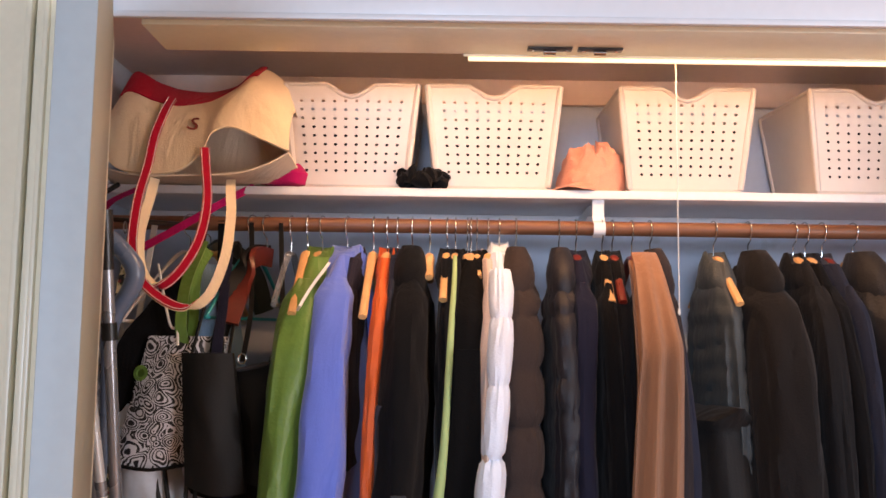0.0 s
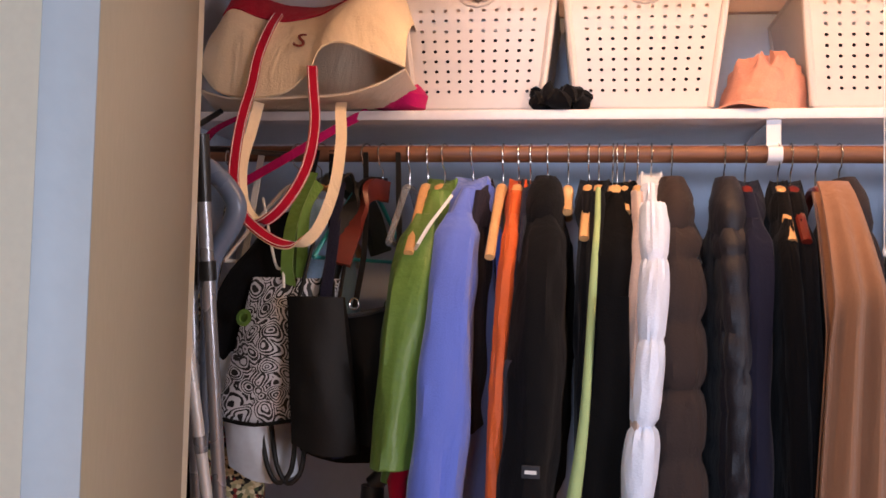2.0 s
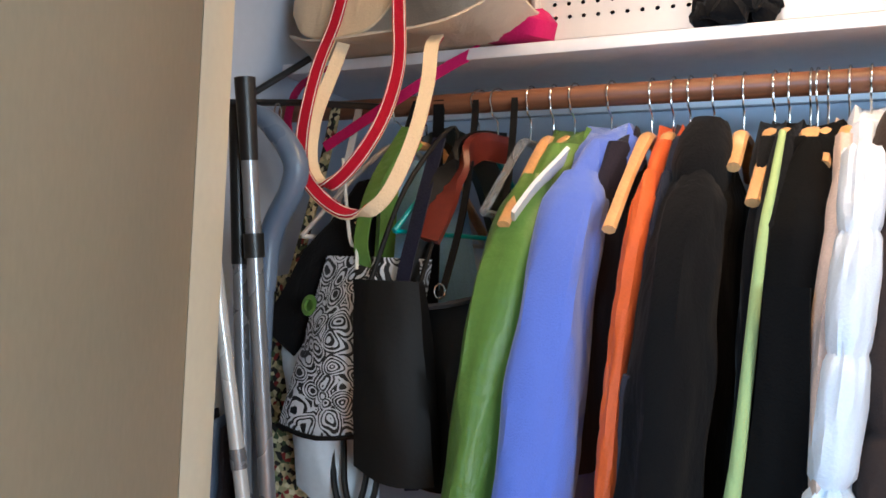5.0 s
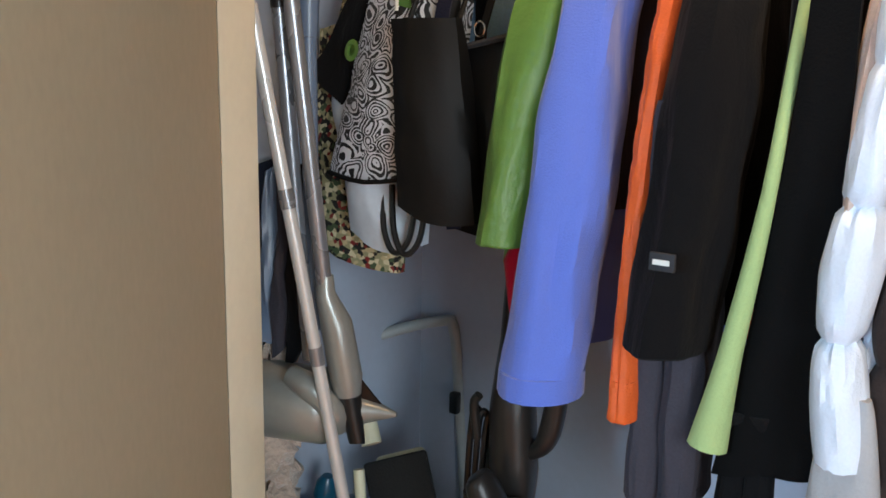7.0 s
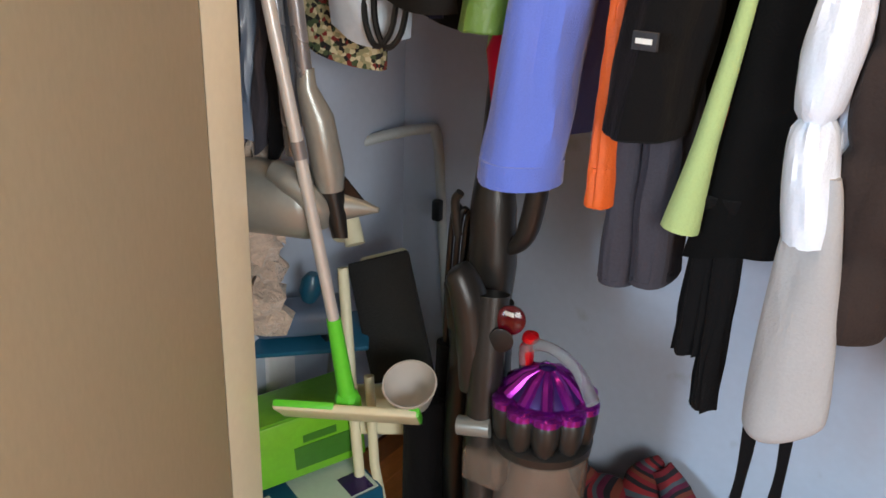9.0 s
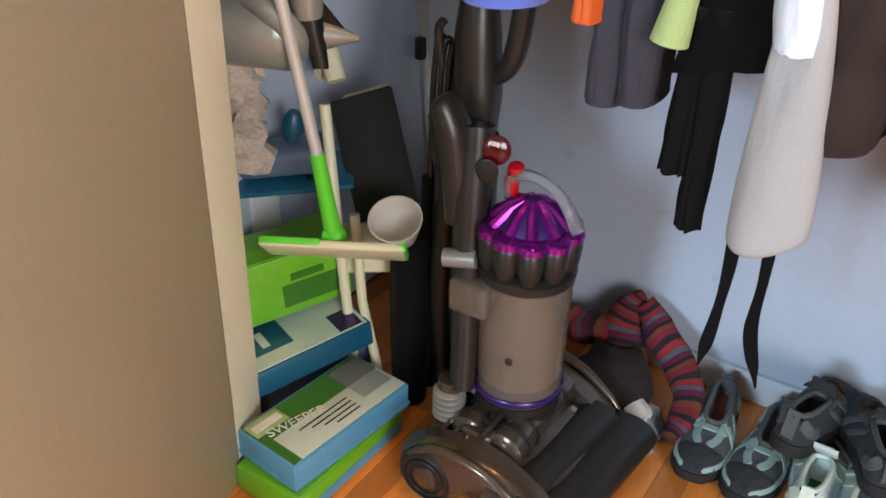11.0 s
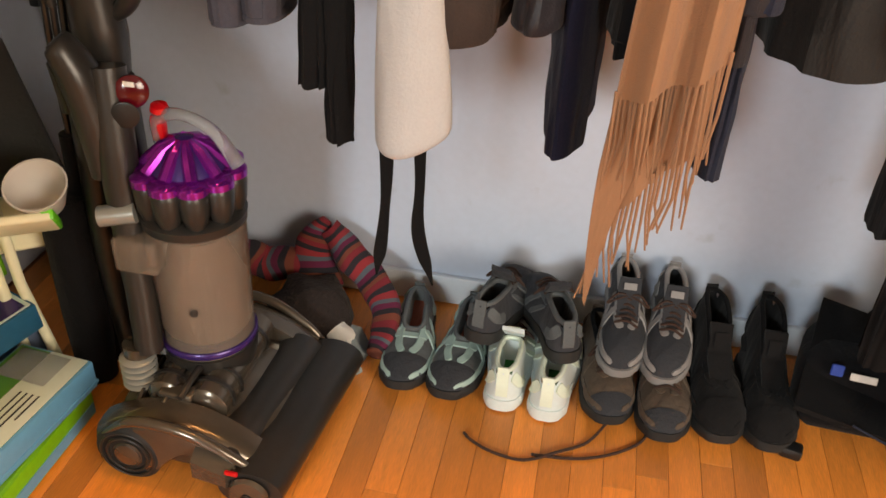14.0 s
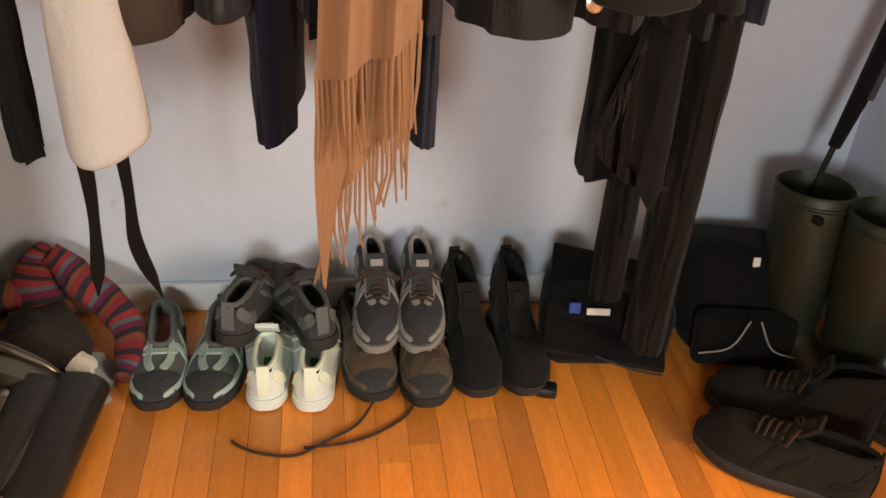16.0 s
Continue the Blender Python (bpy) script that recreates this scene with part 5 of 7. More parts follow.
part("nozzle", tube([(-0.665, 1.90, 0.778), (-0.60, 1.925, 0.778), (-0.56, 1.935, 0.778)], [0.042, 0.018, 0.004], 18), SILVERP, sv)
part("fin", loft([[(-0.625, 1.905, 0.80), (-0.585, 1.93, 0.786), (-0.585, 1.934, 0.786), (-0.625, 1.909, 0.80)], [(-0.618, 1.907, 0.835), (-0.614, 1.909, 0.833), (-0.614, 1.912, 0.833), (-0.618, 1.91, 0.835)]]), DARKMETAL, sv)
part("handle", tube([(-0.71, 1.845, 0.84), (-0.675, 1.85, 0.825), (-0.64, 1.87, 0.785), (-0.645, 1.89, 0.75)], [0.018, 0.022, 0.021, 0.016], 14, smooth=4), SILVERP, sv)
cl = thing("folded_cloths", "grey-blue cloths hanging on the closet side wall", "cloths", (0, 0, 0))
for k in range(4):
    part("cloth", crumple(bag_skin((-0.85 + 0.03 * k, 1.90, 1.16), (-0.83 + 0.03 * k, 1.93, 1.18), (-0.86 + 0.034 * k, 1.88, 0.90 - 0.03 * k), (-0.80 + 0.028 * k, 1.92, 0.86 + 0.02 * k), 0.03, seed=20 + k), 0.012, 12, k), (SLATE, TUBEB, CHAR, BLACKN)[k], cl)
fd = thing("fluffy_duster", "beige fluffy duster head on the side shelf", "duster", (0, 0, 0))
for k in range(7):
    part("tuft", crumple(disc([(0.005, -0.04), (0.035, -0.02), (0.04, 0.01), (0.02, 0.035), (0.004, 0.042)], (-0.80 + 0.012 * math.sin(k * 2), 1.90 + 0.012 * math.cos(k * 3), 0.52 + 0.05 * k), n=16), 0.022, 38, k), FLUFF, fd)
ir = thing("spray_tool", "teal and grey plastic tool on a slanted tray", "tool", (0, 0, 0))
mI = Matrix.Translation((-0.80, 2.0, 0.475)) @ Euler((radians(12), radians(-6), radians(35))).to_matrix().to_4x4()
part("tray", box(0, 0, -0.035, 0.26, 0.12, 0.012, 0.004, 2, mI), BOXT, ir)
part("body", crumple(box(0, 0, 0.012, 0.19, 0.08, 0.06, 0.022, 4, mI), 0.006, 20), TUBEB, ir)
part("knob", disc([(0.014, 0), (0.022, 0.02), (0.02, 0.045), (0.01, 0.06)], mI @ Vector((0.02, 0, 0.05)), (0.2, 0, 1), 18), BOXT, ir)
part("foot", box(-0.07, 0, -0.15, 0.02, 0.08, 0.34, 0.006, 2, Matrix.Translation((-0.80, 2.0, 0.44))), SHELFM, ir)

# folding step stool leaning in the corner
st = thing("step_stool", "folded step stool with a grey frame and black rubber treads", "step stool", (0, 0, 0))
part("frame", tube([(-0.86, 2.12, 0.02), (-0.885, 2.20, 0.50), (-0.905, 2.24, 0.735), (-0.88, 2.29, 0.768), (-0.80, 2.40, 0.79), (-0.775, 2.425, 0.765), (-0.755, 2.43, 0.55), (-0.70, 2.42, 0.02)], 0.0125, 12, smooth=5), material("stool_grey_paint", lin(176, 184, 184), 0.4, vary=0.06), st)
part("leg", tube([(-0.72, 2.03, 0.60), (-0.663, 1.99, 0.33), (-0.60, 1.955, 0.01)], 0.011, 12), CREAMP, st)
part("leg", tube([(-0.64, 2.01, 0.40), (-0.61, 1.99, 0.22), (-0.55, 1.98, 0.01)], 0.010, 12), CREAMP, st)
mt, mr, mb, ml = Vector((-0.640, 2.13, 0.62)), Vector((-0.560, 2.09, 0.47)), Vector((-0.645, 2.05, 0.34)), Vector((-0.735, 2.09, 0.545))
cen = (mt + mr + mb + ml) / 4
vx = (mr + mb - mt - ml).normalized()
vn = vx.cross((mt + mr - mb - ml)).normalized()
vy = vn.cross(vx).normalized()
mS = Matrix.Translation(cen) @ Matrix((vx, vy, vn)).transposed().to_4x4()
part("tread_pan", box(-0.03, 0.0, -0.016, 0.20, 0.11, 0.026, 0.012, 4, mS), CREAMP, st)
part("tread_mat", box(0.0, 0.0, 0.008, 0.245, 0.140, 0.014, 0.0065, 3, mS), GRIT, st, "black gritty rubber tread mat")
part("lug", disc([(0.012, 0), (0.016, 0.008), (0.014, 0.025)], (-0.742, 2.03, 0.455), (-0.4, -1, 0), 14), BLACKP, st)
part("lower_tread", box(0, 0, 0, 0.16, 0.10, 0.02, 0.008, 3, Matrix.Translation((-0.655, 2.03, 0.31)) @ Euler((radians(60), radians(-8), radians(24))).to_matrix().to_4x4()), CREAMP, st)
part("hinge", box(-0.752, 2.40, 0.61, 0.022, 0.02, 0.05, 0.005), BLACKP, st)
part("handle_top", tube([(-0.80, 2.12, 0.62), (-0.77, 2.10, 0.69), (-0.73, 2.08, 0.63)], 0.02, 12, smooth=4), CREAMP, st)
sc_ = thing("white_scoop", "white plastic scoop with a wide cup", "scoop", (0, 0, 0))
part("cup", moved(disc([(0.02, 0), (0.034, 0.02), (0.050, 0.075), (0.047, 0.075), (0.031, 0.022), (0.005, 0.006)], n=24), Matrix.Translation((-0.518, 1.99, 0.392)) @ Euler((radians(28), radians(12), 0)).to_matrix().to_4x4()), PLASTICW, sc_)
part("stem", tube([(-0.518, 2.006, 0.402), (-0.518, 2.028, 0.30), (-0.513, 2.022, 0.003)], 0.010, 10), PLASTICW, sc_)
bc = thing("black_umbrella_tube", "black folded umbrella standing in the corner", "umbrella", (0, 0, 0))
part("cover", crumple(tube([(-0.512, 2.02, 0.004), (-0.515, 2.025, 0.15), (-0.520, 2.03, 0.39)], [0.034, 0.042, 0.040], 16), 0.004, 30), BLACKN, bc)
part("rod", tube([(-0.520, 2.03, 0.33), (-0.522, 2.035, 0.40)], 0.006, 8), BLACKP, bc)

# cartons of cleaning cloths
def carton(x, y, z, turn, sx, sy, sz, mats, label, tilt=0.0, lid=None):
    c = thing("refill_carton", label, "carton", m=Matrix.Translation((x, y, z)) @ Euler((radians(tilt), 0, radians(turn))).to_matrix().to_4x4(), group="cartons in the corner")
    part("box", box(0, 0, sz / 2, sx, sy, sz, 0.004, 2), mats[0], c)
    part("top_panel", box(0, 0, sz + 0.0005, sx - 0.012, sy - 0.012, 0.002, 0.0008, 1), mats[1], c)
    return c


k1 = carton(-0.545, 1.775, 0.001, -1, 0.155, 0.30, 0.058, (BOXG, BOXG), "flat green carton of sweeper cloths on the floor")
part("side_band", box(0.0785, 0, 0.018, 0.002, 0.29, 0.022), BOXB, k1, "pale blue side band")
part("logo_shape", box(-0.03, -0.11, 0.0608, 0.07, 0.03, 0.001, 0.0003), BOXW, k1, "white logo shape")
k2 = carton(-0.545, 1.79, 0.0615, -6, 0.15, 0.30, 0.058, (BOXB, BOXDG), "flat green and blue carton of sweeper cloths on another")
part("window", box(0.032, 0.01, 0.0602, 0.075, 0.27, 0.0014, 0.0005), BOXW, k2, "pale blue printed window")
part("plastic_window", box(-0.01, 0.10, 0.0612, 0.10, 0.075, 0.0012, 0.0004), CLEARP, k2, "clear plastic window")
part("logo_shape", box(-0.045, -0.105, 0.0612, 0.04, 0.075, 0.0012, 0.0004), LIME, k2, "lime logo shape")
part("logo_bar", box(-0.045, -0.105, 0.0622, 0.018, 0.062, 0.001), WHITEC, k2, "white bar in a logo shape")
lettering("SWEEPER", 0.03, pose(-0.008, -0.065, 0.0615, 0, 0, 78), WHITEC, k2, "white printed word on a carton")
for q in range(4):
    part("text_bar", box(0.014 + q * 0.012, -0.02 + 0.01 * q, 0.0612, 0.003, 0.12 - 0.02 * q, 0.0008), SLATE, k2, "line of tiny print")
part("rim_band", box(0, 0, 0.012, 0.155, 0.305, 0.008, 0.003), BOXB, k2)
k3 = carton(-0.70, 1.89, 0.125, -22, 0.17, 0.26, 0.055, (BOXT, BOXW), "teal and white carton leaning on the stack", 6)
part("teal_panel", box(-0.02, -0.07, 0.0572, 0.12, 0.10, 0.0012), BOXT, k3, "teal printed panel")
part("logo_shape", box(0.0, -0.07, 0.0582, 0.05, 0.016, 0.001), BOXW, k3, "white logo shape")
part("violet_corner", box(0.045, 0.09, 0.0572, 0.06, 0.05, 0.0012), VIOLET, k3, "violet printed corner")
k4 = carton(-0.76, 1.93, 0.205, -25, 0.12, 0.25, 0.135, (BOXG, BOXG), "tall green carton of sweeper refills behind the stack", 4)
part("print_bar", box(0.0612, 0.03, 0.085, 0.0012, 0.07, 0.016), BOXDG, k4)
part("dark_panel", box(0.0612, 0.04, 0.045, 0.0012, 0.13, 0.05), BOXDG, k4, "dark green printed panel")
part("picture", box(-0.01, -0.1262, 0.06, 0.05, 0.0012, 0.07), BELT, k4, "dark red printed picture")
part("white_bar", box(-0.01, -0.1272, 0.075, 0.055, 0.0012, 0.012), WHITEC, k4, "white bar")
ld = carton(-0.715, 1.92, 0.001, -20, 0.15, 0.24, 0.115, (TUBEB, CHAR), "dark grey-blue box under the cartons")

# ---- on the floor: upright vacuum cleaner ----
vc = thing("upright_vacuum", "dusty gunmetal upright vacuum cleaner with a purple cyclone top", "vacuum cleaner", (0, 0, 0))
# base: ball housing at the rear, long brush head along the front
for yy in (1.808, 2.15):
    w_ = part("wheel", disc([(0.02, -0.022), (0.052, -0.022), (0.058, -0.014), (0.058, 0.010), (0.05, 0.016), (0.044, 0.012), (0.03, 0.014), (0.012, 0.012)], (-0.325, yy, 0.0585), (0, -1 if yy < 2 else 1, 0), 32), RUBBER, vc)
    part("hub", disc([(0.018, 0), (0.026, 0.003), (0.02, 0.006)], (-0.325, yy + (-0.013 if yy < 2 else 0.013), 0.0585), (0, -1 if yy < 2 else 1, 0), 24), GUNMETAL, w_)
rings = []
for i in range(15):
    f = i / 14
    x = -0.37 + 0.31 * f
    h = 0.040 + 0.058 * math.sin(math.pi * min(1, 0.22 + 0.78 * f) ) ** 0.9
    hw_ = 0.135 + 0.01 * math.sin(math.pi * f)
    rings.append([(x, 1.975 + hw_ * math.copysign(abs(math.cos(t)) ** 0.5, math.cos(t)), 0.022 + (h if math.sin(t) > 0 else 0.012) * math.copysign(abs(math.sin(t)) ** 0.6, math.sin(t))) for t in [2 * math.pi * j / 28 for j in range(28)]])
part("base_housing", loft(rings), GUNMETAL, vc)
for yy, sg in ((1.835, -1), (2.115, 1)):
    rows = []
    for k in range(25):
        u = k / 24
        xx = -0.385 + 0.30 * u
        top = 0.050 + 0.100 * math.sin(math.pi * (0.12 + 0.80 * u)) ** 0.8 - 0.02 * u
        low = 0.018 + 0.062 * max(0, math.sin(math.pi * (u - 0.34) / 0.5)) if 0.34 < u < 0.84 else 0.018
        low = min(low, top - 0.03)
        o = 0.030 + 0.012 * math.sin(math.pi * u)
        rows.append([(xx, yy - sg * 0.02, low), (xx, yy + sg * o * 0.8, low), (xx, yy + sg * o, low + 0.006), (xx, yy + sg * o, top - 0.022), (xx, yy + sg * o * 0.86, top - 0.008), (xx, yy + sg * o * 0.5, top - 0.001), (xx, yy, top), (xx, yy - sg * 0.02, top)])
    part("side_shell", loft(rows), GUNMETAL, vc, "glossy gunmetal side shell")
    part("side_arch", tube([(-0.365, yy + sg * 0.034, 0.092), (-0.31, yy + sg * 0.042, 0.136), (-0.25, yy + sg * 0.044, 0.142), (-0.19, yy + sg * 0.044, 0.128), (-0.13, yy + sg * 0.04, 0.090), (-0.10, yy + sg * 0.036, 0.062)], [0.006, 0.009, 0.010, 0.010, 0.009, 0.006], 12, smooth=6), GUNMETAL, vc)
for k, (xx, zz, rd) in enumerate([(-0.285, 0.125, 0.034), (-0.215, 0.118, 0.038)]):
    dr = part("motor_drum", tube([(xx, 1.865, zz), (xx, 1.872, zz), (xx, 2.095, zz), (xx, 2.10, zz)], [rd - 0.008, rd, rd, rd - 0.008], 28), GUNMETAL, vc)
    for yy in (1.895, 1.93, 2.05):
        part("drum_band", tube([(xx, yy, zz), (xx, yy + 0.009, zz)], rd + 0.003, 28), DKGUN, dr)
for rr_ in (0.022, 0.036, 0.047):
    part("wheel_groove", tube([(-0.325 + rr_ * math.cos(t), 1.7925, 0.0585 + rr_ * math.sin(t)) for t in [2 * math.pi * k / 36 for k in range(37)]], 0.0028, 6), DKGUN, bpy.data.objects["wheel"])
part("brush_head", loft([[(-0.105 + 0.055 * math.cos(t) + 0.035 * f, 1.775 + 0.36 * f, 0.046 + 0.040 * math.sin(t)) for t in [2 * math.pi * j / 22 for j in range(22)]] for f in (0.0, 0.02, 0.3, 0.6, 0.98, 1.0)]), DKGUN, vc)
part("head_cover", loft([[(-0.165 + 0.045 * math.cos(t) + 0.035 * f, 1.80 + 0.31 * f, 0.065 + 0.042 * math.sin(t)) for t in [2 * math.pi * j / 22 for j in range(22)]] for f in (0.0, 0.03, 0.5, 0.97, 1.0)]), DKGUN, vc)
part("front_roller_cap", disc([(0.028, 0), (0.034, 0.006), (0.03, 0.014), (0.012, 0.016)], (-0.105, 1.776, 0.046), (0, -1, 0), 26), GUNMETAL, vc)
part("cap_screw", disc([(0.008, 0), (0.009, 0.003), (0.004, 0.005)], (-0.105, 1.761, 0.046), (0, -1, 0), 14), DARKMETAL, vc)
part("nozzle_scoop", loft([[(-0.20, 1.80, 0.06), (-0.13, 1.785, 0.05), (-0.13, 1.785, 0.09), (-0.20, 1.80, 0.11)], [(-0.20, 1.77, 0.06), (-0.14, 1.765, 0.055), (-0.14, 1.765, 0.08), (-0.20, 1.77, 0.095)]]), GUNMETAL, vc)
for k in range(4):
    part("housing_ridge", tube([(-0.335 + 0.03 * k, 1.845, 0.10 + 0.018 * k), (-0.33 + 0.03 * k, 1.90, 0.128 + 0.012 * k), (-0.325 + 0.03 * k, 2.05, 0.13 + 0.012 * k)], 0.006, 8, smooth=4), DKGUN, vc)
part("pedal", box(-0.26, 1.868, 0.145, 0.06, 0.03, 0.014, 0.005, 3), GUNMETAL, vc)
part("red_tab", box(-0.13, 1.768, 0.088, 0.022, 0.006, 0.008, 0.002), REDP, vc)
part("neck_ring", tube([(-0.345, 1.905, 0.115), (-0.345, 1.91, 0.20)], 0.026, 18), GUNMETAL, vc)
for k in range(5):
    part("hose_rib", disc([(0.025, -0.005), (0.031, 0), (0.025, 0.005)], (-0.345, 1.902, 0.125 + k * 0.013), n=20), SILVERP, vc)
# bin and cyclone
bx, by = -0.256, 1.995
part("bin", disc([(0.075, 0.165), (0.079, 0.17), (0.08, 0.20), (0.082, 0.406), (0.084, 0.411), (0.08, 0.414)], (bx, by, 0), n=40), BINM, vc, "cloudy clear dust bin")
part("dust_core", disc([(0.05, 0.19), (0.062, 0.2), (0.060, 0.30), (0.040, 0.368), (0.036, 0.387)], (bx, by, 0), n=24), cloth("grey_dust", lin(150, 134, 124)), vc, "grey dust core")
part("bin_foot", disc([(0.06, 0.11), (0.078, 0.13), (0.083, 0.16), (0.083, 0.172), (0.07, 0.176)], (bx, by, 0), n=40), DKGUN, vc)
part("violet_ring", disc([(0.0825, 0.178), (0.0850, 0.181), (0.0850, 0.188), (0.0825, 0.191)], (bx, by, 0), n=40), VIOLET, vc)
part("bin_catch", box(bx - 0.075, by - 0.05, 0.175, 0.055, 0.03, 0.028, 0.006, 2), CLEARP, vc)
part("inlet", box(bx - 0.068, by - 0.062, 0.375, 0.075, 0.05, 0.062, 0.008, 3), BINM, vc)
part("cyclone_ring", disc([(0.078, 0.411), (0.084, 0.415), (0.086, 0.430), (0.076, 0.436)], (bx, by, 0), n=40), DKGUN, vc)
part("shroud_mark", disc([(0.007, 0), (0.007, 0.002), (0.004, 0.003)], (bx + 0.02, by - 0.0815, 0.28), (0.2, -1, 0), 12), DKGUN, vc)
for k in range(10):
    a = 2 * math.pi * k / 10 + 0.2
    px, py = bx + 0.066 * math.cos(a), by + 0.066 * math.sin(a)
    cn = part("cyclone_cone", disc([(0.014, 0.430), (0.022, 0.453), (0.025, 0.486), (0.022, 0.493)], (px, py, 0), n=16), DKGUN, vc)
    part("cone_cap", disc([(0.018, 0.492), (0.026, 0.495), (0.026, 0.506), (0.02, 0.511), (0.004, 0.512)], (px, py, 0), n=18), PURPLE, cn, "purple cone cap")
    part("spoke", tube([(px, py, 0.510), (bx + 0.035 * math.cos(a), by + 0.035 * math.sin(a), 0.540), (bx + 0.012 * math.cos(a), by + 0.012 * math.sin(a), 0.552)], [0.011, 0.010, 0.007], 8), PURPLE, vc, "purple spoke")
part("dome", disc([(0.068, 0.496), (0.06, 0.515), (0.04, 0.538), (0.018, 0.555), (0.003, 0.559)], (bx, by, 0), n=32), VIOLET, vc, "dark violet dome")
part("carry_handle", tube([(bx - 0.045, by + 0.01, 0.538), (bx - 0.045, by + 0.01, 0.576), (bx + 0.0, by + 0.0, 0.593), (bx + 0.05, by - 0.0, 0.571), (bx + 0.085, by, 0.519)], [0.012, 0.012, 0.009, 0.010, 0.012], 12, smooth=5), CLEARP, vc, "clear carry handle")
part("release_button", disc([(0.010, 0), (0.015, 0.006), (0.013, 0.014), (0.004, 0.017)], (bx - 0.04, by + 0.01, 0.587), (0.1, -0.2, 1), 18), REDP, vc, "bright red release button")
part("handle_root", box(bx - 0.045, by + 0.01, 0.562, 0.022, 0.02, 0.045, 0.006, 2), REDP, vc, "translucent red handle root")
# spine, hoses, wand and its handle
sx, sy = -0.385, 2.03
part("spine", tube([(sx + 0.02, sy - 0.02, 0.12), (sx, sy, 0.30), (sx - 0.005, sy + 0.01, 0.62)], [0.035, 0.042, 0.036], 16, smooth=5), DKGUN, vc)
part("duct", tube([(-0.3250, 1.91, 0.19), (-0.3320, 1.925, 0.28), (-0.3450, 1.945, 0.38), (-0.3550, 1.965, 0.52), (-0.3650, 1.99, 0.66)], [0.024, 0.024, 0.026, 0.03, 0.03], 16, smooth=5), DKGUN, vc)
part("duct_clamp", tube([(-0.3800, 1.925, 0.435), (-0.3250, 1.94, 0.442)], 0.017, 12), SILVERP, vc)
part("upper_shell", tube([(-0.378, 1.972, 0.49), (-0.384, 1.972, 0.58), (-0.396, 1.968, 0.65), (-0.412, 1.96, 0.695), (-0.418, 1.958, 0.705)], [0.032, 0.037, 0.036, 0.028, 0.018], 18, smooth=5, flat=0.8), DKGUN, vc)
mb_ = part("motor_badge", disc([(0.020, 0), (0.025, 0.004), (0.025, 0.009), (0.018, 0.013), (0.004, 0.014)], (-0.3250, 1.985, 0.628), (0.5, -1, 0.15), 28), material("deep_red_plastic", lin(84, 8, 20), 0.15, vary=0.1), vc, "dark red round cover with a pale sticker")
part("badge_sticker", box(-0.3210, 1.9715, 0.643, 0.018, 0.003, 0.008, 0.001), WHITEC, mb_)
part("badge_plate", disc([(0.020, 0), (0.021, 0.004), (0.018, 0.005)], (-0.3280, 1.963, 0.598), (0.3, -1, 0.0), 20), BLACKP, vc)
part("wand", tube([(-0.405, 2.06, 0.60), (-0.41, 2.065, 0.68), (-0.418, 2.07, 0.78), (-0.42, 2.075, 0.90), (-0.418, 2.08, 1.02)], [0.033, 0.042, 0.040, 0.026, 0.024], 18, smooth=6), DKGUN, vc)
part("wand_handle", tube([(-0.418, 2.08, 1.02), (-0.37, 2.08, 1.06), (-0.335, 2.075, 1.0), (-0.332, 2.07, 0.88), (-0.345, 2.065, 0.76), (-0.375, 2.062, 0.715), (-0.405, 2.06, 0.715)], [0.02, 0.018, 0.017, 0.019, 0.019, 0.012, 0.010], 14, smooth=6), DKGUN, vc)
for k in range(4):
    xo = -0.457 - 0.014 * k
    part("cable", tube([(xo + 0.012, 2.06, 0.30), (xo, 2.06, 0.55), (xo + 0.004, 2.065, 0.73 + 0.006 * k), (xo + 0.016, 2.075, 0.755), (xo + 0.03, 2.08, 0.72), (xo + 0.025, 2.085, 0.45)], 0.0058, 8, smooth=6), BLACKP, vc)
part("cable_hook", tube([(-0.4750, 2.05, 0.72), (-0.4800, 2.045, 0.78), (-0.4700, 2.045, 0.80)], 0.008, 10, smooth=4), DKGUN, vc)
part("long_hose", tube([(-0.4300, 2.02, 0.08), (-0.4450, 2.03, 0.30), (-0.4400, 2.03, 0.58), (-0.4250, 2.03, 0.66)], [0.022, 0.026, 0.024, 0.018], 16, smooth=6), BLACKP, vc)
part("hose_cup", tube([(-0.4350, 1.995, 0.66), (-0.4200, 1.995, 0.585)], [0.026, 0.03], 16), DKGUN, vc)
part("side_hose", tube([(-0.49, 2.05, 0.03), (-0.50, 2.06, 0.25), (-0.495, 2.06, 0.5)], 0.02, 14, smooth=5), BLACKN, vc)


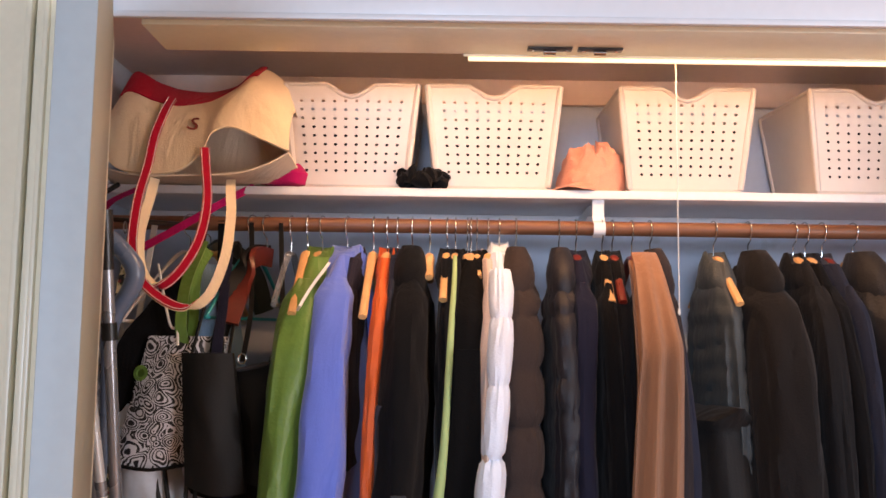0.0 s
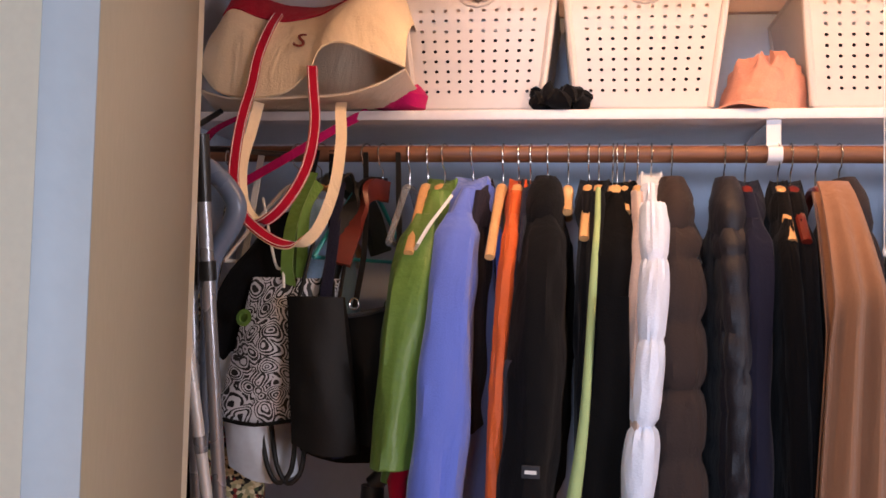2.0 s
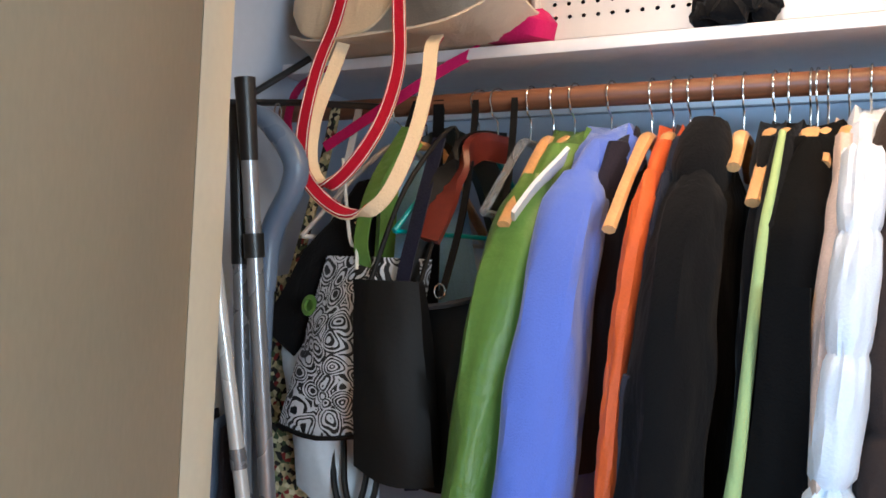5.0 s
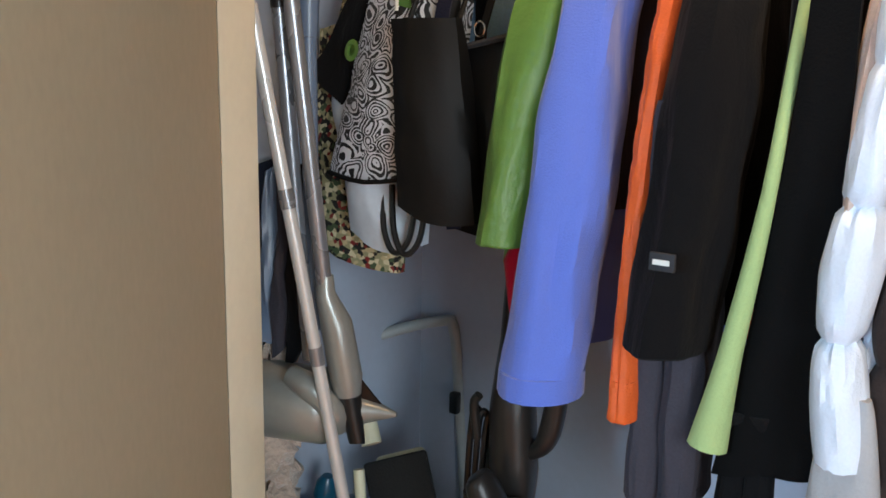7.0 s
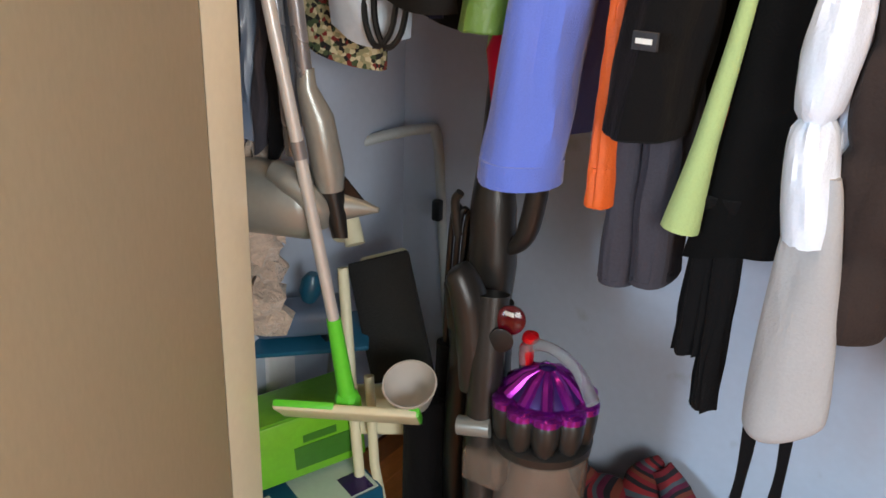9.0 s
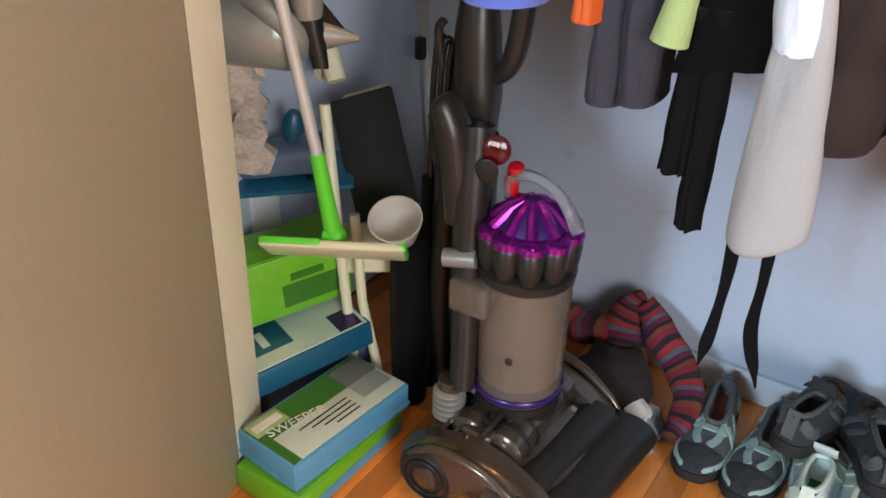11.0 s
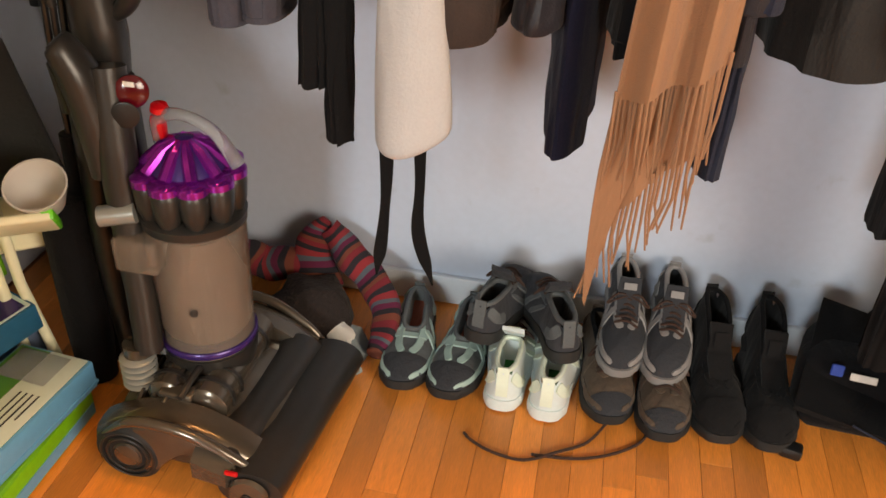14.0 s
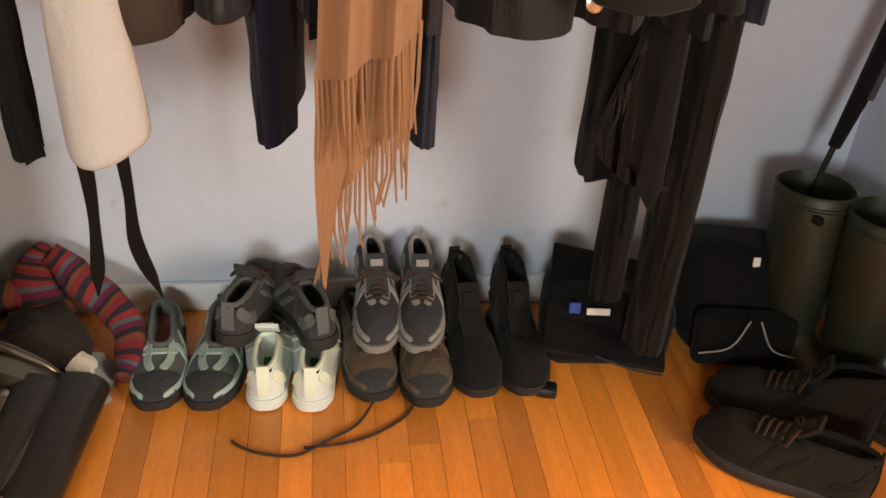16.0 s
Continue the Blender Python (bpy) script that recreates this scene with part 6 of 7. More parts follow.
# ---- shoes ----
def shoe(x, y, z, turn, upper, trim, sole_mat, inner, label, L=0.265, W=0.098, heel=0.085, toe=0.058, collar=0.44, tilt=0.0, boot=0.0, laces=True, group="shoes along the wall", toe_cap=None, roll=0.0, name="shoe", cap_from=0.78):
    """A shoe with its toe towards -y: sole, hollow upper, rim, tongue, laces and sewn-on panels."""
    m = Matrix.Translation((x, y, z)) @ Euler((radians(tilt), radians(roll), radians(turn))).to_matrix().to_4x4()
    s = thing(name, label, name.replace("_", " "), m=m, group=group)
    zs = 0.024
    seed = x * 31 + y

    def ease(u):
        u = min(1, max(0, u))
        return u * u * (3 - 2 * u)

    def half(f):
        w = 0.76 - 0.07 * math.sin(math.pi * min(1, f / 0.42)) + 0.24 * ease((f - 0.30) / 0.36)
        if f < 0.14:
            w *= math.sqrt(max(0.0, 1 - ((0.14 - f) / 0.1405) ** 2))
        if f > 0.70:
            w *= max(0.0, 1 - ((f - 0.70) / 0.3005) ** 2.3) ** 0.5
        return W / 2 * w

    def bow(f):
        return 0.006 * math.sin(math.pi * f * 1.1) * (1 if turn < 90 else -1)

    def ycoord(f):
        return L * (0.5 - f)

    def ridge(f):
        t = heel + (toe + 0.016 - heel) * ease((f - 0.24) / 0.46) + boot * max(0, 1 - (f / 0.46) ** 2.5)
        if f > 0.66:
            t = zs + (t - zs) * max(0.0, 1 - ((f - 0.66) / 0.3405) ** 2.4) ** 0.55
        return t

    def at(f, t, lift=0.0):
        """A point of the upper: f from heel to toe, t round it in radians."""
        h, top = half(f), ridge(f)
        c, sn = math.cos(t), math.sin(t)
        lean_in = 1 - 0.16 * sn * sn
        k = 0.0015 * noise.noise(Vector((f * 14 + seed, t * 3, seed)))
        return Vector((bow(f) + (h + lift + k) * math.copysign(abs(c) ** 0.72, c) * lean_in, ycoord(f) + (lift if f < 0.1 else -lift if f > 0.9 else 0), zs + (top - zs + lift + k) * sn ** 0.75))

    rings = []
    for i in range(35):
        f = 0.5 - 0.5 * math.cos(math.pi * (0.012 + 0.976 * i / 34))
        h = half(f) + 0.004
        lift = 0.014 * max(0, (f - 0.72) / 0.28) ** 2 + 0.004 * max(0, (0.1 - f) / 0.1)
        yy = ycoord(f) + (0.003 if f < 0.05 else -0.003 if f > 0.95 else 0)
        rings.append([(bow(f) + a * h, yy, b + lift * g_) for a, b, g_ in ((-0.90, 0, 1), (0, 0, 1), (0.90, 0, 1), (1.0, 0.005, 1), (1.02, 0.014, 0.8), (0.99, 0.024, 0.6), (0.94, 0.027, 0.5), (0, 0.027, 0.5), (-0.94, 0.027, 0.5), (-0.99, 0.024, 0.6), (-1.02, 0.014, 0.8), (-1.0, 0.005, 1))])
    part("sole", loft(rings), sole_mat, s)
    rings = []
    to = 0.98
    for i in range(41):
        f = 0.5 - 0.5 * math.cos(math.pi * (0.012 + 0.976 * i / 40))
        e = ease((f - 0.030) / 0.02) * ease((collar - f) / 0.035)
        right = [at(f, to * k / 8) for k in range(9)]
        left = [at(f, math.pi - to * k / 8) for k in range(9)]
        rim_z = zs + (ridge(f) - zs) * (0.80 + 0.20 * e)
        for k in range(9):
            gain = 1 + e * (1 / math.sin(to) ** 0.75 - 1) * (k / 8) ** 1.5
            for row in (right, left):
                row[k].z = zs + (row[k].z - zs) * gain
        mid = []
        for k in range(1, 10):
            t = to + (math.pi - 2 * to) * k / 10
            p = at(f, t)
            u = abs(k - 5) / 5
            well = right[8].lerp(left[8], 0.06 + 0.88 * k / 10)
            well.z = 0.040 + (rim_z - 0.040) * u ** 5
            mid.append(p.lerp(well, e))
        rings.append(right + mid + left[::-1])
    up_ = part("upper", loft(rings), upper, s)
    fl = []
    for k in range(12):
        f = 0.045 + (collar + 0.03 - 0.045) * k / 11
        fl.append([(bow(f) + u * half(f) * 0.52, ycoord(f), 0.0425 + 0.002 * u * u) for u in (-1, -0.5, 0, 0.5, 1)] + [(bow(f) + u * half(f) * 0.52, ycoord(f), 0.039) for u in (1, 0.5, 0, -0.5, -1)])
    part("insole", loft(fl), inner, s)
    rim = []
    for k in range(37):
        a = math.pi * 2 * k / 36
        f = 0.032 + (collar - 0.028) * (0.5 - 0.5 * math.cos(a))
        side = max(abs(math.cos(to)) ** 0.72 * (1 - 0.16 * math.sin(to) ** 2), 0.1)
        rim.append((bow(f) + half(max(0.07, f)) * side * math.copysign(abs(math.sin(a)) ** 0.6, math.sin(a)), ycoord(f), ridge(f) + 0.001))
    part("collar_rim", tube(rim, 0.0050, 10), upper if trim is MINT else trim if trim is not upper else inner, up_)

    def strip(nm, path, width, mat, lift=0.0022, lab=""):
        """A sewn-on band over the upper, along (heel-to-toe, round) pairs."""
        pts = [Vector((a, b, 0)) for a, b in path]
        q = smooth_path(pts, 6)
        rows = []
        for i, v in enumerate(q):
            d = q[min(i + 1, len(q) - 1)] - q[max(i - 1, 0)]
            P = at(v.x, v.y, lift)
            T = at(q[min(i + 1, len(q) - 1)].x, q[min(i + 1, len(q) - 1)].y, lift) - at(q[max(i - 1, 0)].x, q[max(i - 1, 0)].y, lift)
            N = (at(v.x, v.y, 0.012) - at(v.x, v.y, 0.0)).normalized()
            S = T.cross(N).normalized()
            e = 0.5 if i in (0, len(q) - 1) else 1
            rows.append([P + S * (width * 0.5 * e) - N * 0.003, P + S * (width * 0.42 * e), P, P - S * (width * 0.42 * e), P - S * (width * 0.5 * e) - N * 0.003])
        part(nm, loft(rows), mat, s, lab)

    if toe_cap is not None:
        rows = []
        for i in range(16):
            f = cap_from + (0.993 - cap_from) * math.sin(math.pi / 2 * i / 15)
            rows.append([at(f, 0.18 + (math.pi - 0.36) * k / 18, 0.0018) for k in range(19)])
        rows.append([at(0.994, 0.3 + (math.pi - 0.6) * k / 18, -0.004) for k in range(19)])
        part("toe_panel", loft(rows, closed=False), toe_cap, s)
    for sd in (0, 1):
        def tt(a, sd=sd):
            return a if sd else math.pi - a
        strip("eyestay", [(collar - 0.10, tt(1.02)), (collar + 0.04, tt(1.14)), (collar + 0.16, tt(1.22)), (collar + 0.25, tt(1.45))], 0.016, trim)
        strip("side_panel", [(0.50, tt(1.0)), (0.56, tt(0.55)), (0.62, tt(0.12))], 0.014, trim)
        strip("side_panel", [(0.36, tt(0.85)), (0.42, tt(0.5)), (0.52, tt(0.1))], 0.012, trim)
        strip("toe_guard", [(0.60, tt(0.16)), (0.76, tt(0.30)), (0.88, tt(0.42)), (0.965, tt(0.8))], 0.011, trim)
        strip("heel_panel", [(0.035, tt(0.9)), (0.08, tt(0.45)), (0.20, tt(0.22))], 0.022, trim)
    hc = ridge(collar)
    if laces or boot:
        tg = [(bow(collar), ycoord(collar + 0.16), ridge(collar + 0.16) - 0.003), (bow(collar), ycoord(collar + 0.04), hc + 0.006), (bow(collar), ycoord(collar - 0.03), hc + 0.020), (bow(collar), ycoord(collar - 0.085), hc + 0.040 + boot * 0.3)]
        tg_ = part("tongue", crumple(ribbon(tg, 0.042, 0.008, (1, 0, 0)), 0.003, 30), upper, s)
        part("tongue_tab", ribbon([(bow(collar), ycoord(collar - 0.02) - 0.004, hc + 0.026), (bow(collar), ycoord(collar - 0.06) - 0.005, hc + 0.036 + boot * 0.2)], 0.024, 0.003, (1, 0, 0)), trim, tg_)
    if laces:
        lm = LACE if laces is True else laces
        for k in range(5):
            f = collar + 0.012 + k * 0.046
            w = half(f) * 0.50
            part("lace", tube([(bow(f) - w, ycoord(f), ridge(f) - 0.002), (bow(f), ycoord(f + 0.02), ridge(f) + 0.011), (bow(f) + w, ycoord(f + 0.03), ridge(f) - 0.002)], 0.0027, 7, smooth=4), lm, s)
        for sd in (-1, 1):
            part("bow_loop", tube([(bow(collar), ycoord(collar), hc + 0.012), (bow(collar) + sd * 0.022, ycoord(collar + 0.02), hc + 0.018), (bow(collar) + sd * 0.040, ycoord(collar + 0.05), hc - 0.004), (bow(collar) + sd * 0.020, ycoord(collar + 0.04), hc + 0.010), (bow(collar), ycoord(collar + 0.01), hc + 0.013)], 0.0022, 6, smooth=5), lm, s)
    else:
        f = collar + 0.05
        strip("strap", [(f, math.pi - 0.85), (f + 0.01, math.pi / 2 + 0.3), (f + 0.01, math.pi / 2 - 0.3), (f, 0.85)], 0.016, trim)
    part("heel_tab", ribbon([(bow(0), ycoord(0.004) + 0.001, 0.04), (bow(0), ycoord(0.004) + 0.002, heel * 0.7), (bow(0), ycoord(0.018), heel + boot + 0.010)], 0.022, 0.005, (1, 0, 0)), upper if trim is MINT else trim, up_)
    return s


YS = 2.235
PALEL = material("pale_lime_leather", lin(212, 224, 208), 0.5, vary=0.06)
DARKBOOT = cloth("dark_brown_nubuck", lin(28, 26, 22), 0.85, fine=160)
shoe(0.055, YS, 0.001, 4, SHOEG, MINT, RUBBER, INSOLE, "grey running shoe with mint trim and rust insole", toe_cap=SHOEGD, laces=False, heel=0.072, toe=0.042, collar=0.52)
shoe(0.160, YS - 0.005, 0.001, -3, SHOEG, MINT, RUBBER, INSOLE, "grey running shoe with mint trim and rust insole", toe_cap=SHOEGD, laces=False, heel=0.072, toe=0.042, collar=0.52)
shoe(0.258, YS, 0.001, 181, SHOEW, PALEL, SHOEW, GREENIN, "white and pale lime running shoe with a green insole", heel=0.095)
shoe(0.347, YS - 0.008, 0.001, 179, SHOEW, PALEL, SHOEW, GREENIN, "white and pale lime running shoe with a green insole", heel=0.095)
shoe(0.225, 2.295, 0.088, 168, SHOEGD, SHOEG, RUBBER, BLACK, "dark grey trainer piled on white running shoes", tilt=6, W=0.094)
shoe(0.325, 2.275, 0.09, 200, SHOEGD, SHOEG, RUBBER, BLACK, "dark grey trainer piled on white running shoes", tilt=4, W=0.094)
shoe(0.445, YS + 0.0, 0.001, 10, SHOEB, SHOEB, RUBBER, BLACK, "brown nubuck walking shoe with a dark toe", toe_cap=SHOEGD, cap_from=0.86, collar=0.48, toe=0.05)
shoe(0.557, YS - 0.02, 0.001, 3, SHOEB, SHOEB, RUBBER, BLACK, "brown nubuck walking shoe with a dark toe", toe_cap=SHOEGD, cap_from=0.86, collar=0.48, toe=0.05)
shoe(0.467, 2.30, 0.082, 2, SHOEGD, GREYTR, GREYTR, BLACK, "grey and silver trail shoe piled on a brown shoe", tilt=12, W=0.088, heel=0.092, toe=0.05, L=0.245)
shoe(0.556, 2.295, 0.082, -2, SHOEGD, GREYTR, GREYTR, BLACK, "grey and silver trail shoe piled on a brown shoe", tilt=12, W=0.088, heel=0.092, toe=0.05, L=0.245)
shoe(0.652, YS, 0.001, 8, SHOEK, SHOEK, RUBBER, BLACK, "black suede ankle boot standing on the floor", boot=0.09, laces=False, name="ankle_boot", toe_cap=SHOEK)
shoe(0.750, YS, 0.001, 4, SHOEK, SHOEK, RUBBER, BLACK, "black suede ankle boot standing on the floor", boot=0.09, laces=False, name="ankle_boot", toe_cap=SHOEK)
shoe(1.165, 1.90, 0.001, -128, DARKBOOT, SHOEK, RUBBER, BLACK, "dark brown walking boot lying near the front", L=0.30, W=0.11, heel=0.11, toe=0.075, name="walking_boot")
shoe(1.235, 2.02, 0.001, -120, DARKBOOT, SHOEK, RUBBER, BLACK, "dark brown walking boot beside its pair", L=0.30, W=0.11, heel=0.12, toe=0.075, name="walking_boot", boot=0.04)

# loose laces on the boards
lc = thing("loose_laces", "long dark shoelaces trailing over the floorboards", "shoelace", (0, 0, 0))
part("lace", tube([(0.55, 2.19, 0.03), (0.535, 2.10, 0.006), (0.49, 2.05, 0.0035), (0.42, 2.015, 0.0035), (0.34, 2.005, 0.0035), (0.335, 2.006, 0.0035)], 0.0028, 7, smooth=6), LACE, lc)
part("lace", tube([(0.47, 2.12, 0.02), (0.43, 2.06, 0.0035), (0.38, 2.02, 0.007), (0.32, 1.988, 0.0035), (0.26, 1.995, 0.0035), (0.22, 2.015, 0.0035), (0.205, 2.03, 0.0035)], 0.0028, 7, smooth=6), LACE, lc)

# striped sweater with a dark hat in it, against the wall
STR = bpy.data.materials.new("striped_knit")
STR.use_nodes = True
n_, l_ = STR.node_tree.nodes, STR.node_tree.links
uvn = n_.new("ShaderNodeUVMap")
se = n_.new("ShaderNodeSeparateXYZ")
l_.new(uvn.outputs["UV"], se.inputs[0])
wob = n_.new("ShaderNodeMath")
wob.operation = "FRACT"
l_.new(se.outputs["Y"], wob.inputs[0])
cr = n_.new("ShaderNodeValToRGB")
cr.color_ramp.interpolation = "CONSTANT"
for k, (p_, c_) in enumerate([(0.0, (130, 34, 44)), (0.16, (40, 34, 40)), (0.30, (150, 44, 50)), (0.46, (84, 92, 100)), (0.58, (104, 28, 60)), (0.74, (34, 30, 36)), (0.86, (120, 60, 44))]):
    e_ = cr.color_ramp.elements[k] if k < 2 else cr.color_ramp.elements.new(p_)
    e_.position, e_.color = p_, (*lin(*c_), 1)
l_.new(wob.outputs[0], cr.inputs["Fac"])
l_.new(cr.outputs["Color"], n_["Principled BSDF"].inputs["Base Color"])
n_["Principled BSDF"].inputs["Roughness"].default_value = 0.95
kn = n_.new("ShaderNodeTexNoise")
kn.inputs["Scale"].default_value = 180
bpk = n_.new("ShaderNodeBump")
bpk.inputs["Strength"].default_value, bpk.inputs["Distance"].default_value = 0.6, 0.004
l_.new(kn.outputs["Fac"], bpk.inputs["Height"])
l_.new(bpk.outputs["Normal"], n_["Principled BSDF"].inputs["Normal"])


def striped(name, pts, radii, n, flat, parent, reps, seed):
    g_ = crumple(tube(pts, radii, n, smooth=8, flat=flat, up=(0, 1, 0)), 0.010, 18, seed)
    ob = part(name, g_, STR, parent)
    uv = ob.data.uv_layers.new(name="UVMap")
    rows = len(g_[0]) // n
    for lp in ob.data.loops:
        r_ = lp.vertex_index // n
        uv.data[lp.index].uv = ((lp.vertex_index % n) / n, r_ / rows * reps)
    return ob


sw = thing("striped_sweater", "crumpled red and grey striped knitted sweater on the floor", "sweater", (0, 0, 0))
striped("sleeve", [(-0.375, 2.31, 0.03), (-0.335, 2.34, 0.10), (-0.29, 2.35, 0.085), (-0.235, 2.345, 0.095), (-0.20, 2.36, 0.09)], [0.030, 0.042, 0.038, 0.036, 0.03], 18, 0.7, sw, 2.6, 1)
striped("body", [(-0.165, 2.385, 0.192), (-0.180, 2.38, 0.165), (-0.190, 2.365, 0.12), (-0.18, 2.34, 0.06)], [0.012, 0.030, 0.042, 0.06], 20, 0.6, sw, 2.2, 2)
striped("sleeve", [(-0.160, 2.38, 0.175), (-0.115, 2.36, 0.140), (-0.060, 2.33, 0.108), (-0.012, 2.29, 0.080), (0.002, 2.23, 0.048), (-0.005, 2.18, 0.025)], [0.028, 0.038, 0.038, 0.036, 0.034, 0.024], 18, 0.7, sw, 4.0, 3)
ht = thing("wool_hat", "dark grey wool hat in the folds of the sweater", "hat", (0, 0, 0))
part("crown", crumple(disc([(0.075, 0.0), (0.090, 0.03), (0.078, 0.075), (0.045, 0.103), (0.004, 0.11)], (-0.165, 2.27, 0.004), (0.1, -0.35, 1), 24), 0.018, 24), cloth("hat_wool", lin(46, 38, 36), 1.0, bump=1.0, fine=140, depth=0.006), ht)
rg = thing("grey_rag", "pale grey crumpled rag beside the hat", "rag", (0, 0, 0))
part("cloth", crumple(disc([(0.075, 0), (0.07, 0.015), (0.045, 0.03), (0.004, 0.034)], (-0.095, 2.185, 0.004), n=24), 0.022, 26), cloth("rag_cotton", lin(150, 164, 168)), rg)
part("white_fold", crumple(disc([(0.03, 0), (0.028, 0.014), (0.004, 0.022)], (-0.085, 2.205, 0.035), (0.2, -0.3, 1), 16), 0.012, 40), WHITEC, rg)

# bag, rucksack, rubber boots at the right
fbag = thing("shoulder_bag", "black nylon bag with a small white label slumped on the floor", "bag", (0.925, 2.235, 0.002), -14)
part("body", crumple(box(0, 0, 0.085, 0.25, 0.20, 0.165, 0.05, 5, pose(0, 0, 0, -14, 0, 0)), 0.018, 9), BLACKN, fbag)
part("flap", crumple(loft([[(-0.12, -0.13, 0.09), (0.11, -0.13, 0.07), (0.11, 0.07, 0.17), (-0.12, 0.07, 0.19)], [(-0.12, -0.135, 0.105), (0.11, -0.135, 0.085), (0.11, 0.07, 0.185), (-0.12, 0.07, 0.205)]]), 0.012, 9), BLACK, fbag)
part("corner", loft([[(-0.05, 0.05, 0.17), (0.05, 0.06, 0.17), (0.05, 0.08, 0.17), (-0.05, 0.07, 0.17)], [(-0.005, 0.09, 0.235), (0.005, 0.09, 0.235), (0.005, 0.10, 0.235), (-0.005, 0.10, 0.235)]]), BLACK, fbag)
part("label", box(-0.03, -0.105, 0.135, 0.045, 0.003, 0.014, 0.001, 1, pose(0, 0, 0, -14, 0, 8)), WHITEC, fbag, "small white label bar")
part("blue_mark", box(-0.075, -0.102, 0.14, 0.022, 0.003, 0.022, 0.002, 1, pose(0, 0, 0, -14, 0, 8)), ROYAL, fbag, "small blue mark")
part("piping", tube([(-0.02, -0.142, 0.105), (0.05, -0.142, 0.085), (0.11, -0.138, 0.075)], 0.0022, 6, smooth=3), SLATE, fbag)
part("buckle", box(-0.10, -0.15, 0.015, 0.04, 0.03, 0.024, 0.006), BLACKP, fbag)
rk = thing("rucksack", "dark grey rucksack with pale piping against the wall", "rucksack", (1.205, 2.26, 0.002), -8)
part("body", crumple(box(0, 0, 0.12, 0.24, 0.20, 0.235, 0.06, 5, pose(0, 0, 0, -16, 0, 0)), 0.014, 9), BLACKN, rk)
part("pocket", crumple(box(0, -0.115, 0.07, 0.20, 0.05, 0.12, 0.022, 4, pose(0, 0, 0, -10, 0, 0)), 0.006, 12), BLACK, rk)
for sd in (-1, 1):
    part("piping", tube([(sd * 0.01, -0.135, 0.155), (sd * 0.04, -0.148, 0.10), (sd * 0.095, -0.14, 0.075)], 0.002, 6, smooth=4), GREYTR, rk)
part("label", box(0.01, -0.098, 0.20, 0.014, 0.004, 0.034, 0.001, 1, pose(0, 0, 0, -16, 0, 0)), WHITEC, rk, "small white label bar")


def rubber_boot(x, y, turn, lean):
    b = thing("rubber_boot", "tall olive green rubber boot standing by the side wall", "boot", m=Matrix.Translation((x, y, 0.001)) @ Euler((radians(lean), 0, radians(turn))).to_matrix().to_4x4(), group="rubber boots")
    rings = []
    for z, a, c, yo in ((0.10, 0.045, 0.06, 0.0), (0.16, 0.052, 0.065, 0.002), (0.26, 0.058, 0.07, 0.006), (0.36, 0.064, 0.074, 0.008), (0.40, 0.066, 0.076, 0.008), (0.405, 0.062, 0.072, 0.008), (0.395, 0.060, 0.070, 0.008), (0.18, 0.048, 0.06, 0.004)):
        rings.append([(a * math.cos(t), yo + 0.06 + c * math.sin(t), z) for t in [2 * math.pi * j / 26 for j in range(26)]])
    part("shaft", crumple(loft(rings), 0.006, 9, x), OLIVE, b)
    rings = []
    for i in range(17):
        f = i / 16
        h = 0.048 * (1 if 0.1 < f < 0.75 else math.sqrt(max(0.05, 1 - ((f - 0.75) / 0.26) ** 2)) if f >= 0.75 else 0.8)
        tp = 0.135 - 0.06 * min(1, max(0, (f - 0.35) / 0.3)) if f < 0.8 else 0.075 * math.sqrt(max(0.06, 1 - ((f - 0.8) / 0.21) ** 2)) + 0.004
        rings.append([(h * math.cos(t), 0.125 - 0.275 * f, max(0.022, 0.03 + (tp - 0.03) * math.sin(t))) for t in [2 * math.pi * j / 18 for j in range(18)]])
    part("foot", loft(rings), OLIVE, b)
    part("sole", loft([[(0.05 * math.cos(t) * (1 if math.sin(t) < 0 else 0.9), -0.012 + 0.142 * math.sin(t), z) for t in [2 * math.pi * j / 30 for j in range(30)]] for z in (0.0, 0.022)]), RUBBER, b)
    part("top_band", tube([(0.066 * math.cos(t), 0.068 + 0.076 * math.sin(t), 0.385) for t in [2 * math.pi * j / 26 for j in range(27)]], 0.004, 6), OLIVE, b)
    part("buckle", box(-0.05, 0.01, 0.37, 0.012, 0.02, 0.016, 0.003), DARKMETAL, b)
    return b


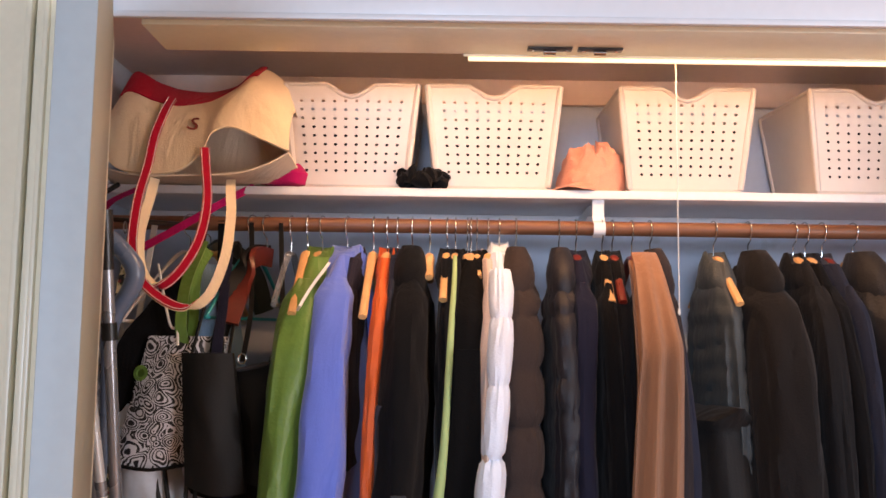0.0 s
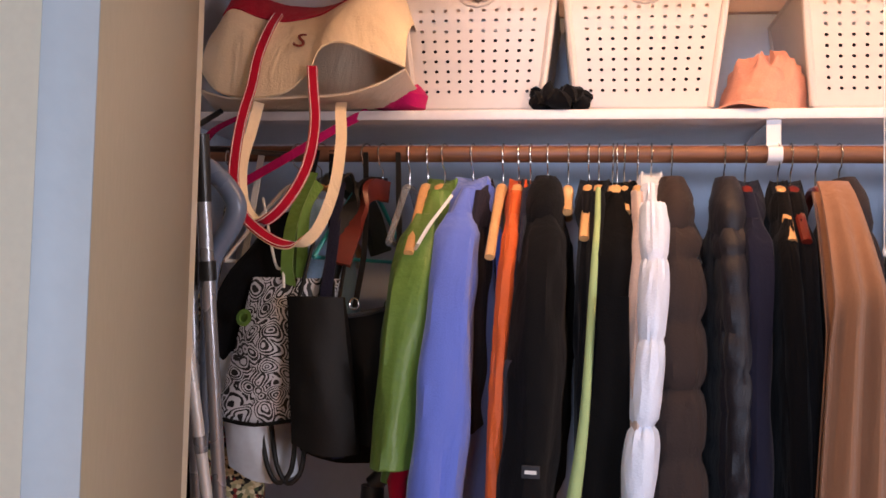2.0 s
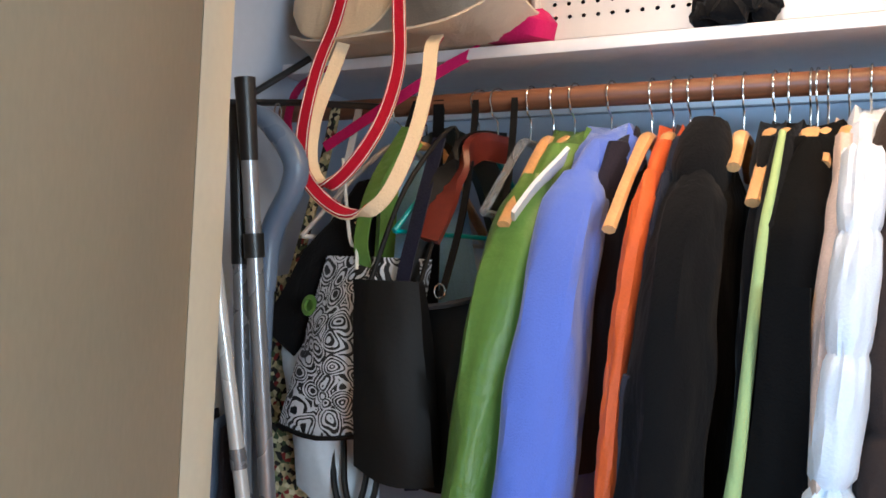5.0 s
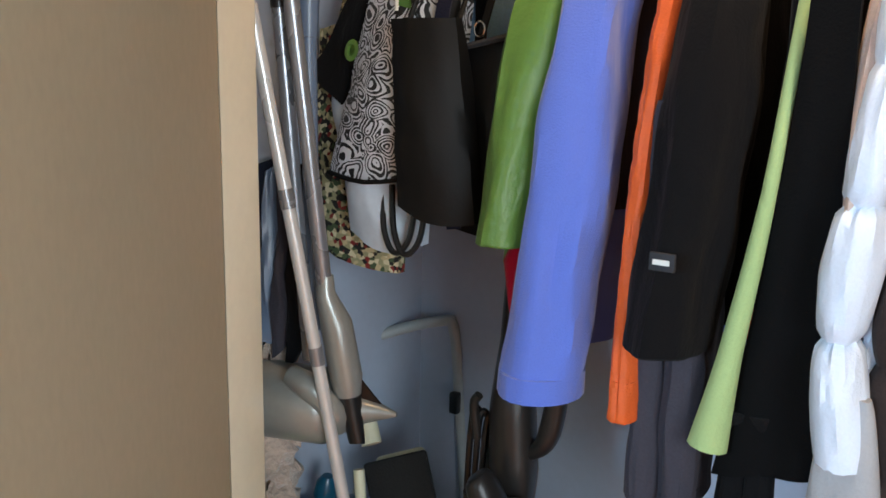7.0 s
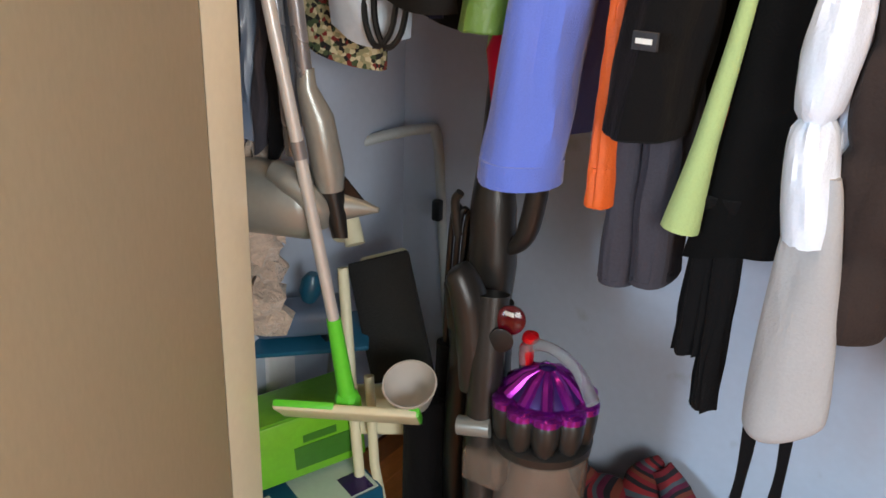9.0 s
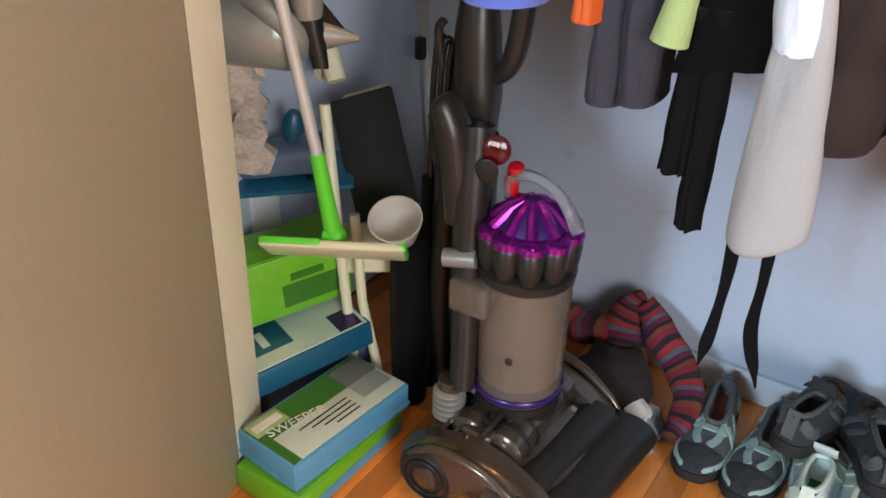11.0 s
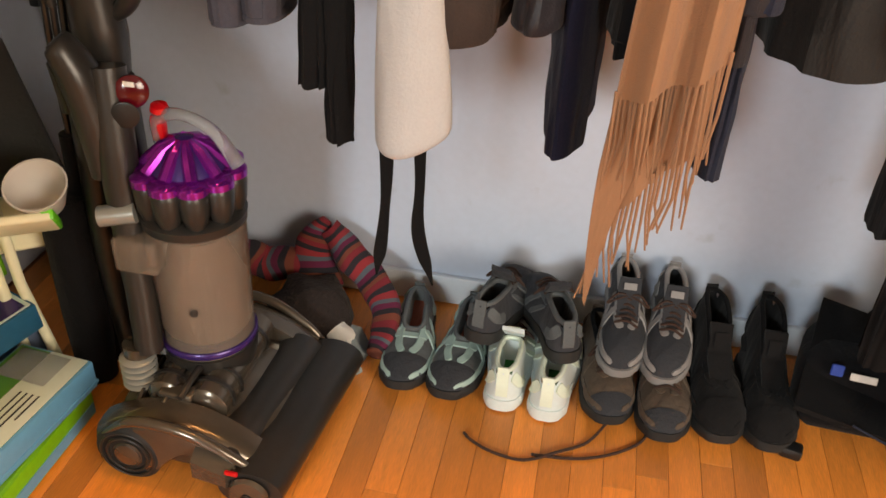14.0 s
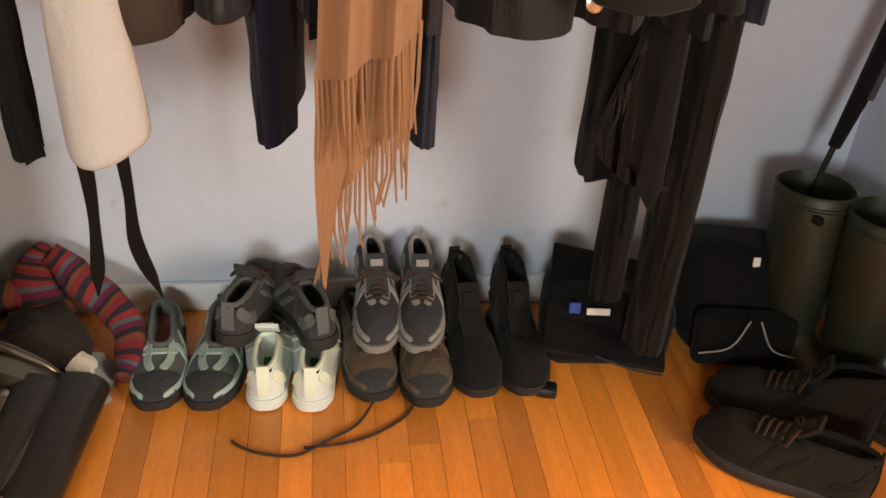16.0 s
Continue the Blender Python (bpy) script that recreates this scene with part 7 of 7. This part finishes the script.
rubber_boot(1.315, 2.13, 20, -4)
rubber_boot(1.40, 2.03, 24, -2)
um = thing("long_umbrella", "long black umbrella leaning in the corner", "umbrella", (0, 0, 0))
part("cover", tube([(1.33, 2.28, 0.45), (1.385, 2.29, 0.70), (1.44, 2.30, 0.98)], [0.012, 0.024, 0.02], 14), BLACKN, um)
part("shaft", tube([(1.25, 2.27, 0.02), (1.33, 2.28, 0.45)], 0.006, 10), DARKMETAL, um)
part("spare_strap", ribbon([(1.36, 2.265, 0.55), (1.40, 2.27, 0.8), (1.44, 2.28, 1.0)], 0.012, 0.004, (1, 0, 0)), CHAR, um)

# ---- floor strips, laid last ----
rng = random.Random(4)
wplank = 0.057
protos = {}
for k in range(43):
    x = X0 + 0.02 + wplank * (k + 0.5)
    y = 1.0 + rng.random() * 0.2 - 0.4
    while y < 2.47:
        ln_ = rng.choice((0.45, 0.6, 0.75, 0.9))
        y2 = min(y + ln_, 2.495)
        if y2 - y > 0.03:
            key = round(y2 - y, 3)
            if key not in protos:
                me = bpy.data.meshes.new("strip")
                gg = box(0, 0, -0.004, wplank - 0.0007, key - 0.0007, 0.008, 0.0003, 1)
                me.from_pydata(gg[0], [], gg[1])
                me.materials.append(PLANK)
                protos[key] = me
            ob = new("strip", protos[key])
            ob.location = (x, (y + y2) / 2, -0.001 + rng.random() * 0.0006)
            ob.parent = FLOOR
        y = y2
g = geo()
for k in range(90):
    x = -2.6 + wplank * (k + 0.5)
    y = -3.0
    while y < 0.56:
        y2 = min(y + rng.choice((0.6, 0.9, 1.2)), 0.595)
        join(g, *box(x, (y + y2) / 2, -0.004, wplank - 0.0012, y2 - y - 0.0012, 0.008))
        y = y2
for k in list(range(29)) + list(range(73, 91)):
    x = -2.6 + wplank * (k + 0.5)
    if not (X0 - 0.01 < x < 1.52):
        join(g, *box(x, 1.09, -0.004, wplank - 0.0012, 0.98, 0.008))
rest = part("far_strips", g, PLANK, FLOOR, flat=True)
tagged(rest, kind="stuff")
